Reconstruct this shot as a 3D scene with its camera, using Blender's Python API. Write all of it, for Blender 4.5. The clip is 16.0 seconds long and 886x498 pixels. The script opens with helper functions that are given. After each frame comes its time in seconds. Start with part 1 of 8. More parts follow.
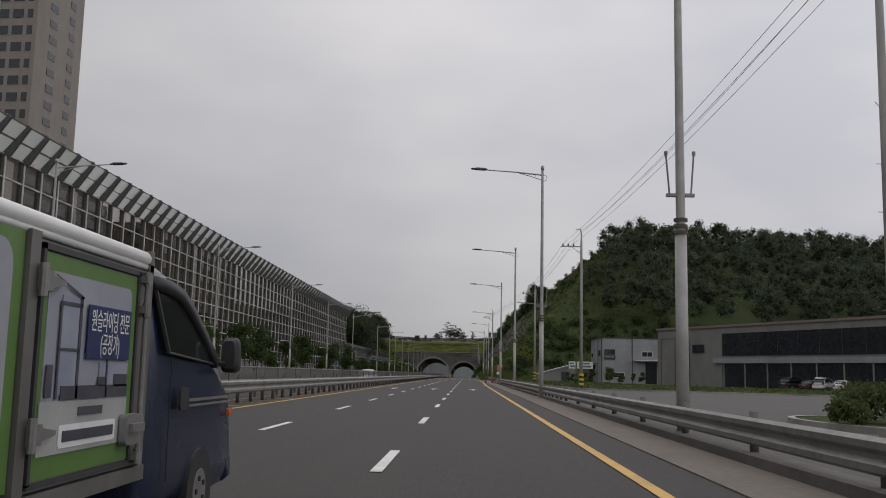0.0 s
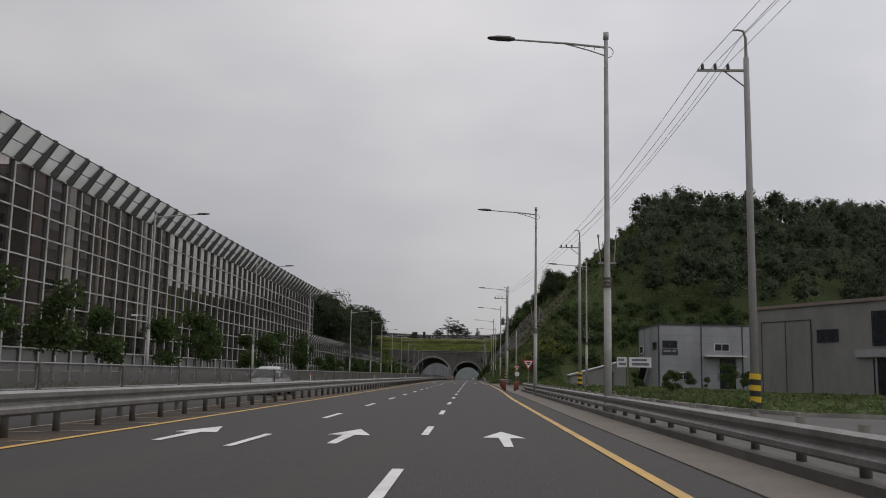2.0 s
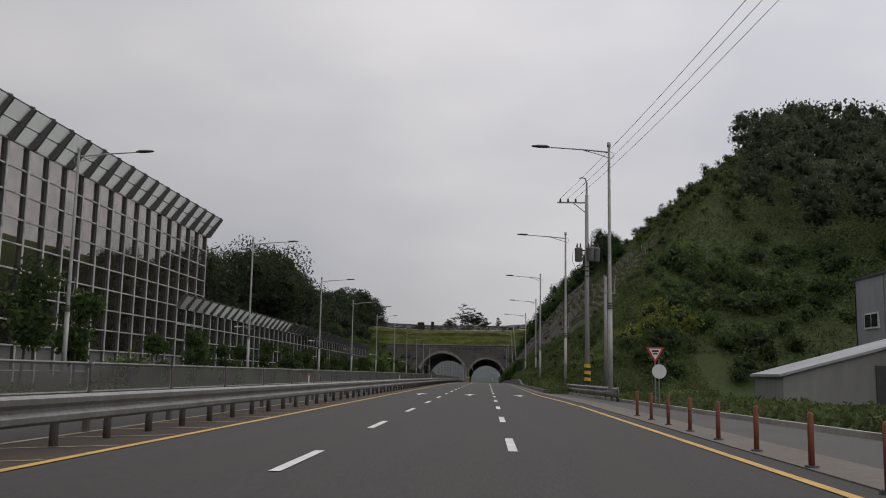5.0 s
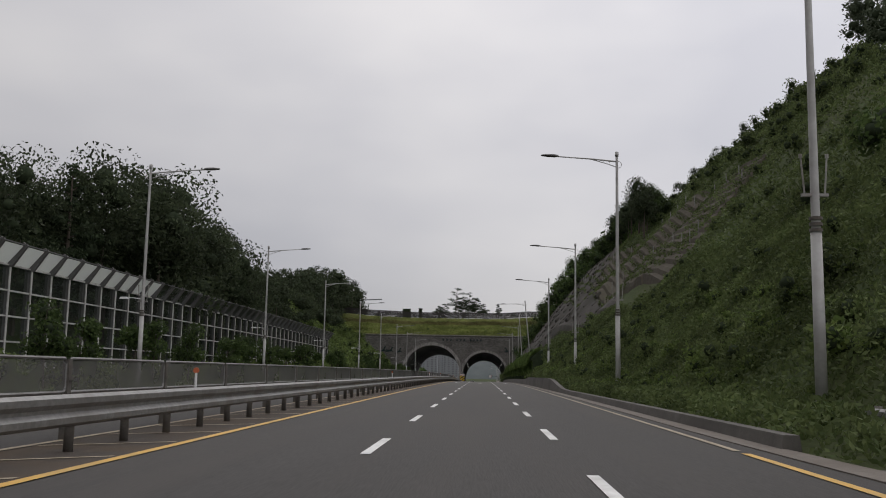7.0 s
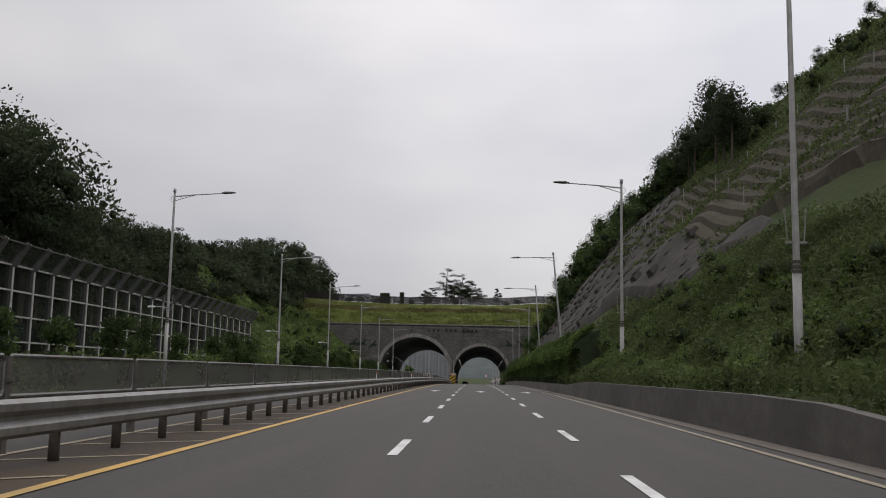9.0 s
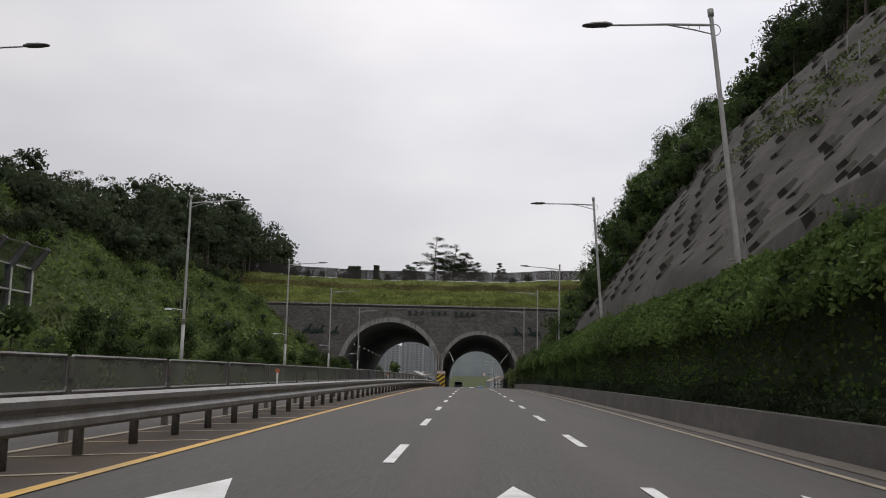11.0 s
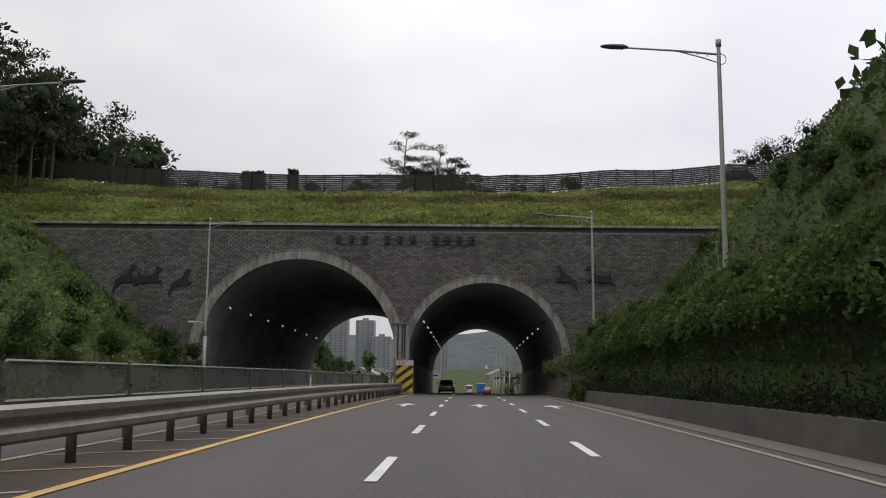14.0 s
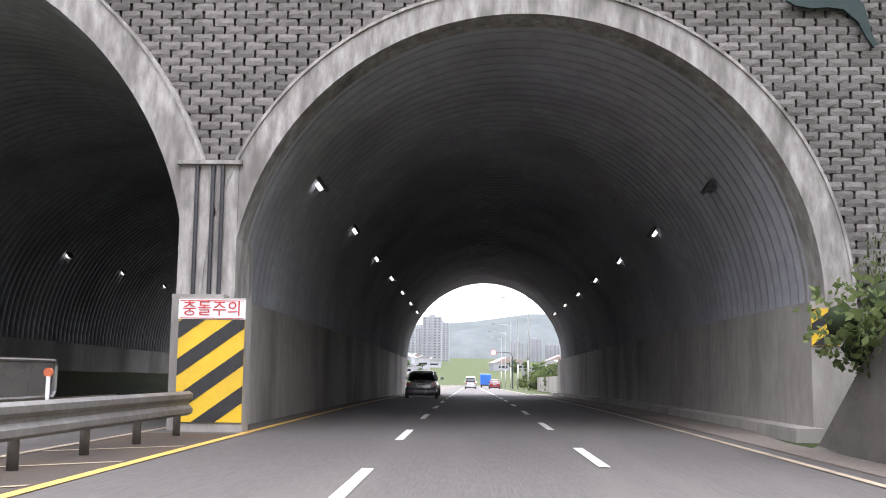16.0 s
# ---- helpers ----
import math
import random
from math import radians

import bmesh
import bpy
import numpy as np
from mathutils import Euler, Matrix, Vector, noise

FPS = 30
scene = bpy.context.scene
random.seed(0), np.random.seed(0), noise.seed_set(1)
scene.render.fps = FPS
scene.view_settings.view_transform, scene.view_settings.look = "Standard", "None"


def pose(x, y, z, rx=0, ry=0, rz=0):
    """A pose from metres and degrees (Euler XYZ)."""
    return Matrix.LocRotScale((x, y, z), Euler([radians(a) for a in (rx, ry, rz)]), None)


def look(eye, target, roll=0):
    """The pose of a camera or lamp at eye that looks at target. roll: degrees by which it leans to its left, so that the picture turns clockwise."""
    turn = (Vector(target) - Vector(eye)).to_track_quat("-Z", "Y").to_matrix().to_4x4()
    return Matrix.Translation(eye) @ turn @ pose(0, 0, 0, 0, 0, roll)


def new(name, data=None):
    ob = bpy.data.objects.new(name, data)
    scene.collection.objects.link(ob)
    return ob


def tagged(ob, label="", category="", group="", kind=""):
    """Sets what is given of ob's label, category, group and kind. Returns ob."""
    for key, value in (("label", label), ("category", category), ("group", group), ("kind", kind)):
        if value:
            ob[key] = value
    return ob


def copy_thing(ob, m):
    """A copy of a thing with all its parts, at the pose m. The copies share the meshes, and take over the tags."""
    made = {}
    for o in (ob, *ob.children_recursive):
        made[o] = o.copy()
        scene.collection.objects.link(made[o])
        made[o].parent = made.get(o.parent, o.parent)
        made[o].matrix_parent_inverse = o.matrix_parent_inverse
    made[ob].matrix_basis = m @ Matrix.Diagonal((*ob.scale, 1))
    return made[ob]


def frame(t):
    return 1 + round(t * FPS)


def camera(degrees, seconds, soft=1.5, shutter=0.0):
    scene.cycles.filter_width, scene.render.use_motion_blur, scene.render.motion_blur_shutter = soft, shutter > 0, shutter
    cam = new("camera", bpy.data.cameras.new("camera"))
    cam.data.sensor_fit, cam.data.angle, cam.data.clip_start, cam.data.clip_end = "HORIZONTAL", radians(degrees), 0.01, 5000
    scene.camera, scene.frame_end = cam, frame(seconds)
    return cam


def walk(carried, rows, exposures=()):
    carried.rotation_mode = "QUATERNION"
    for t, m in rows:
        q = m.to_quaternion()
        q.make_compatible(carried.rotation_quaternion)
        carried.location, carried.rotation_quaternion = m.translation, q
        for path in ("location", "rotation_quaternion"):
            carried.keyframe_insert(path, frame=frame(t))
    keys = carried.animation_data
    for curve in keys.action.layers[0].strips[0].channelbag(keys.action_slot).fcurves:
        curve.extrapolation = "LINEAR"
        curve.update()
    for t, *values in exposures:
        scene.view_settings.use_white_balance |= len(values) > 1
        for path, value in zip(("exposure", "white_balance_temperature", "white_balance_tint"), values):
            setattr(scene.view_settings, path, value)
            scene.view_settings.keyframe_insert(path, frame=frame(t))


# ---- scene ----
cam = camera(51.40, 16.0, soft=1.0)
# seconds, x, y, z, yaw, pitch, roll
ROWS = [
    (0, 0.009, 0.004, 1.2, 1.498, 7.676, -1.209),
    (1, -0.057, 26.472, 1.193, 1.416, 7.75, -1.205),
    (1.5, -0.031, 39.784, 1.186, 1.561, 7.818, -0.856),
    (2, -0.162, 53.062, 1.178, 1.729, 7.761, -1.037),
    (2.5, -0.309, 66.319, 1.169, 2.066, 7.829, -0.998),
    (3, -0.477, 79.566, 1.16, 2.403, 7.802, -0.953),
    (3.5, -0.708, 92.816, 1.152, 2.553, 7.748, -1.153),
    (4, -0.955, 106.117, 1.144, 2.844, 7.794, -0.779),
    (6.5, -2.233, 172.727, 1.111, 2.46, 7.59, -1.471),
    (7, -2.399, 186.038, 1.105, 2.407, 7.551, -1.068),
    (8, -2.705, 212.599, 1.086, 2.235, 7.599, -1.148),
    (9, -2.893, 239.319, 1.055, 2.005, 7.495, -1.182),
    (11.5, -3.006, 306.078, 0.856, 1.715, 7.36, -1.509),
    (12.5, -2.984, 332.836, 0.692, 1.768, 7.44, -1.423),
    (13.5, -2.997, 359.496, 0.458, 1.662, 7.015, -1.037),
    (14, -2.986, 372.821, 0.308, 1.582, 6.979, -0.74),
    (14.5, -2.958, 386.112, 0.133, 1.583, 6.991, -0.945),
    (15, -2.853, 399.463, -0.07, 1.551, 6.824, -0.874),
    (15.5, -2.807, 412.821, -0.305, 1.669, 6.838, -0.712),
    (16, -2.808, 426.072, -0.571, 1.719, 6.303, -0.664),
]
EXPOSURES = [(t, stops, 6500 - 300 * max(0.0, t - 15.0), 11.5 + 4.5 * max(0.0, t - 15.0)) for t, stops in ((0.0, -0.18), (3.5, -0.17), (7.0, 0.0), (9.0, 0.13), (12.0, 0.32), (14.0, 0.38), (15.0, 0.5), (15.5, 1.15), (16.0, 2.6))]
walk(cam, [(t, pose(x, y, z, 90 + pitch, roll, yaw)) for t, x, y, z, yaw, pitch, roll in ROWS], EXPOSURES)

# ---------------------------------------------------------------- world and sun
world = bpy.data.worlds.new("overcast_sky")
scene.world = world
world.use_nodes = True
wt = world.node_tree
wt.nodes.clear()


def wn(kind, **props):
    n = wt.nodes.new(kind)
    for k, v in props.items():
        if k == "operation":
            n.operation = v
        elif k == "blend":
            n.blend_type = v
        elif k == "dtype":
            n.data_type = v
    return n


w_out = wn("ShaderNodeOutputWorld")
w_bg = wn("ShaderNodeBackground")
w_tc = wn("ShaderNodeTexCoord")
w_map = wn("ShaderNodeMapping")
w_map.inputs["Scale"].default_value = (1.0, 1.0, 2.2)
w_map.inputs["Location"].default_value = (0.35, 0.1, 0.0)
w_noise = wn("ShaderNodeTexNoise")
w_noise.inputs["Scale"].default_value = 2.1
w_noise.inputs["Detail"].default_value = 4.0
w_noise.inputs["Roughness"].default_value = 0.45
w_ramp = wn("ShaderNodeValToRGB")
w_ramp.color_ramp.elements[0].position = 0.36
w_ramp.color_ramp.elements[0].color = (0.50, 0.50, 0.53, 1)
w_ramp.color_ramp.elements[1].position = 0.66
w_ramp.color_ramp.elements[1].color = (0.69, 0.675, 0.672, 1)
w_sep = wn("ShaderNodeSeparateXYZ")
w_up = wn("ShaderNodeMapRange")
w_up.inputs["From Min"].default_value = 0.0
w_up.inputs["From Max"].default_value = 1.0
w_up.inputs["To Min"].default_value = 0.80
w_up.inputs["To Max"].default_value = 1.75
w_mul = wn("ShaderNodeVectorMath", operation="SCALE")
w_sky = wn("ShaderNodeTexSky")
w_sky.sky_type = "NISHITA"
w_sky.sun_disc = False
w_sky.sun_elevation = radians(52)
w_sky.sun_rotation = radians(20)
w_skys = wn("ShaderNodeVectorMath", operation="SCALE")
w_skys.inputs["Scale"].default_value = 0.006
w_add = wn("ShaderNodeVectorMath", operation="ADD")
wl = wt.links.new
wl(w_tc.outputs["Generated"], w_map.inputs["Vector"])
wl(w_map.outputs["Vector"], w_noise.inputs["Vector"])
wl(w_noise.outputs["Fac"], w_ramp.inputs["Fac"])
wl(w_tc.outputs["Generated"], w_sep.inputs["Vector"])
wl(w_sep.outputs["Z"], w_up.inputs["Value"])
wl(w_ramp.outputs["Color"], w_mul.inputs[0])
w_east = wn("ShaderNodeMapRange")
w_east.inputs["From Min"].default_value, w_east.inputs["From Max"].default_value = -1.0, 1.0
w_east.inputs["To Min"].default_value, w_east.inputs["To Max"].default_value = 0.55, 1.45
w_both = wn("ShaderNodeMath", operation="MULTIPLY")
wl(w_sep.outputs["X"], w_east.inputs["Value"])
wl(w_east.outputs["Result"], w_both.inputs[0])
wl(w_up.outputs["Result"], w_both.inputs[1])
wl(w_both.outputs["Value"], w_mul.inputs["Scale"])
wl(w_sky.outputs["Color"], w_skys.inputs[0])
wl(w_mul.outputs["Vector"], w_add.inputs[0])
wl(w_skys.outputs["Vector"], w_add.inputs[1])
wl(w_add.outputs["Vector"], w_bg.inputs["Color"])
wl(w_bg.outputs["Background"], w_out.inputs["Surface"])
w_bg.inputs["Strength"].default_value = 1.0

sun_data = bpy.data.lights.new("sun", "SUN")
sun_data.energy = 0.5
sun_data.angle = radians(25)
sun_data.color = (1.0, 0.97, 0.92)
sun = new("sun", sun_data)
sun.matrix_world = look((20, 300, 160), (0, 200, 0))

# ---------------------------------------------------------------- materials


def nodes_of(name):
    m = bpy.data.materials.new(name)
    m.use_nodes = True
    t = m.node_tree
    return m, t, t.nodes["Principled BSDF"]


def surf(name, c1, c2=None, scale=6.0, rough=0.75, metal=0.0, bump=0.0, bump_scale=None, vary="", amount=0.25, stain=None, stain_scale=0.4, stretch=(1, 1, 1), spec=0.5, rough2=None):
    """Two-scale noisy surface: c1 to c2 by fine noise, broad stains, bump; vary: 'object' or 'island' shifts the brightness."""
    m, t, b = nodes_of(name)
    c2 = c2 or tuple(min(1.0, v * 1.25) for v in c1)
    L = t.links.new
    tc = t.nodes.new("ShaderNodeTexCoord")
    mp = t.nodes.new("ShaderNodeMapping")
    mp.inputs["Scale"].default_value = stretch
    L(tc.outputs["Object"], mp.inputs["Vector"])
    n1 = t.nodes.new("ShaderNodeTexNoise")
    n1.inputs["Scale"].default_value = scale
    n1.inputs["Detail"].default_value = 5
    n1.inputs["Roughness"].default_value = 0.62
    L(mp.outputs["Vector"], n1.inputs["Vector"])
    mix = t.nodes.new("ShaderNodeMix")
    mix.data_type = "RGBA"
    mix.inputs["A"].default_value = (*c1, 1)
    mix.inputs["B"].default_value = (*c2, 1)
    rg = t.nodes.new("ShaderNodeMapRange")
    rg.inputs["From Min"].default_value, rg.inputs["From Max"].default_value = 0.32, 0.68
    L(n1.outputs["Fac"], rg.inputs["Value"])
    L(rg.outputs["Result"], mix.inputs["Factor"])
    col = mix.outputs["Result"]
    n2 = t.nodes.new("ShaderNodeTexNoise")
    n2.inputs["Scale"].default_value = stain_scale
    n2.inputs["Detail"].default_value = 3
    L(mp.outputs["Vector"], n2.inputs["Vector"])
    if stain:
        mx = t.nodes.new("ShaderNodeMix")
        mx.data_type = "RGBA"
        r2 = t.nodes.new("ShaderNodeMapRange")
        r2.inputs["From Min"].default_value, r2.inputs["From Max"].default_value = 0.45, 0.72
        r2.inputs["To Max"].default_value = 0.85
        L(n2.outputs["Fac"], r2.inputs["Value"])
        L(r2.outputs["Result"], mx.inputs["Factor"])
        L(col, mx.inputs["A"])
        mx.inputs["B"].default_value = (*stain, 1)
        col = mx.outputs["Result"]
    if vary:
        hs = t.nodes.new("ShaderNodeHueSaturation")
        r3 = t.nodes.new("ShaderNodeMapRange")
        r3.inputs["To Min"].default_value, r3.inputs["To Max"].default_value = 1 - amount, 1 + amount
        if vary == "object":
            src = t.nodes.new("ShaderNodeObjectInfo").outputs["Random"]
        else:
            src = t.nodes.new("ShaderNodeNewGeometry").outputs["Random Per Island"]
        L(src, r3.inputs["Value"])
        L(r3.outputs["Result"], hs.inputs["Value"])
        L(col, hs.inputs["Color"])
        col = hs.outputs["Color"]
    L(col, b.inputs["Base Color"])
    b.inputs["Metallic"].default_value = metal
    b.inputs["Specular IOR Level"].default_value = spec
    r4 = t.nodes.new("ShaderNodeMapRange")
    r4.inputs["To Min"].default_value = max(0.02, rough - 0.1)
    r4.inputs["To Max"].default_value = min(1.0, (rough2 or rough) + 0.1)
    L(n2.outputs["Fac"], r4.inputs["Value"])
    L(r4.outputs["Result"], b.inputs["Roughness"])
    if bump:
        bp = t.nodes.new("ShaderNodeBump")
        bp.inputs["Strength"].default_value = bump
        bp.inputs["Distance"].default_value = 0.02
        src = n1
        if bump_scale:
            src = t.nodes.new("ShaderNodeTexNoise")
            src.inputs["Scale"].default_value = bump_scale
            src.inputs["Detail"].default_value = 4
            L(mp.outputs["Vector"], src.inputs["Vector"])
        L(src.outputs["Fac"], bp.inputs["Height"])
        L(bp.outputs["Normal"], b.inputs["Normal"])
    return m


def leafy(name, c1, c2, amount=0.5):
    m, t, b = nodes_of(name)
    L = t.links.new
    geo = t.nodes.new("ShaderNodeNewGeometry")
    mix = t.nodes.new("ShaderNodeMix")
    mix.data_type = "RGBA"
    mix.inputs["A"].default_value = (*c1, 1)
    mix.inputs["B"].default_value = (*c2, 1)
    L(geo.outputs["Random Per Island"], mix.inputs["Factor"])
    tc = t.nodes.new("ShaderNodeTexCoord")
    n = t.nodes.new("ShaderNodeTexNoise")
    n.inputs["Scale"].default_value = 0.22
    n.inputs["Detail"].default_value = 3
    L(tc.outputs["Object"], n.inputs["Vector"])
    r = t.nodes.new("ShaderNodeMapRange")
    r.inputs["From Min"].default_value, r.inputs["From Max"].default_value = 0.3, 0.7
    r.inputs["To Min"].default_value, r.inputs["To Max"].default_value = 1 - amount, 1 + amount
    L(n.outputs["Fac"], r.inputs["Value"])
    hs = t.nodes.new("ShaderNodeHueSaturation")
    L(mix.outputs["Result"], hs.inputs["Color"])
    L(r.outputs["Result"], hs.inputs["Value"])
    L(hs.outputs["Color"], b.inputs["Base Color"])
    b.inputs["Roughness"].default_value = 0.75
    b.inputs["Specular IOR Level"].default_value = 0.15
    lit = t.nodes.new("ShaderNodeBsdfTranslucent")
    ms = t.nodes.new("ShaderNodeMixShader")
    ms.inputs["Fac"].default_value = 0.38
    L(hs.outputs["Color"], lit.inputs["Color"])
    L(b.outputs["BSDF"], ms.inputs[1])
    L(lit.outputs["BSDF"], ms.inputs[2])
    L(ms.outputs["Shader"], t.nodes["Material Output"].inputs["Surface"])
    return m


def glassy(name, color, clear, rough=0.08, tint=(1, 1, 1)):
    """A pane: clear is the share of light that passes straight through."""
    m, t, b = nodes_of(name)
    L = t.links.new
    b.inputs["Base Color"].default_value = (*color, 1)
    b.inputs["Roughness"].default_value = rough
    tr = t.nodes.new("ShaderNodeBsdfTransparent")
    tr.inputs["Color"].default_value = (*tint, 1)
    ms = t.nodes.new("ShaderNodeMixShader")
    tc = t.nodes.new("ShaderNodeTexCoord")
    n = t.nodes.new("ShaderNodeTexNoise")
    n.inputs["Scale"].default_value = 0.9
    L(tc.outputs["Object"], n.inputs["Vector"])
    r = t.nodes.new("ShaderNodeMapRange")
    r.inputs["To Min"].default_value, r.inputs["To Max"].default_value = max(0, clear - 0.12), min(1, clear + 0.12)
    L(n.outputs["Fac"], r.inputs["Value"])
    L(r.outputs["Result"], ms.inputs["Fac"])
    L(b.outputs["BSDF"], ms.inputs[1])
    L(tr.outputs["BSDF"], ms.inputs[2])
    L(ms.outputs["Shader"], t.nodes["Material Output"].inputs["Surface"])
    return m


def glow(name, color, strength):
    m, t, b = nodes_of(name)
    b.inputs["Base Color"].default_value = (*color, 1)
    b.inputs["Emission Color"].default_value = (*color, 1)
    b.inputs["Emission Strength"].default_value = strength
    return m


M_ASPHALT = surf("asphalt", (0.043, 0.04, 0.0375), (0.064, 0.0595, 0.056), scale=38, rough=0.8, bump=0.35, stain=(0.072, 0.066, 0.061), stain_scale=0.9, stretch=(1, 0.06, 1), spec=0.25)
# Light level put into the colour: road darker at the start, lighter towards tunnel.
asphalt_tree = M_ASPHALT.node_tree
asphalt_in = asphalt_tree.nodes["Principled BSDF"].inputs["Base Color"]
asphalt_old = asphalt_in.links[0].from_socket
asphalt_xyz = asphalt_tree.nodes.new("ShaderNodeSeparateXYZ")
asphalt_gain = asphalt_tree.nodes.new("ShaderNodeMapRange")
asphalt_gain.inputs["From Min"].default_value, asphalt_gain.inputs["From Max"].default_value = 190.0, 320.0
asphalt_gain.inputs["To Min"].default_value, asphalt_gain.inputs["To Max"].default_value = 0.88, 1.48
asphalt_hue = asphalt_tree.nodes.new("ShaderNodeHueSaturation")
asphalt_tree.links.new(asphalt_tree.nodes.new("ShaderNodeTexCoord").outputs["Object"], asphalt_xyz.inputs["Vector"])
asphalt_tree.links.new(asphalt_xyz.outputs["Y"], asphalt_gain.inputs["Value"])
asphalt_tree.links.new(asphalt_gain.outputs["Result"], asphalt_hue.inputs["Value"])
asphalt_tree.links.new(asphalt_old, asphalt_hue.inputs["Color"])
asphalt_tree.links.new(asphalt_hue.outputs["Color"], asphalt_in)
M_ASPHALT_OLD = surf("ramp_asphalt", (0.075, 0.073, 0.069), (0.11, 0.106, 0.1), scale=25, rough=0.85, bump=0.3, stain=(0.085, 0.082, 0.077), stain_scale=0.2, spec=0.25)
M_MEDIAN = surf("median_asphalt", (0.05, 0.043, 0.037), (0.075, 0.063, 0.053), scale=22, rough=0.85, bump=0.3, stain=(0.095, 0.068, 0.045), stain_scale=0.5, spec=0.2)
M_WHITE_LINE = surf("white_road_paint", (0.62, 0.62, 0.60), (0.74, 0.74, 0.72), scale=14, rough=0.6, stain=(0.45, 0.44, 0.42), stain_scale=1.2)
M_YELLOW_LINE = surf("yellow_road_paint", (0.53, 0.31, 0.055), (0.62, 0.37, 0.075), scale=10, rough=0.6, stain=(0.36, 0.25, 0.10), stain_scale=0.8)
M_TAN_LINE = surf("worn_yellow_paint", (0.27, 0.225, 0.155), (0.36, 0.30, 0.21), scale=9, rough=0.7, stain=(0.2, 0.16, 0.12), stain_scale=1.5)
M_GUTTER = surf("gutter_concrete", (0.115, 0.1, 0.083), (0.165, 0.142, 0.12), scale=7, rough=0.88, bump=0.4, stain=(0.12, 0.1, 0.082), stain_scale=0.6)
M_CONCRETE = surf("concrete", (0.29, 0.275, 0.25), (0.38, 0.36, 0.33), scale=4, rough=0.88, bump=0.4, bump_scale=20, stain=(0.13, 0.122, 0.112), stain_scale=0.35, stretch=(1, 1, 0.35))
M_CONCRETE_WALL = surf("wall_concrete", (0.09, 0.083, 0.074), (0.135, 0.125, 0.113), scale=3, rough=0.9, bump=0.4, bump_scale=18, stain=(0.065, 0.06, 0.053), stain_scale=0.35, stretch=(1, 0.45, 0.8))
M_RING = surf("arch_concrete", (0.2, 0.19, 0.175), (0.42, 0.40, 0.375), scale=3.6, rough=0.88, bump=0.4, bump_scale=16, stain=(0.12, 0.112, 0.1), stain_scale=1.3, stretch=(1.8, 1, 0.5))
M_BLOCK = surf("split_face_block", (0.143, 0.135, 0.126), (0.216, 0.205, 0.192), scale=5, rough=0.95, bump=0.9, bump_scale=24, vary="island", amount=0.26, stain=(0.113, 0.105, 0.096), stain_scale=0.3, spec=0.2)
M_BLOCK_PART = surf("split_face_block_part", (0.143, 0.135, 0.126), (0.216, 0.205, 0.192), scale=5, rough=0.95, bump=0.9, bump_scale=24, vary="object", amount=0.26, stain=(0.113, 0.105, 0.096), stain_scale=0.3, spec=0.2)
M_JOINT = surf("block_joint", (0.08, 0.076, 0.07), (0.12, 0.113, 0.105), scale=8, rough=1.0, spec=0.1)
M_LINING = surf("corrugated_steel", (0.28, 0.285, 0.305), (0.37, 0.375, 0.395), scale=2.5, rough=0.6, metal=0.2, stain=(0.21, 0.212, 0.225), stain_scale=0.3)
M_GALV = surf("galvanised_steel", (0.2, 0.197, 0.19), (0.29, 0.285, 0.275), scale=9, rough=0.5, metal=0.55, bump=0.08, stain=(0.18, 0.168, 0.155), stain_scale=1.2)
M_GALV_DULL = surf("dull_galvanised_steel", (0.25, 0.24, 0.225), (0.33, 0.32, 0.30), scale=9, rough=0.6, metal=0.35, stain=(0.2, 0.17, 0.14), stain_scale=1.5)
M_LAMP_POST = surf("grey_painted_post", (0.36, 0.355, 0.34), (0.44, 0.435, 0.42), scale=6, rough=0.55, metal=0.2, stain=(0.28, 0.27, 0.25), stain_scale=1.3)
M_TRANSFORMER = surf("transformer_paint", (0.13, 0.132, 0.13), (0.18, 0.182, 0.18), scale=5, rough=0.55, stain=(0.10, 0.095, 0.088), stain_scale=2.0)
M_POLE = surf("pole_concrete", (0.27, 0.265, 0.25), (0.34, 0.335, 0.32), scale=6, rough=0.85, bump=0.15, stain=(0.21, 0.205, 0.19), stain_scale=1.0, stretch=(1, 1, 0.3))
M_DARK_METAL = surf("dark_metal", (0.045, 0.046, 0.05), (0.07, 0.07, 0.075), scale=8, rough=0.5, metal=0.4)
M_FRAME = surf("barrier_frame_steel", (0.50, 0.495, 0.475), (0.60, 0.595, 0.575), scale=5, rough=0.55, metal=0.3, stain=(0.28, 0.26, 0.24), stain_scale=0.9)
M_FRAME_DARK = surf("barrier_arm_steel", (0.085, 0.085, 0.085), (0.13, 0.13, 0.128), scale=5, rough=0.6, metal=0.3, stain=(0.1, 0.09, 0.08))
M_PANE = glassy("tinted_barrier_pane", (0.03, 0.027, 0.025), 0.74, 0.12, (0.9, 0.87, 0.84))
M_PANE_CLEAR = glassy("clear_barrier_pane", (0.04, 0.045, 0.042), 0.8, 0.15, (0.85, 0.88, 0.85))
M_PANE_DULL = glassy("dull_canopy_pane", (0.10, 0.11, 0.105), 0.5, 0.3, (0.8, 0.82, 0.8))
M_PANE_TOP = glassy("pale_barrier_pane", (0.33, 0.37, 0.335), 0.25, 0.3)
pane_tree = M_PANE_TOP.node_tree
pane_lit = pane_tree.nodes.new("ShaderNodeBsdfTranslucent")
pane_lit.inputs["Color"].default_value = (0.62, 0.65, 0.61, 1)
pane_mix = pane_tree.nodes.new("ShaderNodeMixShader")
pane_mix.inputs["Fac"].default_value = 0.55
pane_old = pane_tree.nodes["Material Output"].inputs["Surface"].links[0].from_socket
pane_tree.links.new(pane_old, pane_mix.inputs[1])
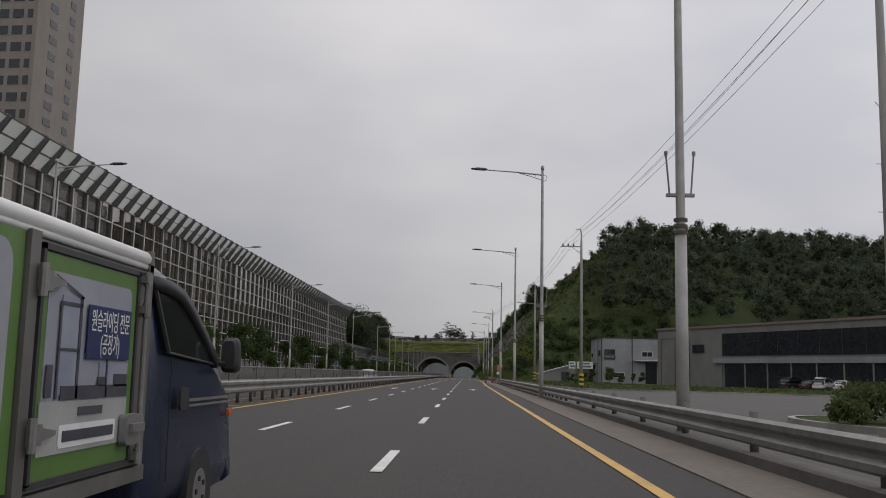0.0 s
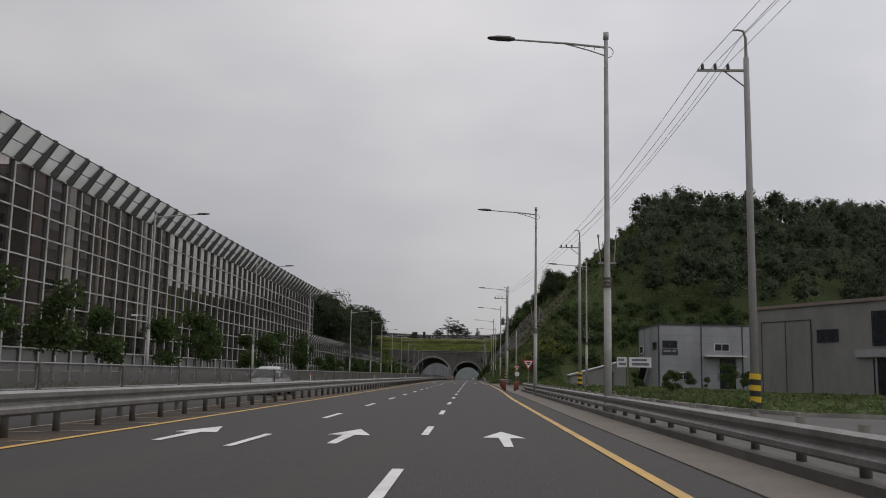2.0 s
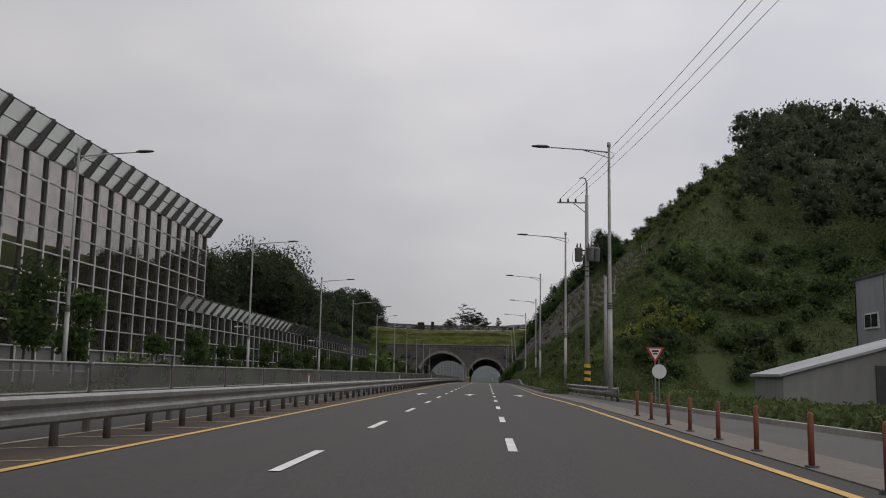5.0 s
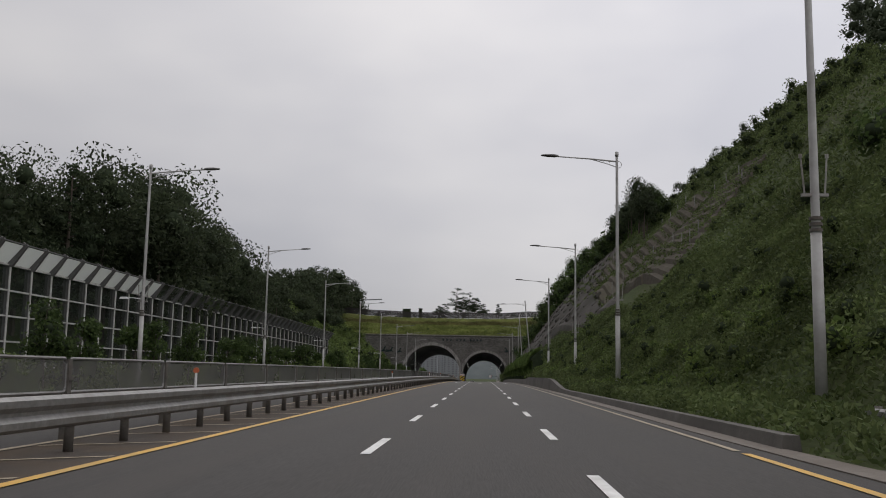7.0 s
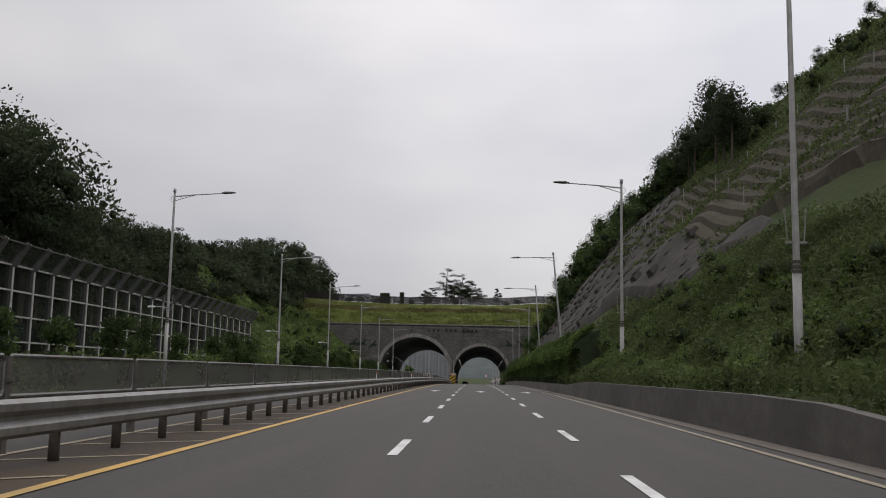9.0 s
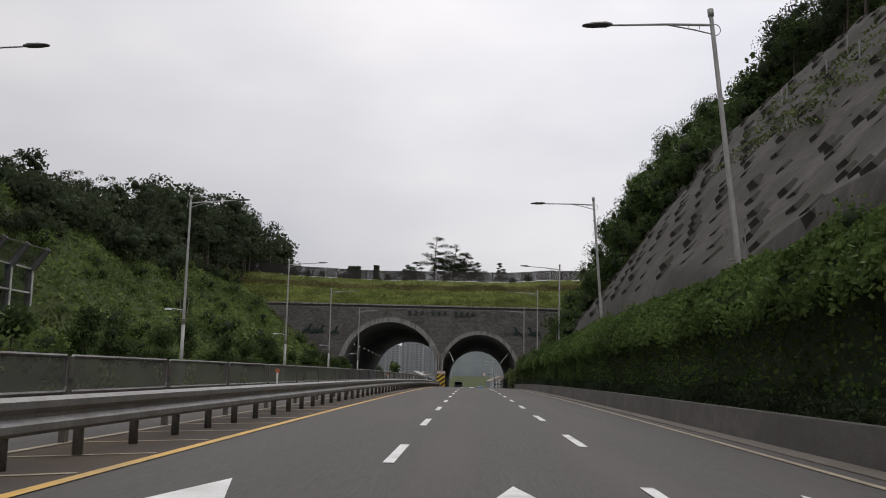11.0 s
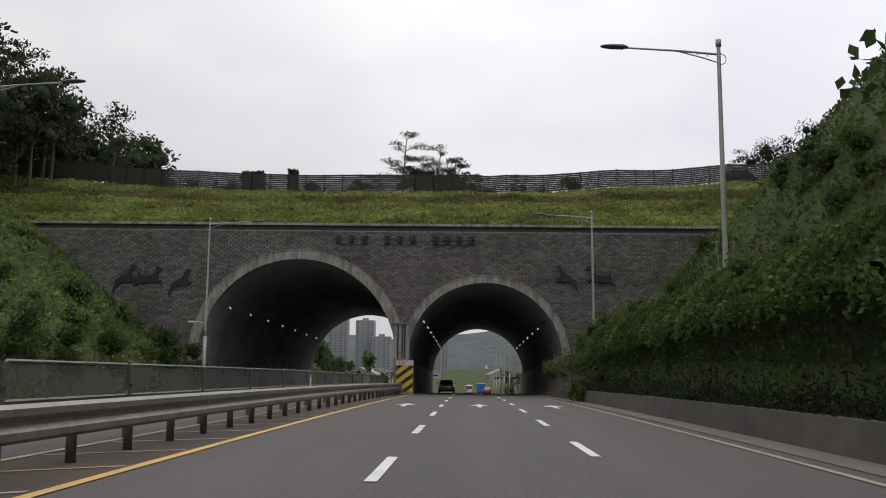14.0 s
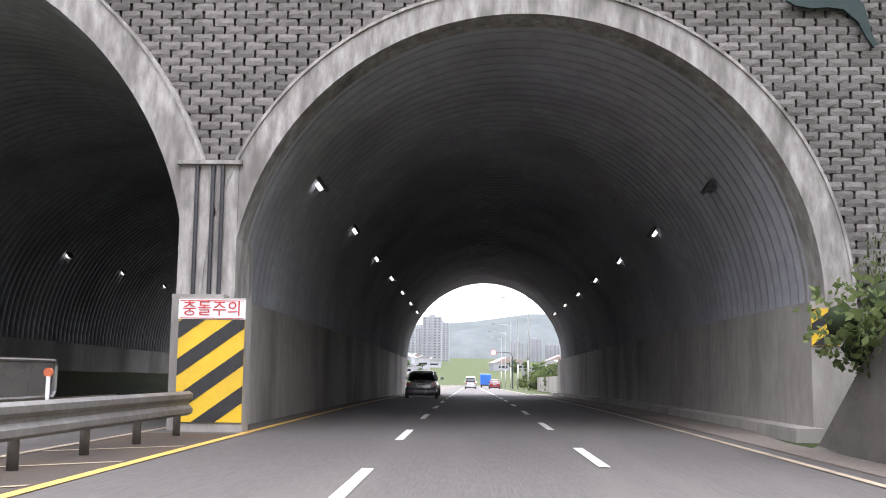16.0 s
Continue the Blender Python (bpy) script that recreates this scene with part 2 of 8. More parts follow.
pane_tree.links.new(pane_lit.outputs["BSDF"], pane_mix.inputs[2])
pane_tree.links.new(pane_mix.outputs["Shader"], pane_tree.nodes["Material Output"].inputs["Surface"])
M_LOUVRE = surf("perforated_panel", (0.16, 0.165, 0.155), (0.22, 0.225, 0.215), scale=40, rough=0.7, metal=0.2, stain=(0.13, 0.13, 0.12), stain_scale=0.6, stretch=(1, 0.2, 3))
M_MESH = glassy("expanded_metal_mesh", (0.13, 0.125, 0.118), 0.36, 0.6)
M_GRASS = surf("grass_ground", (0.03, 0.045, 0.015), (0.062, 0.08, 0.029), scale=3.5, rough=0.95, bump=0.8, bump_scale=9, stain=(0.06, 0.065, 0.03), stain_scale=0.09, spec=0.1)
M_GRASS_BRIGHT = surf("meadow_ground", (0.10, 0.115, 0.032), (0.155, 0.165, 0.055), scale=1.6, rough=0.95, bump=0.8, bump_scale=6, stain=(0.16, 0.14, 0.07), stain_scale=0.22, spec=0.1)
M_SOIL = surf("bare_red_soil", (0.36, 0.20, 0.10), (0.46, 0.28, 0.16), scale=3, rough=0.95, bump=0.6, stain=(0.28, 0.19, 0.11), stain_scale=0.8)
M_CUT = surf("cut_slope_soil", (0.055, 0.047, 0.036), (0.092, 0.08, 0.062), scale=2.2, rough=0.95, bump=0.9, bump_scale=5, stain=(0.066, 0.062, 0.042), stain_scale=0.2, spec=0.15)
M_SHOTCRETE = surf("shotcrete", (0.04, 0.037, 0.033), (0.078, 0.071, 0.063), scale=1.8, rough=0.95, bump=1.0, bump_scale=5, stain=(0.042, 0.042, 0.033), stain_scale=0.3, stretch=(1, 1, 0.5), spec=0.2)
# Dark forest green, greyed and lightened: distance haze put into the colour.
M_LEAF_HAZED = leafy("hazed_forest_leaves", (0.052, 0.066, 0.042), (0.098, 0.118, 0.072))
M_LEAF_MID = leafy("broad_leaves", (0.04, 0.066, 0.022), (0.085, 0.122, 0.04))
M_LEAF_BRIGHT = leafy("bright_grass_leaves", (0.115, 0.15, 0.034), (0.235, 0.265, 0.085))
M_LEAF_SLOPE = leafy("slope_weeds", (0.056, 0.08, 0.028), (0.125, 0.155, 0.06))
M_LEAF_BANK = leafy("bank_leaves", (0.065, 0.10, 0.028), (0.15, 0.195, 0.06))
M_LEAF_OLIVE = leafy("olive_hedge_leaves", (0.085, 0.085, 0.03), (0.16, 0.145, 0.06))
M_LEAF_LOCUST = leafy("locust_leaves", (0.11, 0.13, 0.025), (0.2, 0.21, 0.05))
M_LEAF_VINE = leafy("vine_leaves", (0.05, 0.085, 0.024), (0.125, 0.18, 0.05))
M_FENCE = surf("dark_stained_slats", (0.02, 0.018, 0.016), (0.034, 0.03, 0.027), scale=5, rough=0.8)
M_LEAF_WOOD = leafy("shaded_wood_leaves", (0.03, 0.04, 0.022), (0.062, 0.078, 0.04))
M_LEAF_PINE = leafy("pine_needles", (0.024, 0.036, 0.02), (0.048, 0.066, 0.032))
# Dark green with the shade inside crowns and hedges put into the colour.
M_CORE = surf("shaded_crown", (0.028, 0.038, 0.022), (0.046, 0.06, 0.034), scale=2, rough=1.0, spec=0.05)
M_BARK = surf("bark", (0.06, 0.048, 0.037), (0.105, 0.085, 0.065), scale=9, rough=0.95, bump=0.8, stretch=(1, 1, 0.2))
M_HAZARD_Y = surf("hazard_yellow", (0.62, 0.40, 0.015), (0.70, 0.47, 0.03), scale=4, rough=0.5, stain=(0.5, 0.32, 0.03), stain_scale=0.9)
M_BLACK = surf("black_paint", (0.014, 0.014, 0.015), (0.026, 0.026, 0.027), scale=6, rough=0.55)
M_WHITE = surf("white_enamel", (0.68, 0.68, 0.67), (0.77, 0.77, 0.76), scale=4, rough=0.45, stain=(0.58, 0.57, 0.55), stain_scale=0.7)
M_RED = surf("red_enamel", (0.42, 0.025, 0.025), (0.5, 0.04, 0.035), scale=4, rough=0.45)
M_ORANGE = surf("orange_plastic", (0.40, 0.095, 0.035), (0.5, 0.13, 0.05), scale=6, rough=0.6)
M_DELINEATOR = surf("faded_red_plastic", (0.2, 0.06, 0.035), (0.27, 0.09, 0.05), scale=6, rough=0.7, stain=(0.14, 0.07, 0.05), stain_scale=3.0)
M_NAVY = surf("navy_print", (0.012, 0.02, 0.085), (0.018, 0.028, 0.11), scale=4, rough=0.45)
M_DEER = surf("dark_green_plate", (0.010, 0.026, 0.024), (0.018, 0.036, 0.033), scale=3, rough=0.55, metal=0.2)
M_LETTER = surf("letter_plate", (0.018, 0.03, 0.03), (0.03, 0.045, 0.045), scale=3, rough=0.6)
M_SHEET_GREY = surf("grey_sheet_cladding", (0.215, 0.212, 0.205), (0.255, 0.252, 0.245), scale=2, rough=0.6, metal=0.1, stain=(0.185, 0.18, 0.172), stain_scale=0.3, stretch=(1, 1, 0.3))
M_SHEET_PALE = surf("pale_sheet_cladding", (0.29, 0.298, 0.315), (0.345, 0.352, 0.37), scale=2, rough=0.55, metal=0.1, stain=(0.255, 0.26, 0.268), stain_scale=0.3, stretch=(1, 1, 0.3))
M_SHEET_DARK = surf("dark_trim", (0.03, 0.031, 0.034), (0.05, 0.05, 0.054), scale=3, rough=0.5)
M_ROOF = surf("roof_flashing", (0.20, 0.15, 0.135), (0.26, 0.205, 0.185), scale=3, rough=0.6)
M_WINDOW = surf("window_glass", (0.014, 0.017, 0.023), (0.026, 0.03, 0.038), scale=1.5, rough=0.1, spec=0.7)
M_APT = surf("apartment_render", (0.235, 0.21, 0.185), (0.285, 0.258, 0.23), scale=0.8, rough=0.85, stain=(0.20, 0.18, 0.16), stain_scale=0.1, stretch=(1, 1, 0.3))
M_APT_BROWN = surf("brown_apartment_render", (0.085, 0.07, 0.06), (0.12, 0.1, 0.088), scale=0.8, rough=0.85, stain=(0.07, 0.06, 0.052), stain_scale=0.1)
M_APT_PALE = surf("pale_apartment_render", (0.44, 0.43, 0.41), (0.5, 0.49, 0.47), scale=0.8, rough=0.85, stain=(0.38, 0.37, 0.36), stain_scale=0.1)
# Far glass much paler than near panes: haze put into its colour.
M_FAR_WINDOW = surf("hazed_far_glass", (0.10, 0.108, 0.118), (0.13, 0.138, 0.15), scale=1.0, rough=0.4)
M_FAR_TOWER = surf("far_tower_render", (0.22, 0.228, 0.24), (0.28, 0.288, 0.3), scale=0.1, rough=0.9)
M_CHROME = surf("bright_metal", (0.55, 0.55, 0.56), (0.65, 0.65, 0.66), scale=5, rough=0.25, metal=0.9)
M_TYRE = surf("tyre_rubber", (0.016, 0.016, 0.017), (0.028, 0.028, 0.028), scale=9, rough=0.85)
M_SILVER = surf("silver_car_paint", (0.40, 0.40, 0.41), (0.45, 0.45, 0.46), scale=3, rough=0.28, metal=0.45)
M_CAR_RED = surf("dark_red_car_paint", (0.12, 0.007, 0.011), (0.15, 0.011, 0.016), scale=3, rough=0.22, spec=0.6)
M_CAR_WHITE = surf("white_car_paint", (0.60, 0.60, 0.60), (0.66, 0.66, 0.66), scale=3, rough=0.25)
M_CAR_DARK = surf("dark_car_paint", (0.02, 0.021, 0.024), (0.03, 0.031, 0.034), scale=3, rough=0.22)
M_CAR_BLUE = surf("navy_truck_paint", (0.010, 0.016, 0.042), (0.015, 0.023, 0.055), scale=3, rough=0.25, spec=0.6, stain=(0.016, 0.022, 0.042), stain_scale=0.8)
M_TAIL = surf("red_lamp_lens", (0.28, 0.012, 0.014), (0.36, 0.018, 0.02), scale=12, rough=0.15)
M_AMBER = surf("amber_lamp_lens", (0.5, 0.09, 0.02), (0.55, 0.12, 0.03), scale=12, rough=0.15)
M_CAR_GLASS = surf("car_glass", (0.010, 0.012, 0.013), (0.018, 0.02, 0.022), scale=3, rough=0.06, spec=0.8)
M_GREEN_PRINT = surf("green_print", (0.085, 0.175, 0.035), (0.11, 0.21, 0.05), scale=4, rough=0.4, stain=(0.08, 0.155, 0.04), stain_scale=0.8)
M_PRINT_PALE = surf("pale_print", (0.25, 0.26, 0.3), (0.35, 0.36, 0.39), scale=1.6, rough=0.4, stain=(0.27, 0.28, 0.35), stain_scale=1.5)
M_PRINT_MID = surf("grey_print", (0.13, 0.135, 0.17), (0.2, 0.2, 0.24), scale=3, rough=0.4, stain=(0.07, 0.07, 0.09), stain_scale=2.0)
M_PRINT_WHITE = surf("off_white_print", (0.33, 0.34, 0.33), (0.4, 0.41, 0.395), scale=3, rough=0.45, stain=(0.28, 0.285, 0.27), stain_scale=1.4)
M_PRINT_GLASS = surf("bluish_print", (0.24, 0.26, 0.33), (0.34, 0.36, 0.42), scale=2, rough=0.4, stain=(0.18, 0.2, 0.28), stain_scale=3.0)
M_PRINT_DARK = surf("dark_print", (0.035, 0.036, 0.05), (0.07, 0.07, 0.085), scale=4, rough=0.45)
M_BOX_ALU = surf("aluminium_panel", (0.135, 0.132, 0.122), (0.195, 0.19, 0.178), scale=3, rough=0.45, metal=0.4, stain=(0.12, 0.115, 0.1), stain_scale=1.6, stretch=(1, 1, 0.4))
M_BLUE_SIGN = surf("blue_sign", (0.02, 0.11, 0.42), (0.03, 0.14, 0.48), scale=3, rough=0.5)
M_TUNNEL_LAMP = glow("tunnel_lamp_glow", (1.0, 0.98, 0.94), 0.34)
M_BILLBOARD = surf("banner_cloth", (0.66, 0.66, 0.65), (0.74, 0.74, 0.73), scale=3, rough=0.7)

# ---------------------------------------------------------------- mesh helpers


def mesh_of(name, verts, faces, mat, smooth=False):
    me = bpy.data.meshes.new(name)
    me.from_pydata([tuple(map(float, v)) for v in verts], [], [tuple(f) for f in faces])
    me.materials.append(mat)
    if smooth:
        me.polygons.foreach_set("use_smooth", [True] * len(me.polygons))
    me.update()
    return me


def quads_mesh(name, quads, mat):
    """quads: array n x 4 x 3, each its own island."""
    n = len(quads)
    me = bpy.data.meshes.new(name)
    me.vertices.add(4 * n)
    me.vertices.foreach_set("co", np.ascontiguousarray(quads, dtype=np.float32).ravel())
    me.loops.add(4 * n)
    me.loops.foreach_set("vertex_index", np.arange(4 * n, dtype=np.int32))
    me.polygons.add(n)
    me.polygons.foreach_set("loop_start", np.arange(0, 4 * n, 4, dtype=np.int32))
    me.polygons.foreach_set("loop_total", np.full(n, 4, dtype=np.int32))
    me.materials.append(mat)
    me.update(calc_edges=True)
    return me


def from_bm(name, bm, mat, smooth=False):
    me = bpy.data.meshes.new(name)
    bm.to_mesh(me)
    bm.free()
    me.materials.append(mat)
    if smooth:
        me.polygons.foreach_set("use_smooth", [True] * len(me.polygons))
    return me


def part(name, me, parent, label="", at=None):
    ob = new(name, me)
    ob.parent = parent
    if at is not None:
        ob.matrix_local = at
    if label:
        ob["label"] = label
    return ob


def thing(name, label, category, at=(0, 0, 0), rz=0, group="", kind=""):
    ob = new(name)
    ob.empty_display_size = 0.3
    ob.matrix_basis = pose(*at, 0, 0, rz)
    return tagged(ob, label, category, group, kind)


class Geo:
    """Collects simple solids into one mesh."""

    def __init__(self):
        self.v, self.f = [], []

    def add(self, verts, faces):
        o = len(self.v)
        self.v += [tuple(v) for v in verts]
        self.f += [tuple(i + o for i in f) for f in faces]
        return self

    def box(self, c, s, rot=None, taper=1.0):
        x, y, z = s[0] / 2, s[1] / 2, s[2] / 2
        vs = [Vector((sx * x * (taper if sz > 0 else 1), sy * y * (taper if sz > 0 else 1), sz * z)) for sz in (-1, 1) for sy in (-1, 1) for sx in (-1, 1)]
        if rot is not None:
            vs = [rot @ v for v in vs]
        vs = [v + Vector(c) for v in vs]
        return self.add(vs, [(0, 2, 3, 1), (4, 5, 7, 6), (0, 1, 5, 4), (2, 6, 7, 3), (0, 4, 6, 2), (1, 3, 7, 5)])

    def tube(self, pts, radii, n=10, caps=True):
        pts = [Vector(p) for p in pts]
        if not isinstance(radii, (list, tuple)):
            radii = [radii] * len(pts)
        vs, fs = [], []
        for i, p in enumerate(pts):
            d = (pts[min(i + 1, len(pts) - 1)] - pts[max(i - 1, 0)]).normalized()
            up = Vector((0, 0, 1)) if abs(d.z) < 0.9 else Vector((1, 0, 0))
            a = d.cross(up).normalized()
            b = d.cross(a).normalized()
            for k in range(n):
                w = 2 * math.pi * k / n
                vs.append(p + (a * math.cos(w) + b * math.sin(w)) * radii[i])
        for i in range(len(pts) - 1):
            for k in range(n):
                k2 = (k + 1) % n
                fs.append((i * n + k, i * n + k2, (i + 1) * n + k2, (i + 1) * n + k))
        if caps:
            fs.append(tuple(range(n - 1, -1, -1)))
            fs.append(tuple(range((len(pts) - 1) * n, len(pts) * n)))
        return self.add(vs, fs)

    def sweep(self, section, path, closed=False, caps=True):
        """section: (across, up) pairs; path: function index -> list of points for one station."""
        n = len(section)
        vs = [q for st in path for q in st]
        fs = []
        m = n if closed else n - 1
        for i in range(len(path) - 1):
            for k in range(m):
                k2 = (k + 1) % n
                fs.append((i * n + k, i * n + k2, (i + 1) * n + k2, (i + 1) * n + k))
        if closed and caps:
            fs.append(tuple(range(n - 1, -1, -1)))
            fs.append(tuple(range((len(path) - 1) * n, len(path) * n)))
        return self.add(vs, fs)

    def prism(self, outline, y0, y1):
        """outline in x, z, extruded along y."""
        n = len(outline)
        vs = [(x, y0, z) for x, z in outline] + [(x, y1, z) for x, z in outline]
        fs = [tuple(range(n)), tuple(range(2 * n - 1, n - 1, -1))]
        fs += [(k, n + k, n + (k + 1) % n, (k + 1) % n) for k in range(n)]
        return self.add(vs, fs)

    def mesh(self, name, mat, smooth=False):
        return mesh_of(name, self.v, self.f, mat, smooth)


def lettering(text, size, mat, depth=0.01):
    cu = bpy.data.curves.new("lettering", "FONT")
    cu.body = text
    cu.size = size
    cu.extrude = depth
    cu.align_x, cu.align_y = "CENTER", "CENTER"
    ob = bpy.data.objects.new("lettering", cu)
    scene.collection.objects.link(ob)
    bpy.context.view_layer.update()
    me = bpy.data.meshes.new_from_object(ob.evaluated_get(bpy.context.evaluated_depsgraph_get()))
    bpy.data.objects.remove(ob)
    bpy.data.curves.remove(cu)
    me.materials.clear()
    me.materials.append(mat)
    return me


# ---------------------------------------------------------------- lie of the land
def G(y):
    """Height of the carriageway: level at first, then over a crest and downhill."""
    if y > 480:
        return -3.264 - 0.0347 * (min(y, 800) - 480)
    u = max(y, 0) / 400
    return -1.8434 * u ** 2 + 5.1494 * u ** 3 - 4.5853 * u ** 4


def smooth01(a, b, x):
    t = min(1.0, max(0.0, (x - a) / (b - a)))
    return t * t * (3 - 2 * t)


def mixf(a, b, t):
    return a + (b - a) * t


def wob(x, y, s=1.0):
    return noise.noise(Vector((x * 0.05 * s, y * 0.05 * s, 3.3))) + 0.5 * noise.noise(Vector((x * 0.13 * s, y * 0.13 * s, 7.1)))


def wall_height(y):
    return 0.25 + 0.62 * smooth01(244, 257, y) - 0.27 * smooth01(287, 298, y)


def land(x, y):
    g = G(y)
    if x > 2.9:
        if (y < 199 and x < 5) or (440 < y < 503.5 and x < 5.2):
            return g - 0.05
        # east side: lawn, then the wooded hill and the cut slope along the road
        toe = 2.95
        foot = (0.2 + 0.66 * smooth01(245, 258, y) - 0.27 * smooth01(287, 298, y)) * smooth01(199, 210, y)
        vine = smooth01(296, 310, y) * (1 - smooth01(428, 440, y))
        berm = 0.12 + 0.4 * smooth01(266, 292, y)
        steep = mixf(1.0 + 0.3 * smooth01(322, 350, y), 0.64, smooth01(396, 432, y) * (1 - 0.5 * smooth01(34, 60, x)))
        if x < 4.6:
            z = foot + mixf((x - toe) * berm, max(0.0, x - 3.6) * 3.135, vine)
        else:
            z = foot + 1.65 * mixf(berm, 1.9, vine) + (min(x, 18) - 4.6) * steep + max(0.0, x - 18) * min(steep, 1.0 - 0.14 * smooth01(322, 350, y))
        if y > 503.5:
            z = min(z, 0.62 * (x - 5.5) if x > 5.5 else 0.0)
        top = 43.5 - 0.04 * max(0.0, x - 60)
        side = max(0.0, 0.43 * (y - 199 - 0.10 * max(0, x - 8)))
        z = min(z, top, side) if y < 361 else min(z, top)
        if y > 505:
            z *= 1 - smooth01(535, 680, y)
        z = min(z, 60)
        if z > 1:
            z += 1.2 * wob(x, y) * min(1, z / 8)
        return g - 0.05 + max(z, 0) + (0.12 * wob(x, y, 4) if x > 11 and y > 92 else 0)
    if x < -20.5:
        bank = smooth01(330, 362, y)
        near = 0.86 * max(0, -22.8 - x)
        near = min(near, 14.5 + 0.25 * max(0, -40 - x))
        far = 0.45 * max(0, -32 - x)
        far = min(far, 7.5) * smooth01(205, 245, y)
        z = mixf(far, near, bank)
        if y > 503:
            z = min(z, 0.6 * max(0, -27 - x)) * (1 - smooth01(535, 680, y))
        if z > 0.5:
            z += 0.8 * wob(x, y) * min(1, z / 5)
        return g - 0.05 + z
    return g - 0.05


def axis(*runs):
    out = []
    for a, b, s in runs:
        n = max(1, int(round((b - a) / s)))
        out += [a + (b - a) * k / n for k in range(n)]
    return out + [runs[-1][1]]


XS = axis((-900, -200, 70), (-200, -70, 13), (-70, -30, 2.5), (-30, -20.5, 1.5), (-20.5, 2.9, 5.85), (2.9, 3.6, 0.35), (3.6, 4.6, 0.5), (4.6, 26, 1.6), (26, 60, 3), (60, 200, 8), (200, 900, 70))
YS = axis((-120, -20, 20), (-20, 60, 8), (60, 195, 5), (195, 510, 3), (510, 730, 11), (730, 1000, 54), (1000, 2600, 200))
gv = [(x, y, land(x, y)) for y in YS for x in XS]
nx = len(XS)
gf = [(j * nx + i, j * nx + i + 1, (j + 1) * nx + i + 1, (j + 1) * nx + i) for j in range(len(YS) - 1) for i in range(nx - 1)]
ground = new("ground", mesh_of("ground", gv, gf, M_GRASS, True))
tagged(ground, "rough green grassland with slopes and wooded hillside", "ground", kind="structure")


def strip(name, mat, x0, x1, y0, y1, up, step=4.0, thick=0.0):
    """A ribbon along the road, x0 and x1 may be functions of y."""
    fx0 = x0 if callable(x0) else (lambda y: x0)
    fx1 = x1 if callable(x1) else (lambda y: x1)
    n = max(1, int(math.ceil((y1 - y0) / step)))
    ys = [y0 + (y1 - y0) * k / n for k in range(n + 1)]
    v, f = [], []
    for y in ys:
        z = G(y) + up
        v += [(fx0(y), y, z), (fx1(y), y, z), (fx0(y), y, z - thick), (fx1(y), y, z - thick)]
    for k in range(n):
        a, b = 4 * k, 4 * k + 4
        f.append((a, a + 1, b + 1, b))
        if thick:
            f += [(a, b, b + 2, a + 2), (a + 1, a + 3, b + 3, b + 1)]
    if thick:
        f += [(0, 2, 3, 1), (4 * n, 4 * n + 1, 4 * n + 3, 4 * n + 2)]
    return mesh_of(name, v, f, mat)


A_X, B_X, C_X, D_X, E_X = -7.11, -4.06, -1.07, 2.04, 1.76
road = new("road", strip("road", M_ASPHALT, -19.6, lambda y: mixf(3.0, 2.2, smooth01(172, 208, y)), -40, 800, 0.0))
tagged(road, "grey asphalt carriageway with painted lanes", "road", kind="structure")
median = new("median_strip", strip("median_strip", M_MEDIAN, -8.95, A_X - 0.1, -40, 443.5, 0.006))
tagged(median, "brownish asphalt median strip with worn hatching", "road", kind="structure")
gutter = new("gutter", strip("gutter", M_GUTTER, lambda y: mixf(2.9, 2.15, smooth01(172, 208, y)), lambda y: mixf(3.95, 2.62, smooth01(172, 208, y)) + (0.26 + 0.55 * smooth01(443, 445, y)) * smooth01(340, 400, y), -40, 503, 0.02, thick=0.1))
tagged(gutter, "worn beige concrete gutter along the carriageway edge", "gutter", kind="structure")
# slip road that comes in from the side and merges
rys = axis((-40, 66, 6), (66, 199, 4))


def ramp_east(y):
    if y < 68:
        return 90.0
    if y < 90:
        return mixf(48.0, 10.4, smooth01(68, 88, y))
    return mixf(10.2, 4.3, (y - 90) / 109)


st = [[(mixf(3.96, 2.7, smooth01(172, 199, y)), y, G(y) - 0.012), (max(ramp_east(y), 3.0), y, G(y) - 0.012)] for y in rys]
ramp = new("slip_road", Geo().sweep([0, 1], st).mesh("slip_road", M_ASPHALT_OLD))
tagged(ramp, "pale worn asphalt slip road joining the carriageway", "road", kind="structure")
# kerb on the far side of the slip road
ks = [[(ramp_east(y) + a, y, G(y) + b) for a, b in ((0, -0.03), (0, 0.13), (0.18, 0.13), (0.18, -0.03))] for y in rys if y >= 68]
tagged(new("slip_kerb", Geo().sweep([0, 1, 2, 3], ks, True).mesh("slip_kerb", M_CONCRETE)), "grey concrete kerb beside the slip road", "kerb", kind="structure")
# kerb upstand under the east guardrail
ks = [[(3.95 + a, y, G(y) + b) for a, b in ((0, -0.05), (0, 0.16), (0.42, 0.16), (0.42, -0.05))] for y in axis((-40, 129.5, 4))]
tagged(new("guardrail_kerb", Geo().sweep([0, 1, 2, 3], ks, True).mesh("guardrail_kerb", M_CONCRETE_WALL)), "weathered concrete kerb below the guardrail", "kerb", kind="structure")
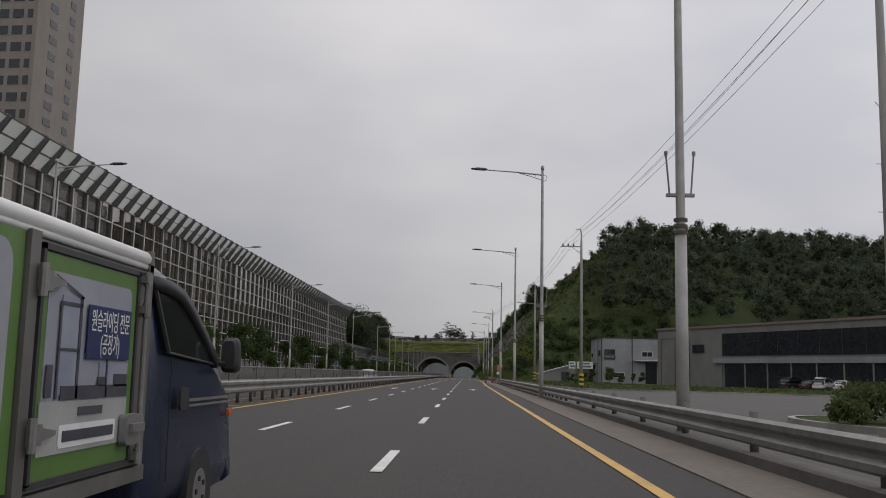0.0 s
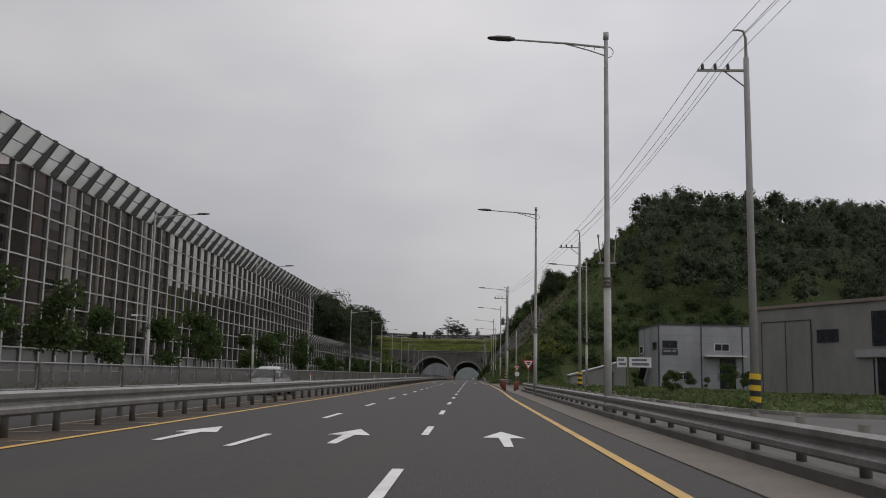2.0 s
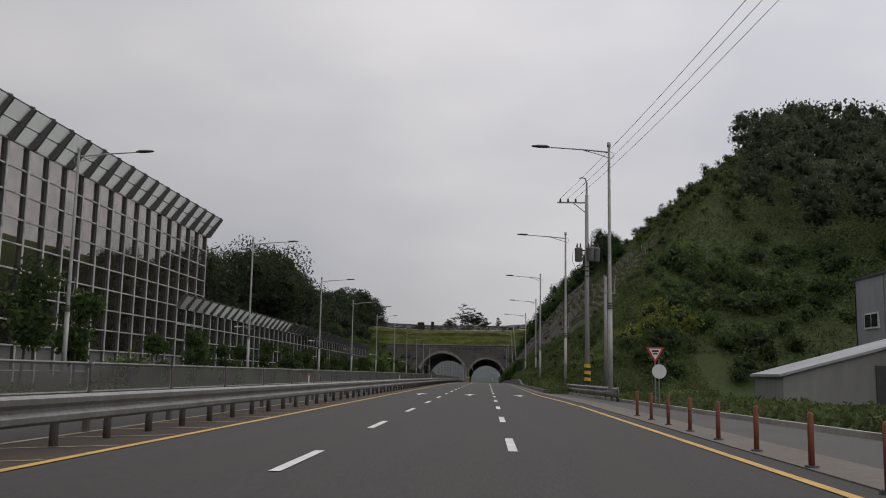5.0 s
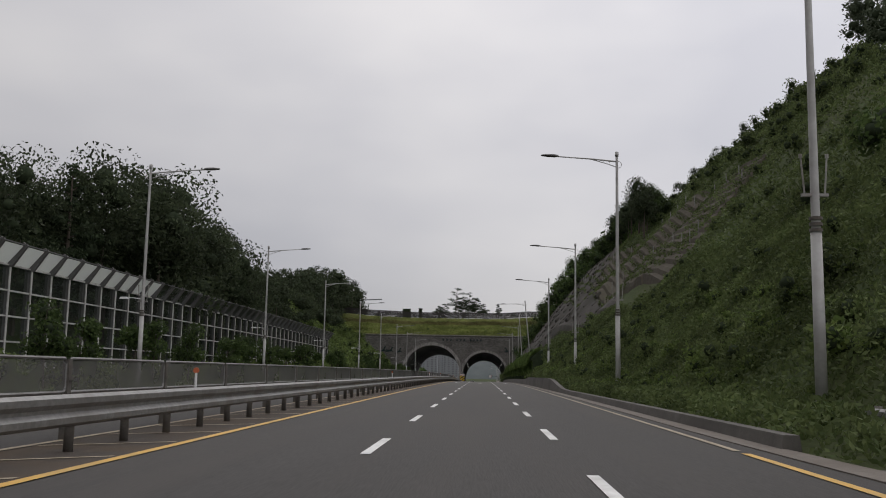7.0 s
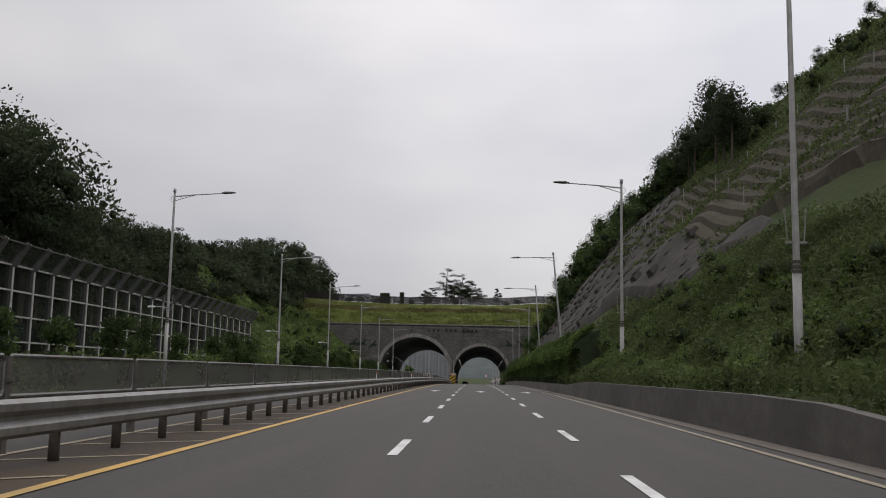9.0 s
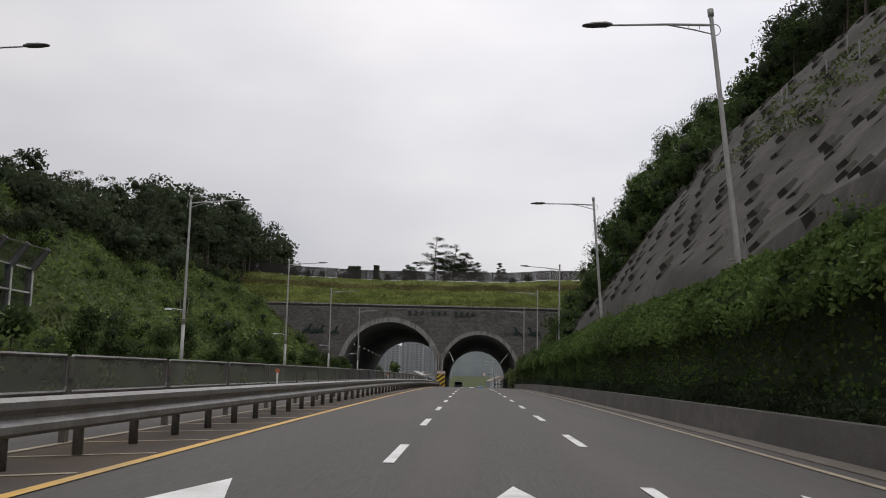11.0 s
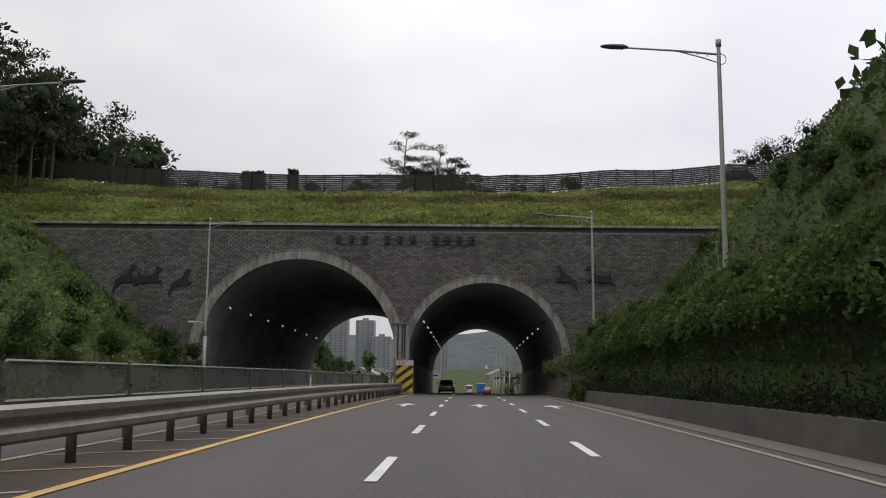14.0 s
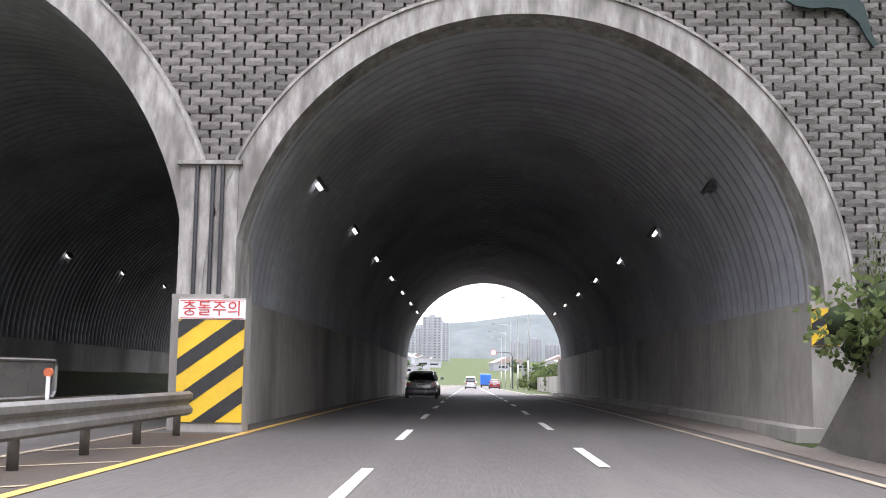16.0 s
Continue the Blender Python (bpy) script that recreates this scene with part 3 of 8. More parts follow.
# east retaining wall
ks = [[(2.62 + a, y, G(y) + b * wall_height(y) + c) for a, b, c in ((0, 0, -0.05), (0.05, 1, 0), (0.32, 1, 0), (0.36, 0, -0.05))] for y in axis((202, 420, 4))]
ks = [[(p_[0] + 0.25 * smooth01(340, 400, p_[1]), p_[1], p_[2]) for p_ in st_] for st_ in ks]
ks.append([(2.89 + a, 423.0 + 0.4 * c, G(423) + 0.08 * c - 0.05) for a, c in ((0, 0), (0.03, 1), (0.3, 1), (0.34, 0))])
retaining_wall = new("retaining_wall", Geo().sweep([0, 1, 2, 3], ks, True).mesh("retaining_wall", M_CONCRETE_WALL))
tagged(retaining_wall, "low stained concrete retaining wall below the slope", "wall", kind="structure")

ks = [[(2.92 + a, y, G(y) + b) for a, b in ((0, -0.05), (0.2, hh), (0.5, hh), (0.58, -0.05))] for y, hh in ((423.6, 0.1), (425.0, 1.42), (428.0, 1.5), (432.0, 1.62), (436.0, 1.8), (439.6, 1.9), (442.2, 0.04))]
tagged(new("retaining_wall", Geo().sweep([0, 1, 2, 3], ks, True).mesh("retaining_wall", M_CONCRETE_WALL)), "short concrete retaining wall with sloping end beside the portal", "wall", kind="structure")

# ---------------------------------------------------------------- road markings


def line(name, mat, x, y0, y1, w=0.15, label=""):
    fx = x if callable(x) else (lambda y: x)
    ob = part(name, strip(name, mat, lambda y: fx(y) - w / 2, lambda y: fx(y) + w / 2, y0, y1, 0.012), road, label)
    return ob


line("edge_line", M_YELLOW_LINE, A_X, -40, 800, 0.16, "solid yellow edge line")
line("edge_line", M_YELLOW_LINE, lambda y: mixf(D_X, 2.35, smooth01(98, 136, y)), -40, 172, 0.16, "solid yellow edge line")
line("edge_line", M_YELLOW_LINE, lambda y: mixf(2.3, E_X, smooth01(173, 195, y)), 172.5, 201, 0.15, "solid yellow edge line")
line("edge_line", M_TAN_LINE, E_X, 201.5, 800, 0.13, "worn pale edge line")
line("edge_line", M_TAN_LINE, -9.05, -40, 800, 0.13, "worn yellow edge line")
line("edge_line", M_WHITE_LINE, -18.4, -40, 800, 0.13, "white edge line")


def dash_mesh(x, y0, length=3.0, w=0.15):
    return strip("lane_dash", M_WHITE_LINE, x - w / 2, x + w / 2, y0, y0 + length, 0.012, step=3.0)


# where the dashes of the right-hand lane line start: stretches of even spacing
DASH_RUNS = ((-20.7, 11.3, 4), (11.3, 33.0, 2), (33.0, 61.9, 3), (61.9, 101.3, 4), (101.3, 194.2, 10), (194.2, 221.1, 3), (221.1, 247.6, 3), (247.6, 317.4, 8), (317.4, 343.9, 3), (343.9, 386.9, 5), (386.9, 438.2, 6), (438.2, 598.2, 20))


def dashes(x, shift):
    for y0, y1, n in DASH_RUNS:
        for k in range(n):
            part("lane_dash", dash_mesh(x, y0 + (y1 - y0) * k / n + shift, 3.1), road)


dashes(C_X, 0.0)
dashes(B_X, -3.7)
dashes(-12.2, 2.0)
dashes(-15.3, -1.5)

arrow_outline = [(-0.08, 0.0), (0.08, 0.0), (0.11, 2.3), (0.42, 2.3), (0.0, 4.3), (-0.42, 2.3), (-0.11, 2.3)]


def arrow(x, y, turn=0):
    pts = [(px_ * 1.0, py_) for px_, py_ in arrow_outline]
    if turn:
        pts = [(-0.08, 0), (0.08, 0), (0.1, 2.0), (0.45 * turn + 0.1, 2.9), (0.45 * turn + 0.2, 2.2), (0.9 * turn, 3.6), (0.3 * turn, 4.0), (0.3 * turn, 3.4), (-0.1, 2.6)]
        if turn < 0:
            pts = [(px_, py_) for px_, py_ in pts]
    vs = [(x + a, y + b, G(y + b) + 0.012) for a, b in pts]
    me = mesh_of("lane_arrow", vs, [tuple(range(len(vs)))], M_WHITE_LINE)
    part("lane_arrow", me, road, "white painted straight-ahead arrow")


for ya in (69.0, 187.8, 298.5, 408.8):
    for xa in (-5.55, -2.53, 0.5):
        arrow(xa, ya)
# hatching on the median
y = -20.0
while y < 440:
    vs = [(A_X - 0.15, y + 1.25, 0), (-8.9, y, 0), (-8.9, y + 0.14, 0), (A_X - 0.15, y + 1.39, 0)]
    part("hatch_line", mesh_of("hatch_line", [(a, b, G(b) + 0.014) for a, b, c in vs], [(0, 1, 2, 3)], M_TAN_LINE), median)
    y += 2.55 if y > 85 else 2.9

# ---------------------------------------------------------------- guardrails


def w_beam(xs, y0, y1, low, high, face=1, name="rail", mat=None, step=4.0):
    """Corrugated beam; xs: x as a function of y; face: +1 when it faces +x."""
    prof_ = [(0.0, 0.0), (0.07, 0.06), (0.07, 0.16), (0.0, 0.24), (0.0, 0.30), (0.07, 0.38), (0.07, 0.48), (0.0, 0.54), (-0.008, 0.54), (0.055, 0.47), (0.055, 0.39), (-0.015, 0.30), (-0.015, 0.24), (0.055, 0.15), (0.055, 0.07), (-0.008, 0.0)]
    s = (high - low) / 0.54
    st_ = [[(xs(y) + face * a, y, G(y) + low + b * s) for a, b in prof_] for y in axis((y0, y1, step))]
    return Geo().sweep(prof_, st_, True).mesh(name, mat or M_GALV)


M_POST = surf("weathered_post_steel", (0.10, 0.092, 0.082), (0.155, 0.142, 0.126), scale=7, rough=0.7, metal=0.25, stain=(0.09, 0.072, 0.055), stain_scale=2.0)
post_low = Geo().tube([(0, 0, -0.03), (0, 0, 0.74)], 0.068, 12).mesh("post", M_POST, True)


def guardrail(label, xs, y0, y1, spacing, low, high, face, group="guardrails"):
    t_ = thing("guardrail", label, "guardrail", (xs(y0), y0, G(y0)), group=group)
    inv = Matrix.Translation((-xs(y0), -y0, -G(y0)))
    me = w_beam(xs, y0, y1, low, high, face)
    me.transform(inv)
    part("rail", me, t_)
    y = y0 + 0.8
    while y < y1:
        part("post", post_low, t_, at=pose(xs(y) - xs(y0) - face * 0.09, y - y0, G(y) - G(y0)))
        y += spacing(y) if callable(spacing) else spacing
    return t_


guardrail("galvanised corrugated steel guardrail along the median", lambda y: -8.02, -20, 443.2, 2.0, 0.36, 0.80, 1)
guardrail("galvanised guardrail with corrugated beam beside the slip road", lambda y: 4.12, -30, 129.0, lambda y: 4.3 if y < 36 else 2.0, 0.27, 0.66, -1)
guardrail("short galvanised guardrail at the foot of the slope", lambda y: mixf(5.1, 4.5, smooth01(180, 202, y)), 180, 203, 2.0, 0.3, 0.7, -1)

# mesh fence on the far side of the median
frame_geo = Geo()
FP = 4.6
loop = [(0.05, 0.0), (FP - 0.13, 0.0), (FP - 0.05, 0.08), (FP - 0.05, 0.46), (FP - 0.13, 0.54), (0.13, 0.54), (0.05, 0.46), (0.05, 0.08), (0.13, 0.0)]
frame_geo.tube([(0, a, 0.76 + b) for a, b in loop], 0.028, 6)
fence_frame = frame_geo.mesh("panel_frame", M_GALV)
fence_mesh = Geo().add([(0, 0.06, 0.78), (0, FP - 0.06, 0.78), (0, FP - 0.06, 1.28), (0, 0.06, 1.28)], [(0, 1, 2, 3)]).mesh("panel_mesh", M_MESH)
fence_post = Geo().box((0, 0, 0.64), (0.1, 0.13, 1.3)).box((0.06, 0, 0.98), (0.03, 0.2, 0.06)).mesh("post", M_POST)
median_fence = thing("median_fence", "grey metal mesh fence with rounded panel frames on the median", "fence", (-9.1, -20, G(-20)))
opp_rail = w_beam(lambda y: -9.16, -20, 442.6, 0.36, 0.74, -1, "rail", M_GALV_DULL)
opp_rail.transform(Matrix.Translation((9.1, 20, 0)))
part("rail", opp_rail, median_fence)
y = -20.0
while y < 438:
    slope_ = math.degrees(math.atan((G(y + FP) - G(y)) / FP))
    at_ = pose(0, y + 20, G(y), slope_, 0, 0)
    pf = part("panel", fence_frame, median_fence, at=at_)
    part("panel_mesh", fence_mesh, pf)
    part("post", fence_post, median_fence, at=pose(0, y + 20, G(y)))
    y += FP

# ---------------------------------------------------------------- tunnel portal
PY = 445.0
PG = G(PY)
RCX, RCZ, RR = -1.74, 2.66, 6.04
LCX, LCZ, LR = -16.46, 2.66, 7.78
RING = 0.55
TOP = 13.15


def opening(x, extra=0.0):
    """Lowest height of the wall over the road at x (0 where there is no opening)."""
    z = 0.0
    for cx, cz, r in ((RCX, RCZ, RR), (LCX, LCZ, LR)):
        r += extra
        d = abs(x - cx)
        if d < r:
            z = max(z, cz + math.sqrt(r * r - d * d))
    return z


portal = thing("tunnel_portal", "twin-arched tunnel portal faced with grey split blocks", "tunnel portal", (0, PY, PG), kind="structure")
xs_ = axis((-50, -25, 2.5), (-25, 5, 0.25), (5, 30, 2.5))
wv, wf = [], []
for x in xs_:
    zl = max(opening(x, 0.25), -0.3)
    for yy in (0.14, 1.0):
        wv += [(x, yy, zl), (x, yy, TOP)]
for i in range(len(xs_) - 1):
    a, b = 4 * i, 4 * i + 4
    wf += [(a, b, b + 1, a + 1), (a + 2, a + 3, b + 3, b + 2), (a + 1, b + 1, b + 3, a + 3), (a, a + 2, b + 2, b)]
part("backing_wall", mesh_of("backing_wall", wv, wf, M_JOINT), portal, "dark joints behind the blocks")
# coping courses
for zc, th, pr in ((TOP + 0.10, 0.2, 0.20), (TOP - 0.42, 0.07, 0.03)):
    part("coping", Geo().box((-10, 0.07 - pr / 2 + 0.35, zc), (80, 0.7 + pr, th)).mesh("coping", M_RING), portal, "thin concrete coping course")


def ring_mesh(cx, cz, r, r2, y0, y1, foot):
    pts = [(r, foot), (r, cz)] + [(r * math.cos(math.pi * k / 48), cz + r * math.sin(math.pi * k / 48)) for k in range(1, 48)] + [(-r, cz), (-r, foot)]
    pts2 = [(r2, foot), (r2, cz)] + [(r2 * math.cos(math.pi * k / 48), cz + r2 * math.sin(math.pi * k / 48)) for k in range(1, 48)] + [(-r2, cz), (-r2, foot)]
    st_ = [[(cx + a[0], y0, a[1]), (cx + b[0], y0, b[1]), (cx + b[0], y1, b[1]), (cx + a[0], y1, a[1])] for a, b in zip(pts, pts2)]
    return Geo().sweep([0, 1, 2, 3], st_, True).mesh("arch_ring", M_RING)


part("arch_ring", ring_mesh(RCX, RCZ, RR, RR + RING, -0.22, 0.9, 2.2), portal, "stained concrete arch ring")
part("arch_ring", ring_mesh(LCX, LCZ, LR, LR + 0.72, -0.22, 0.9, 2.2), portal, "stained concrete arch ring")
for cx, cz, r in ((RCX, RCZ, RR + RING), (LCX, LCZ, LR + 0.72)):
    part("arch_rim", ring_mesh(cx, cz, r, r + 0.06, -0.27, 0.3, 2.6), portal, "thin pale rim of the arch ring")
# pillar between the arches
pillar = Geo()
pillar.box((-8.25, 0.5, 2.7), (1.2, 1.5, 5.5))
pillar.box((-8.25, 0.42, 5.47), (1.35, 1.56, 0.08))
part("pillar", pillar.mesh("pillar", M_RING), portal, "streaked concrete pillar between the arches")
for xo in (-8.5, -8.17, -7.97):
    part("drain_pipe", Geo().tube([(xo, -0.30, 5.4), (xo, -0.30, 2.6)], 0.045, 8).mesh("drain_pipe", M_DARK_METAL), portal, "dark drain pipe")
# blocks: pieces proud of the wall, in running bond with small gaps
BW, BH = 0.455, 0.174
rnd = random.Random(5)


def rough_block():
    """A split-faced block: bulging front of three by two uneven facets."""
    vs = [(-0.2, 0.17, 0.0), (0.2, 0.17, 0.0), (0.2, 0.17, 0.172), (-0.2, 0.17, 0.172)]
    for j, zz in enumerate((0.002, 0.08, 0.171)):
        for i, xx in enumerate((-0.2, -0.075, 0.08, 0.2)):
            lip = (0.012, -0.006, -0.002)[j] + (0.012 if i in (0, 3) else 0.0)
            vs.append((xx + rnd.uniform(-0.012, 0.012), lip + rnd.uniform(-0.008, 0.008), zz + (rnd.uniform(-0.02, 0.02) if j == 1 else 0.0)))
    fs = [(4 + 4 * j + i, 5 + 4 * j + i, 9 + 4 * j + i, 8 + 4 * j + i) for j in range(2) for i in range(3)]
    fs += [(0, 1, 7, 6, 5, 4), (1, 2, 15, 11, 7), (2, 3, 12, 13, 14, 15), (3, 0, 4, 8, 12)]
    return Geo().add(vs, fs)


block_geos = [rough_block() for k in range(6)]
block_mes = [g_.mesh("block", M_BLOCK_PART) for g_ in block_geos]
near_blocks, bv, bf = 0, [], []
row = 0
z = -0.2
while z < TOP - 0.5:
    off = 0.5 * BW * (row % 2)
    x = -50 + off
    while x < 28:
        low = max(opening(x - 0.2, 0.3), opening(x + 0.2, 0.3))
        hidden = (abs(x + 8.25) < 0.95 and z < 5.5) or z + BH / 2 < low or (x > 3.9 and x < 5.2 and z < 3) or (-25.4 < x < -8 and z < 3)
        if not hidden and not (opening(x, 0.3) > z):
            jz, jy = 0.0, rnd.uniform(-0.022, 0.022)
            if near_blocks < 300 and -9.5 < x < 8.2 and 5.4 < z < 9.6:
                part("block", block_mes[near_blocks % 6], portal, at=pose(x, jy, z + jz))
                near_blocks += 1
            else:
                o = len(bv)
                geo_ = block_geos[rnd.randrange(6)]
                bv += [(vx + x, vy + jy, vz + z + jz) for vx, vy, vz in geo_.v]
                bf += [tuple(i + o for i in f) for f in geo_.f]
        x += BW
    z += BH
    row += 1
tagged(part("block_courses", mesh_of("block_courses", bv, bf, M_BLOCK), portal), kind="stuff")

# lettering on the facade: raised plates on two thin rails, not legible
for x0, x1, ws in ((-13.75, -11.0, 3), (-9.9, -7.2, 3), (-6.1, -2.6, 4)):
    for zz in (11.78, 12.3):
        part("letter_rail", Geo().box(((x0 + x1) / 2, -0.14, zz), (x1 - x0, 0.04, 0.035)).mesh("letter_rail", M_GALV_DULL), portal)
    for k in range(ws):
        cx = x0 + 0.4 + k * (x1 - x0 - 0.7) / (ws - 1)
        g_ = Geo()
        g_.box((cx, -0.2, 12.25), (0.5, 0.07, 0.14)).box((cx, -0.2, 12.02), (0.72, 0.07, 0.12)).box((cx, -0.2, 11.8), (0.42, 0.07, 0.2)).box((cx + 0.05 * k, -0.2, 12.02), (0.12, 0.07, 0.6))
        part("letter_bar", g_.mesh("letter_bar", M_LETTER), portal, "dark raised letter plate, illegible")

# leaping deer silhouettes cut from plate
deer_a = [(-0.86, 0.9), (-0.73, 1.04), (-0.62, 1.06), (-0.5, 1.1), (-0.42, 1.02), (-0.38, 0.9), (-0.26, 0.8), (-0.24, 0.6), (-0.1, 0.42), (0.2, 0.24), (0.5, 0.08), (0.72, -0.12), (0.8, -0.45), (0.86, -0.75), (0.98, -1.0), (0.9, -1.06), (0.76, -0.86), (0.6, -0.52), (0.3, -0.24), (0.0, -0.2), (-0.36, -0.22), (-0.68, -0.16), (-0.86, -0.06), (-0.84, 0.06), (-0.6, 0.1), (-0.5, 0.3), (-0.52, 0.6), (-0.62, 0.78)]
deer_b = [(-1.04, 0.72), (-0.92, 0.92), (-0.7, 0.98), (-0.56, 1.02), (-0.5, 0.9), (-0.38, 0.7), (-0.34, 0.44), (-0.1, 0.3), (0.3, 0.24), (0.72, 0.26), (0.86, 0.5), (0.96, 0.6), (0.94, 0.3), (0.98, 0.02), (1.06, -0.2), (1.28, -0.46), (1.2, -0.56), (0.92, -0.36), (0.6, -0.3), (0.0, -0.26), (-0.4, -0.24), (-0.68, -0.2), (-0.92, -0.28), (-0.98, -0.16), (-0.7, -0.02), (-0.62, 0.2), (-0.66, 0.5), (-0.78, 0.66)]


def deer(x, z, outline, s=1.0, mirror=False):
    pts = [(x + (-a if mirror else a) * s, z + b * s) for a, b in outline]
    if mirror:
        pts = pts[::-1]
    t_ = thing("deer_relief", "dark green metal silhouette of a leaping deer on the portal", "wall relief", (0, PY, PG), group="deer silhouettes")
    part("plate", Geo().prism(pts, -0.16, -0.09).mesh("plate", M_DEER), t_)


deer(4.6, 9.06, deer_a)
deer(7.13, 9.12, deer_b)
deer(-28.34, 8.73, deer_b, 1.0, True)
deer(-25.84, 8.5, deer_a, 1.0, True)
deer(-30.3, 8.7, deer_a, 1.1, True)

# ---------------------------------------------------------------- the two tubes
TL = 53.5


def lining(cx, r, name):
    st_ = []
    n = 34
    for k in range(int(TL / 0.085) + 1):
        y = k * 0.085
        rr = r + 0.08 + 0.105 * math.sin(2 * math.pi * y / 0.51)
        st_.append([(cx + rr * math.cos(math.pi * j / n), PY + 0.3 + y, G(PY + y) + 2.62 + rr * math.sin(math.pi * j / n)) for j in range(n + 1)])
    ob = new(name, Geo().sweep(range(n + 1), st_).mesh(name, M_LINING, True))
    return tagged(ob, "corrugated steel tunnel lining", "tunnel lining", kind="structure")


lining(RCX, RR, "tunnel_lining")
lining(LCX, LR, "tunnel_lining")


def tube_wall(x0, x1, h, y0, y1, name, label):
    st_ = [[(x0, y, G(y) - 0.1), (x0, y, G(y) + h), (x1, y, G(y) + h), (x1, y, G(y) - 0.1)] for y in axis((y0, y1, 3.0))]
    ob = new(name, Geo().sweep(range(4), st_, True).mesh(name, M_CONCRETE))
    return tagged(ob, label, "wall", kind="structure")


tube_wall(RCX + RR - 0.34, RCX + RR + 0.6, 2.7, PY - 0.3, PY + TL, "wall_east", "plain concrete side wall of the tunnel")
kst = [[(3.4, y, G(y) - 0.05), (3.42, y, G(y) + 0.22), (3.97, y, G(y) + 0.22), (3.97, y, G(y) - 0.05)] for y in axis((PY - 0.9, PY + TL, 3.0))]
tagged(new("tunnel_kerb", Geo().sweep(range(4), kst, True).mesh("tunnel_kerb", M_CONCRETE)), "low concrete kerb along the tunnel wall", "kerb", kind="structure")
tube_wall(-8.82, RCX - RR + 0.02, 2.7, PY - 0.6, PY + TL, "wall_middle", "plain concrete wall between the tunnel tubes")
tube_wall(LCX - LR - 0.6, LCX - LR + 0.02, 2.7, PY - 0.3, PY + TL, "wall_west", "plain concrete side wall of the tunnel")
# far portal wall and the fill over the tubes
fv, ff = [], []
for x in xs_:
    zl = max(opening(x, 0.05), -0.3)
    fv += [(x, 0, zl), (x, 0, TOP), (x, 0.8, zl), (x, 0.8, TOP)]
for i in range(len(xs_) - 1):
    a, b = 4 * i, 4 * i + 4
    ff += [(a, b, b + 1, a + 1), (a + 2, a + 3, b + 3, b + 2), (a + 1, b + 1, b + 3, a + 3), (a, a + 2, b + 2, b)]
far_portal = new("far_portal_wall", mesh_of("far_portal_wall", fv, ff, M_CONCRETE_WALL))
far_portal.matrix_basis = pose(0, PY + TL, G(PY + TL))
tagged(far_portal, "concrete wall at the far end of the tunnel", "wall", kind="structure")


def cover(x, y):
    """Height of the planted fill over the tunnel."""
    base = PG + TOP
    rise = min(1.0, max(0.0, (y - PY) / 16.5))
    sag = 0.0011 * (x + 12) ** 2 if abs(x + 12) < 60 else 4
    z = base + rise * (5.75 + sag) + 0.25 * wob(x, y, 3) * min(1, rise * 8)
    if y > PY + 34:
        z -= (y - PY - 34) * 0.36
    return z


cx_ = axis((-75, 50, 2.5))
cy_ = axis((PY + 0.6, PY + TL + 0.6, 2.2))
cv = [(x, y, cover(x, y)) for y in cy_ for x in cx_]
n_ = len(cx_)
cf = [(j * n_ + i, j * n_ + i + 1, (j + 1) * n_ + i + 1, (j + 1) * n_ + i) for j in range(len(cy_) - 1) for i in range(n_ - 1)]
fill = new("planted_bank", mesh_of("planted_bank", cv, cf, M_GRASS_BRIGHT, True))
tagged(fill, "green grassy bank above the tunnel portal", "bank", kind="structure")

# dark slatted fence on top of the bank
FY = PY + 17.0
top_fence = thing("slatted_fence", "dark brown slatted fence along the top of the bank", "fence", (0, FY, 0))
for k in range(66):
    x0 = -75 + 1.8 * k
    x1 = x0 + 1.8
    z0, z1 = cover(x0, FY) - 0.05, cover(x1, FY) - 0.05
    part("post", Geo().box((x0, 0, z0 + 0.9), (0.1, 0.1, 2.0)).mesh("post", M_FENCE), top_fence)
    g_ = Geo()
    for j in range(9):
        a = 0.14 + 0.19 * j
        b = a + 0.168
        g_.add([(x0, -0.05, z0 + a), (x1, -0.05, z1 + a), (x1, -0.05, z1 + b), (x0, -0.05, z0 + b), (x0, -0.02, z0 + a), (x1, -0.02, z1 + a), (x1, -0.02, z1 + b), (x0, -0.02, z0 + b)],
               [(0, 1, 2, 3), (7, 6, 5, 4), (0, 4, 5, 1), (3, 2, 6, 7)])
    part("slat_panel", g_.mesh("slat_panel", M_FENCE), top_fence)

# lamps in the tubes
for side, cx, r in ((-1, RCX, RR), (1, RCX, RR), (-1, LCX, LR), (1, LCX, LR)):
    for k in range(7):
        y = PY + 4.2 + 7.3 * k
        a = radians(34)
        p0 = Vector((cx + side * (r - 0.12) * math.cos(a), y, G(y) + 2.62 + (r - 0.12) * math.sin(a)))
        t_ = thing("tunnel_lamp", "small bright rectangular lamp on the tunnel lining", "lamp", p0, group="tunnel lamps")
        rot = Matrix.Rotation(-side * radians(56), 4, "Y")
        part("housing", Geo().box((0, 0, 0.03), (0.34, 0.5, 0.1)).mesh("housing", M_DARK_METAL), t_, at=rot)
        off_ = side == 1 and cx == RCX and k == 0
        part("diffuser", Geo().box((0, 0, -0.08), (0.17, 0.26, 0.12)).mesh("diffuser", M_DARK_METAL if off_ else M_TUNNEL_LAMP), t_, at=rot)

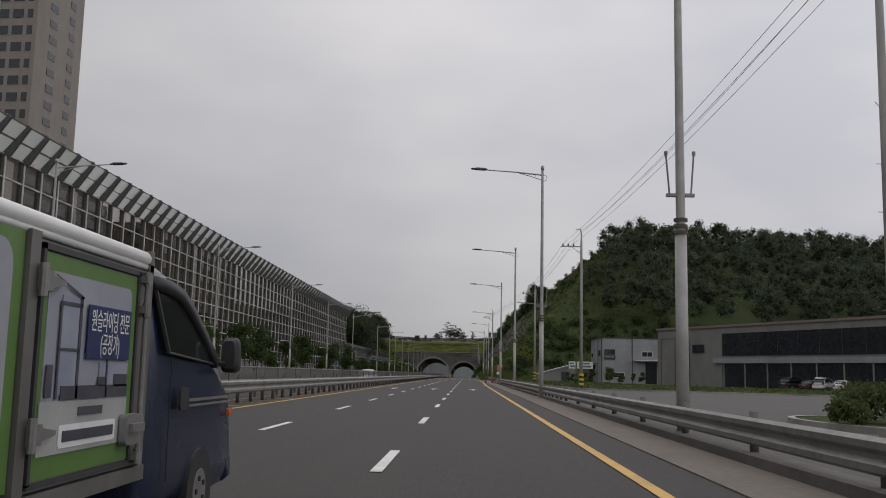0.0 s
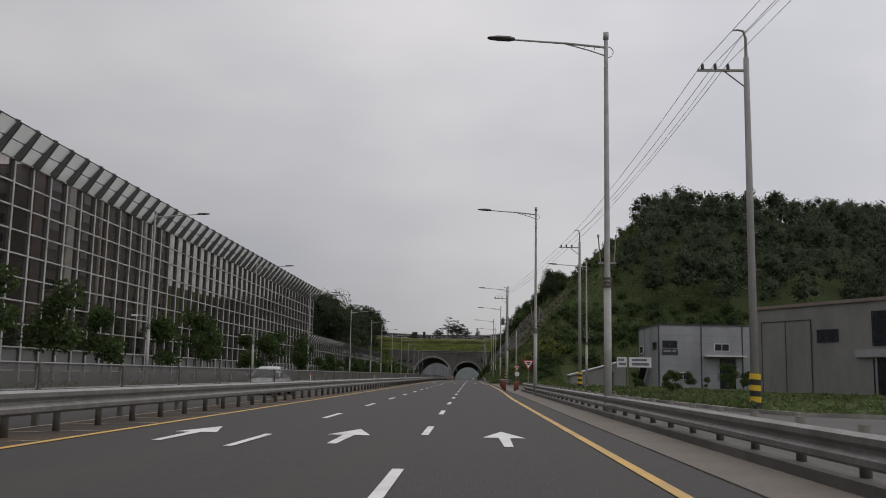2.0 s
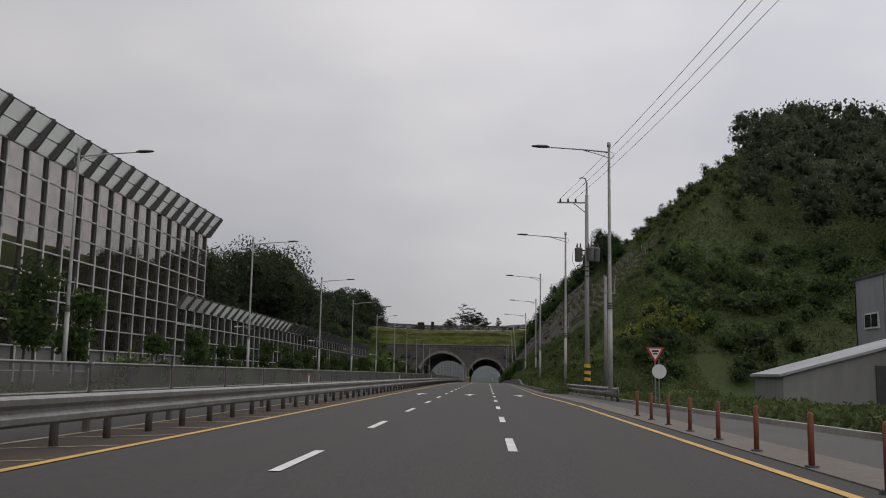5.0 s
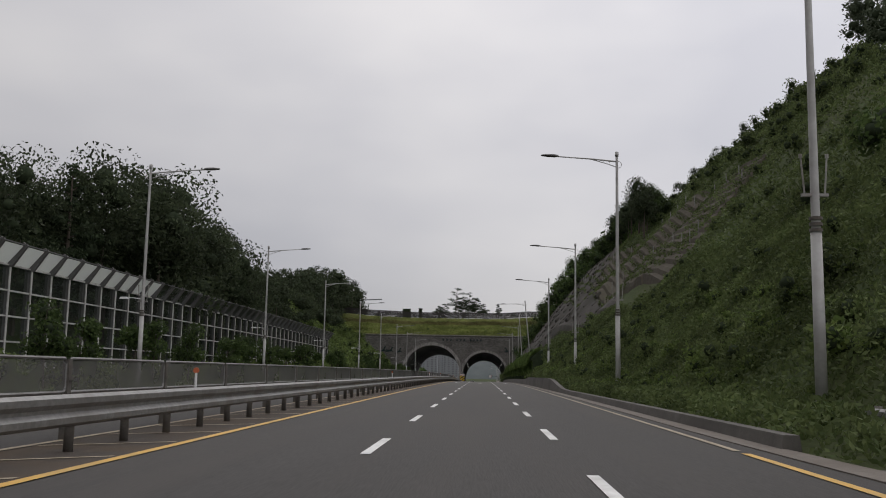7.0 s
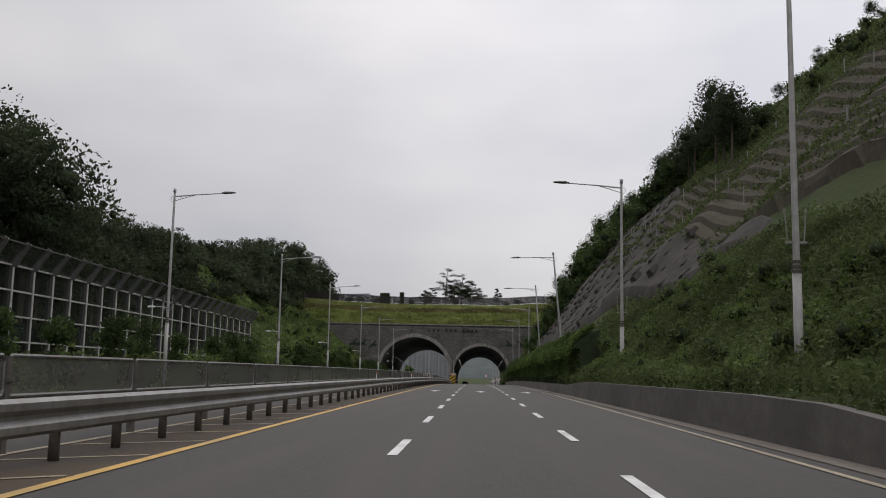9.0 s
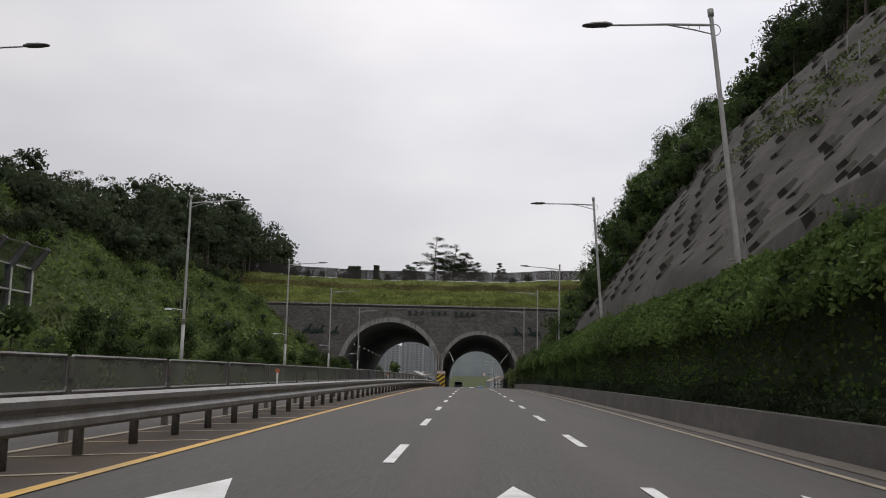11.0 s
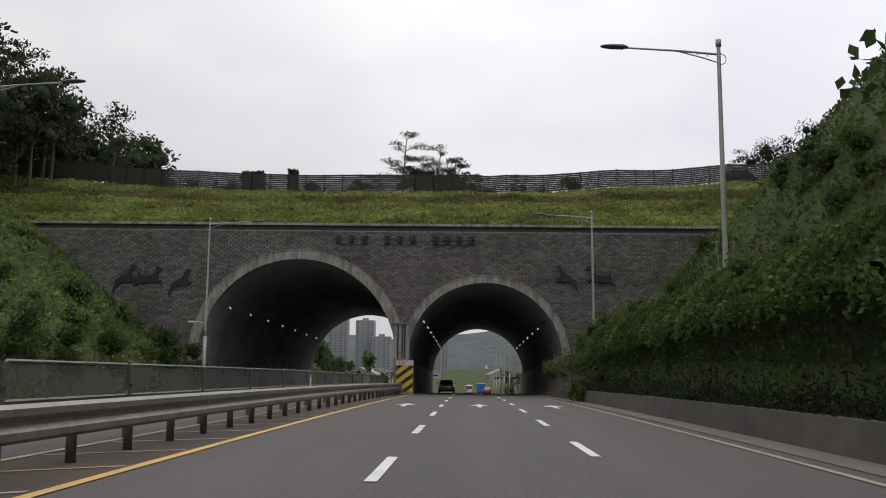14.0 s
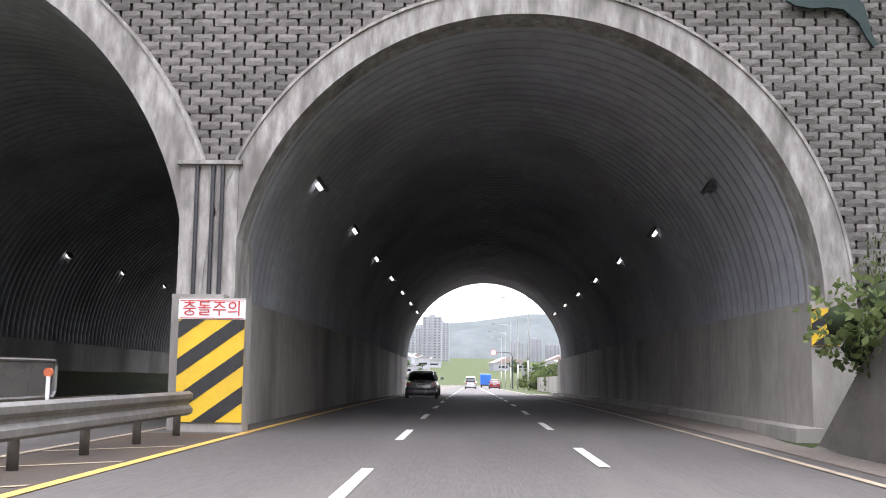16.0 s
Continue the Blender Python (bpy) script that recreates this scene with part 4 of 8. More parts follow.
# striped crash board in front of the pillar
board = thing("hazard_board", "yellow and black striped crash board with red Korean warning", "warning board", (-7.88, PY - 1.0, G(PY - 1)))
part("body", Geo().box((0, 0.28, 1.3), (1.3, 0.5, 2.6)).mesh("body", M_CONCRETE), board, "concrete crash block")
part("panel", Geo().box((0, 0.005, 1.18), (1.3, 0.03, 1.98)).mesh("panel", M_HAZARD_Y), board, "yellow panel")


def clip_stripe(c, w, x0, x1, z0, z1):
    """Corner points of a 45-degree stripe c <= z - 0.62 x < c + w inside a rectangle."""
    poly = [(x0, z0), (x1, z0), (x1, z1), (x0, z1)]
    for sgn, lim in ((1, c), (-1, c + w)):
        out = []
        for i in range(len(poly)):
            a, b = poly[i], poly[(i + 1) % len(poly)]
            da, db = sgn * ((a[1] - 0.72 * a[0]) - lim), sgn * ((b[1] - 0.72 * b[0]) - lim)
            if da >= 0:
                out.append(a)
            if da * db < 0:
                t = da / (da - db)
                out.append((a[0] + (b[0] - a[0]) * t, a[1] + (b[1] - a[1]) * t))
        poly = out
        if len(poly) < 3:
            return None
    return poly


for k in range(-3, 7):
    pl = clip_stripe(0.1 + 0.72 * k, 0.33, -0.65, 0.65, 0.19, 2.17)
    if pl:
        part("stripe", Geo().prism(pl, -0.018, -0.012).mesh("stripe", M_BLACK), board, "black diagonal stripe")
part("sign", Geo().box((0, 0.0, 2.37), (1.32, 0.05, 0.38)).mesh("sign", M_WHITE), board, "white sign with red lettering")
part("sign_border", Geo().box((0, -0.027, 2.54), (1.26, 0.006, 0.015)).box((0, -0.027, 2.20), (1.26, 0.006, 0.015)).mesh("sign_border", M_RED), board)
part("lettering", lettering("충돌주의", 0.32, M_RED, 0.004), board, at=pose(0, -0.032, 2.37, 90, 0, 0))
# small striped panel at the east foot of the arch
sp = thing("striped_marker", "small yellow and black striped panel beside the arch", "warning board", (4.24, PY - 0.33, G(PY)))
part("panel", Geo().box((0, 0, 2.2), (0.55, 0.04, 0.74)).mesh("panel", M_HAZARD_Y), sp)
for k in range(-1, 5):
    pl = clip_stripe(1.0 + 0.42 * k, 0.2, -0.27, 0.27, 1.84, 2.56)
    if pl:
        part("stripe", Geo().prism(pl, -0.03, -0.022).mesh("stripe", M_BLACK), sp)

# ---------------------------------------------------------------- noise barriers
NX = -29.6
BAY = 2.55


def noise_barrier(label, y0, y1, base, knee, tip_dx, tip_dz, rows, pieces, folds=2):
    t_ = thing("noise_barrier", label, "noise barrier", (NX, y0, 0))
    n = int(round((y1 - y0) / BAY))
    pitch = (knee - base) / rows
    post = Geo().box((0.2, 0, (knee) / 2), (0.05, 0.17, knee + 0.2))
    # Side web darker than the front flange: side shade put into its colour.
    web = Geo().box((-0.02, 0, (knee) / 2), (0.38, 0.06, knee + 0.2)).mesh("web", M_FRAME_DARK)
    arm = Geo()
    dp = 0.3 if pieces == "panes" else 0.1
    arm.add([(-0.2, -0.1, knee - 0.1), (0.22 + dp, -0.1, knee - 0.1 - 0.2 * dp), (tip_dx + 0.12 + 0.35 * dp, -0.1, knee + tip_dz - 0.3 * dp), (tip_dx - 0.1, -0.1, knee + tip_dz + 0.16), (-0.2, 0.1, knee - 0.1), (0.22 + dp, 0.1, knee - 0.1 - 0.2 * dp), (tip_dx + 0.12 + 0.35 * dp, 0.1, knee + tip_dz - 0.3 * dp), (tip_dx - 0.1, 0.1, knee + tip_dz + 0.16)], [(0, 1, 2, 3), (7, 6, 5, 4), (0, 4, 5, 1), (1, 5, 6, 2), (2, 6, 7, 3), (3, 7, 4, 0)])
    arm.box((tip_dx + 0.02, 0, knee + tip_dz + 0.04), (0.14, 0.16, 0.1))
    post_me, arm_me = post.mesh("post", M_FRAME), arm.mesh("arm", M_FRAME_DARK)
    for k in range(n + 1):
        y = k * BAY
        p_ = part("post", post_me, t_, at=pose(0, y, G(y0 + y)))
        part("web", web, p_, "side of the post, darkened as shade")
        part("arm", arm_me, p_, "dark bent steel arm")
    for j in range(rows + 1):
        z = base + pitch * j
        st_ = [[(a, y, G(y0 + y) + z + b) for a, b in ((0.02, -0.045), (0.16, -0.045), (0.16, 0.045), (0.02, 0.045))] for y in axis((0, n * BAY, 8.8))]
        part("rail", Geo().sweep(range(4), st_, True).mesh("rail", M_FRAME), t_)
    for fr in (0.5, 1.0) if folds == 2 else (1.0,):
        st_ = [[(tip_dx * fr + a, y, G(y0 + y) + knee + tip_dz * fr + b) for a, b in ((-0.04, -0.03), (0.04, -0.03), (0.04, 0.03), (-0.04, 0.03))] for y in axis((0, n * BAY, 8.8))]
        part("rail", Geo().sweep(range(4), st_, True).mesh("rail", M_FRAME_DARK), t_)
    pane_me = Geo().box((0, BAY / 2, pitch / 2), (0.02, BAY - 0.14, pitch - 0.07)).mesh("pane", M_PANE)
    louvre_me = Geo().box((0, BAY / 2, pitch / 2), (0.06, BAY - 0.14, pitch - 0.07)).mesh("panel", M_LOUVRE)
    q, ql = Geo(), Geo()
    made = 0
    for k in range(n):
        y = k * BAY
        for j in range(rows):
            lou = j < 1 and pieces != "all_solid"
            if pieces != "all_solid" and made < 280 and 80 < y0 + y < 160:
                ob = part("panel" if lou else "pane", louvre_me if lou else pane_me, t_, at=pose(-0.02, y, G(y0 + y) + base + pitch * j))
                ob.visible_shadow = lou
                made += 1
            else:
                (ql if lou else q).box((-0.02, y + BAY / 2, G(y0 + y) + base + pitch * (j + 0.5)), (0.03, BAY - 0.14, pitch - 0.07))
    top, dull = Geo(), Geo()
    for k in range(n):
        y = k * BAY
        for j in range(folds):
            a0, a1 = (j + 0.06) / folds, (j + 0.94) / folds
            zb = G(y0 + y) + knee
            (top if folds == 2 or y0 + y < 260 else dull).add([(tip_dx * a0, y + 0.13, zb + tip_dz * a0), (tip_dx * a0, y + BAY - 0.13, zb + tip_dz * a0), (tip_dx * a1, y + BAY - 0.13, zb + tip_dz * a1), (tip_dx * a1, y + 0.13, zb + tip_dz * a1)], [(0, 1, 2, 3)])
    for nm, g_, m_ in (("glazing", q, M_PANE if folds == 2 else M_PANE_CLEAR), ("cladding", ql, M_LOUVRE), ("canopy_panes", top, M_PANE_TOP), ("dull_canopy_panes", dull, M_PANE_DULL)):
        if g_.v:
            ob = part(nm, g_.mesh(nm, m_), t_)
            ob["kind"] = "stuff"
            ob.visible_shadow = nm == "cladding"
    part("plinth", Geo().sweep(range(4), [[(a, y, G(y0 + y) + b) for a, b in ((-0.2, -0.2), (0.2, -0.2), (0.2, base - 0.03), (-0.2, base - 0.03))] for y in axis((0, n * BAY, 8.8))], True).mesh("plinth", M_CONCRETE_WALL), t_, "concrete plinth")
    return t_


noise_barrier("tall noise barrier of tinted panes in a grey steel grid", -28, 221.9, 1.0, 14.4, 1.5, 1.75, 9, "panes")
noise_barrier("low noise barrier of clear panes with angled top", 214.3, 347.0, 1.0, 6.8, 1.0, 1.15, 4, "all_solid", folds=1)

# ---------------------------------------------------------------- street lamps


def street_lamp(x, y, side, height=11.4, lean=0.0, low_lamp=False, base=None):
    """side: +1 when the arm points to +x."""
    z = (G(y) if base is None else base) - 0.05
    lab = "grey tapered street lamp post with long single arm"
    t_ = thing("street_lamp", lab + (", leaning slightly" if lean else ""), "street lamp", (x, y, z), group="street lamps")
    t_.matrix_basis = pose(x, y, z, 0, lean, 0) @ Matrix.Scale(height / 11.55, 4)
    part("base_plate", street_lamp.base, t_)
    part("lower_post", street_lamp.low, t_)
    part("upper_post", street_lamp.up, t_)
    for zz in (3.78, 3.9, 4.02):
        part("band", street_lamp.band, t_, "dark band", at=pose(0, 0, zz))
    part("flag_bracket", street_lamp.bracket, t_)
    part("arm", street_lamp.arm if side < 0 else street_lamp.arm_r, t_)
    part("lamp_head", street_lamp.head if side < 0 else street_lamp.head_r, t_, "flat dark grey lamp head")
    if low_lamp:
        part("low_arm", street_lamp.low_arm, t_, "short lower arm with small white lamp")
    return t_


def lamp_meshes():
    s = street_lamp
    s.base = Geo().box((0, 0, 0.06), (0.42, 0.42, 0.1)).mesh("base_plate", M_GALV_DULL)
    s.low = Geo().tube([(0, 0, 0), (0, 0, 3.78)], [0.118, 0.108], 14).mesh("lower_post", M_LAMP_POST, True)
    s.up = Geo().tube([(0, 0, 3.7), (0, 0, 4.1), (0, 0, 11.4), (0, 0, 11.5)], [0.096, 0.088, 0.06, 0.05], 12).tube([(0, 0, 11.4), (0, 0, 11.62)], 0.085, 10).mesh("upper_post", M_LAMP_POST, True)
    s.band = Geo().tube([(0, 0, 0), (0, 0, 0.06)], 0.128, 14).mesh("band", M_POST)
    g_ = Geo().box((0, 0, 4.52), (0.52, 0.09, 0.06))
    for sx in (-1, 1):
        g_.tube([(sx * 0.2, 0, 4.54), (sx * 0.26, 0, 5.3)], 0.018, 6).tube([(sx * 0.26, 0, 5.28), (sx * 0.262, 0, 5.36)], 0.035, 6)
    s.bracket = g_.mesh("flag_bracket", M_GALV_DULL)
    for sx, nm in ((-1, "l"), (1, "r")):
        a = Geo()
        a.tube([(0, 0, 11.15), (sx * 1.2, 0, 11.27), (sx * 2.9, 0, 11.38)], [0.04, 0.035, 0.028], 8)
        a.tube([(0, 0, 10.88), (sx * 0.5, 0, 11.05), (sx * 1.25, 0, 11.26)], 0.02, 6)
        for f in (0.35, 0.65, 0.95):
            a.tube([(sx * f, 0, 11.0 + 0.2 * f), (sx * f, 0, 11.17 + 0.1 * f)], 0.012, 5)
        a.tube([(-sx * (0.05 + 0.17 * math.sin(w)), 0, 11.0 + 0.17 * math.cos(w)) for w in [k * math.pi / 8 for k in range(9)]], 0.014, 6)
        h = Geo()
        st_ = []
        for d, w, t in ((2.78, 0.07, 0.05), (2.95, 0.13, 0.10), (3.3, 0.16, 0.09), (3.55, 0.12, 0.05), (3.62, 0.05, 0.03)):
            zc = 11.40 + (d - 2.9) * 0.04
            st_.append([(sx * d, w, zc), (sx * d, 0.6 * w, zc + t * 0.7), (sx * d, -0.6 * w, zc + t * 0.7), (sx * d, -w, zc), (sx * d, -0.7 * w, zc - t * 0.5), (sx * d, 0.7 * w, zc - t * 0.5)])
        h.sweep(range(6), st_, True)
        if sx < 0:
            s.arm, s.head = a.mesh("arm", M_LAMP_POST), h.mesh("lamp_head", M_FRAME_DARK)
        else:
            s.arm_r, s.head_r = a.mesh("arm", M_LAMP_POST), h.mesh("lamp_head", M_FRAME_DARK)
    s.low_arm = Geo().tube([(0, 0, 4.62), (-0.55, 0, 4.7), (-0.8, 0, 4.7)], 0.025, 6).box((-0.98, 0, 4.69), (0.42, 0.2, 0.1), taper=0.7).mesh("low_arm", M_WHITE)


lamp_meshes()
for x, y, h in ((4.36, 18.9, 12.8), (4.02, 50.6, 12.8), (4.18, 82.7, 12.6), (4.1, 114.9, 12.6)):
    street_lamp(x, y, -1, h)
street_lamp(11.6, 148.0, -1, 12.6, base=G(148) + 0.4)
for x, y, lean, up, h in ((4.8, 180.6, 0, 0.5, 13.0), (4.62, 205.6, 0, 0.3, 12.3), (4.05, 230.4, 0, 0.2, 11.8), (5.3, 263.1, 0, 0, 12.1), (4.95, 289.3, 0, 0, 11.9), (4.75, 318.2, -5.5, 0, 11.75), (4.75, 345.8, -4.2, 0, 11.65), (5.0, 377.9, 0, 0, 11.65), (4.65, 400.2, -0.5, 0, 11.45), (4.85, 430.5, -0.8, 0, 11.75)):
    street_lamp(x, y, -1, h, lean=lean, base=G(y) + up)
for y in (16.0, 48.0, 80.7, 115.7, 146.3, 177.0):
    street_lamp(-22.3 + 1.4 * smooth01(160, 230, y), y, 1, 12.2, low_lamp=True)
street_lamp(-19.6, 231.9, 1, 11.5, low_lamp=True)
street_lamp(-19.9, 203.3, 1, 11.5, low_lamp=True)
for y in (262.7, 291.6, 320.9, 347.2, 377.7, 404.0, 432.7):
    street_lamp(-20.6 + 0.4 * smooth01(300, 345, y), y, 1, 11.5, low_lamp=True)
for y in (549, 576, 603, 630, 657):
    street_lamp(4.8, y, -1, 12.4)

# ---------------------------------------------------------------- electricity poles and wires


def power_pole(x, y, h, base, transformers=False, arm_side=-1, label=""):
    t_ = thing("power_pole", label or "tall concrete electricity pole with insulator crossarm", "utility pole", (x, y, base), group="power poles")
    part("shaft", Geo().tube([(0, 0, -0.3), (0, 0, h - 1.2)], [0.175, 0.115], 12).mesh("shaft", M_POLE, True), t_)
    part("tip", Geo().tube([(0, 0, h - 1.3), (0, 0, h - 0.35), (-0.1, 0, h - 0.05), (-0.35, 0, h), (-0.5, 0, h - 0.04)], [0.07, 0.06, 0.05, 0.04, 0.03], 8).mesh("tip", M_GALV_DULL), t_)
    za = h - 1.75
    part("crossarm", Geo().box((arm_side * 0.95, 0, za), (2.1, 0.09, 0.09)).tube([(0, 0, za - 0.75), (arm_side * 0.95, 0, za)], 0.03, 6).mesh("crossarm", M_GALV_DULL), t_)
    for k in range(3):
        xi = arm_side * (0.75 + 0.52 * k)
        part("insulator", Geo().tube([(xi, 0, za), (xi, 0, za + 0.1), (xi, 0, za + 0.28)], [0.05, 0.075, 0.05], 8).mesh("insulator", M_DARK_METAL), t_)
    for k in range(8):
        zz = 2.6 + 0.75 * k
        part("step_bolt", Geo().tube([(-0.3 if k % 2 else 0.3, 0, zz), (0, 0, zz)], 0.012, 5).mesh("step_bolt", M_GALV_DULL), t_)
    # striped guard round the foot
    g1, g2 = Geo(), Geo()
    for k in range(6):
        (g1 if k % 2 else g2).tube([(0, 0, 0.15 + 0.22 * k), (0.02, 0, 0.37 + 0.22 * k)], 0.225, 12)
    part("guard", g1.mesh("guard", M_HAZARD_Y), t_, "yellow and black striped guard")
    part("guard", g2.mesh("guard", M_BLACK), t_, "yellow and black striped guard")
    if transformers:
        za2 = 8.5
        part("transformer_beam", Geo().box((0, 0.1, za2 + 0.12), (1.5, 0.1, 0.09)).box((0, 0.1, za2 + 0.66), (1.5, 0.1, 0.09)).mesh("transformer_beam", M_DARK_METAL), t_)
        for xi, yi in ((-0.56, -0.05), (0.18, -0.36), (0.62, -0.02)):
            tr = part("transformer", Geo().tube([(xi, yi, za2 - 0.12), (xi, yi, za2 - 0.06), (xi, yi, za2 + 0.72), (xi, yi, za2 + 0.76), (xi, yi, za2 + 0.84)], [0.22, 0.25, 0.27, 0.29, 0.2], 16).mesh("transformer", M_TRANSFORMER, True), t_, "grey pole transformer")
            for dx in (-0.1, 0.12):
                part("bushing", Geo().tube([(xi + dx, yi, za2 + 0.8), (xi + dx, yi, za2 + 0.9), (xi + dx, yi, za2 + 1.12)], [0.04, 0.07, 0.03], 6).mesh("bushing", M_DARK_METAL), tr)
        for sx in (-1, 1):
            part("drop_cable", Geo().tube([(sx * 0.7, -0.1, za2 + 0.8), (sx * 0.95, -0.1, za2 + 0.6), (sx * 0.98, -0.1, za2 - 0.1), (sx * 0.6, -0.1, za2 - 1.0), (sx * 0.12, -0.1, za2 - 1.5)], 0.014, 5).mesh("drop_cable", M_BLACK), t_)
        for zz in (za2 - 0.5, za2 - 0.8, za2 - 1.15):
            part("clamp", Geo().tube([(0, 0, zz), (0, 0, zz + 0.07)], 0.19, 10).box((0.2, -0.1, zz + 0.03), (0.5, 0.06, 0.05)).mesh("clamp", M_DARK_METAL), t_)
    return t_


poles = [(12.75, 28.0, 15.6, 0.0, False), (11.0, 90.0, 15.6, 0.0, False), (10.3, 142.8, 15.3, 0.25, False), (5.19, 195.2, 14.2, 0.6, True)]
for x, y, h, b, tr in poles:
    power_pole(x, y, h, G(y) + b, tr)
side_pole = thing("power_pole", "plain short concrete utility pole beside the slope", "utility pole", (6.9, 199.0, G(199) + 0.8), group="power poles")
part("shaft", Geo().tube([(0, 0, -0.6), (0, 0, 7.6)], [0.15, 0.1], 10).mesh("shaft", M_POLE, True), side_pole)


def sagging(p, q, sag, n=14):
    p, q = Vector(p), Vector(q)
    return [p.lerp(q, k / n) - Vector((0, 0, sag * 4 * (k / n) * (1 - k / n))) for k in range(n + 1)]


for i in range(len(poles) - 1):
    a, b = poles[i], poles[i + 1]
    for k in range(3):
        w = sagging((a[0] - 0.75 - 0.52 * k, a[1], G(a[1]) + a[3] + a[2] - 1.45), (b[0] - 0.75 - 0.52 * k, b[1], G(b[1]) + b[3] + b[2] - 1.45), 0.55)
        tagged(new("power_line", Geo().tube(w, 0.014, 4).mesh("power_line", M_DARK_METAL)), "thin dark overhead power line between poles", "cable", "power lines")
for p, q, s in (((12.5, 28.0, 9.8), (62, 96, 9.5), 0.9), ((12.5, 28.0, 15.4), (11.0, 90.0, 15.4), 0.8), ((11.0, 90.0, 15.5), (10.3, 142.8, 15.4), 0.8), ((12.2, 28.0, 14.2), (16, -30, 14.8), 0.8)):
    tagged(new("power_line", Geo().tube(sagging(p, q, s), 0.012, 4).mesh("power_line", M_DARK_METAL)), "thin dark overhead cable", "cable", "power lines")

# ---------------------------------------------------------------- signs, delineators and banners


def triangle_sign(x, y, base, size, height):
    t_ = thing("yield_sign", "white triangular yield sign with red border on a post", "road sign", (x, y, base), group="road signs")
    part("post", Geo().tube([(0, 0.06, 0), (0, 0.06, height)], 0.035, 8).mesh("post", M_GALV), t_)
    s = size
    tri = [(-s / 2, height), (0, height - 0.87 * s), (s / 2, height)]
    part("plate", Geo().prism(tri, 0.0, 0.02).mesh("plate", M_RED), t_, "red triangular plate")
    inner = [(a * 0.68, (b - height + 0.29 * s) * 0.68 + height - 0.29 * s) for a, b in tri]
    part("face", Geo().prism(inner, -0.008, -0.002).mesh("face", M_WHITE), t_, "white face")
    part("text_bar", Geo().box((0, -0.012, height - 0.22 * s), (0.36 * s, 0.006, 0.1 * s)).box((0, -0.012, height - 0.36 * s), (0.24 * s, 0.006, 0.09 * s)).mesh("text_bar", M_BLACK), t_)
    return t_


triangle_sign(4.55, 129.7, G(129) - 0.05, 1.0, 2.62)
triangle_sign(5.72, 173.0, G(173), 0.8, 2.55)
mirror_ = thing("round_sign", "small white round sign on a short post", "road sign", (5.7, 172, G(172)), group="road signs")
part("post", Geo().tube([(0, 0.05, 0), (0, 0.05, 2.0)], 0.03, 8).mesh("post", M_GALV), mirror_)
part("plate", Geo().tube([(0, 0, 1.5), (0, 0.02, 1.5)], 0.3, 20).mesh("plate", M_WHITE), mirror_)


def delineator(x, y, h=0.75):
    t_ = thing("delineator_post", "faded orange flexible delineator post on the road", "delineator", (x, y, G(y)), group="delineators")
    part("tube", delineator.tube, t_)
    part("foot", delineator.foot, t_)
    return t_


delineator.tube = Geo().tube([(0, 0, 0.02), (0, 0, 0.74), (0, 0, 0.78)], [0.045, 0.045, 0.03], 8).mesh("tube", M_DELINEATOR, True)
delineator.foot = Geo().tube([(0, 0, 0), (0, 0, 0.05)], [0.11, 0.09], 10).mesh("foot", M_DARK_METAL)
for k in range(9):
    delineator(2.62 + 0.03 * k, 128 + 1.9 * k)
for k in range(5):
    delineator(3.35 + 0.2 * k, 128.6 + 2.4 * k)
for k in range(7):
    delineator(3.0 + 0.05 * k, 146 + 2.8 * k)


def reflector_post(x, y, z):
    t_ = thing("reflector_post", "short white post with orange reflector head", "marker post", (x, y, z), group="reflector posts")
    part("post", reflector_post.post, t_)
    part("head", reflector_post.head, t_, "orange reflector head")


reflector_post.post = Geo().tube([(0, 0, 0), (0, 0, 0.36)], 0.028, 8).mesh("post", M_WHITE)
reflector_post.head = Geo().tube([(0, -0.02, 0.41), (0, 0.02, 0.41)], 0.06, 12).mesh("head", M_ORANGE)
for y in (100.0, 131.0, 168.0, 205.0, 247.0, 290.0, 318.0, 352.0, 378.0, 404.0, 438.0):
    reflector_post(-8.3, y, G(y) + 0.72)
reflector_post(5.0, 127.0, G(127) + 0.35)

# ---------------------------------------------------------------- roadside buildings


def window(parent, x0, x1, z0, z1, y, name="window", frame=M_WHITE):
    """A window in a front wall facing -y."""
    w_ = part(name, Geo().box(((x0 + x1) / 2, y - 0.03, (z0 + z1) / 2), (x1 - x0, 0.1, z1 - z0)).mesh(name, frame), parent, "framed window")
    mid = (x0 + x1) / 2
    for a, b in ((x0 + 0.08, mid - 0.04), (mid + 0.04, x1 - 0.08)):
        part("pane", Geo().box(((a + b) / 2, y - 0.085, (z0 + z1) / 2), (b - a, 0.02, z1 - z0 - 0.16)).mesh("pane", M_WINDOW), w_)
    return w_


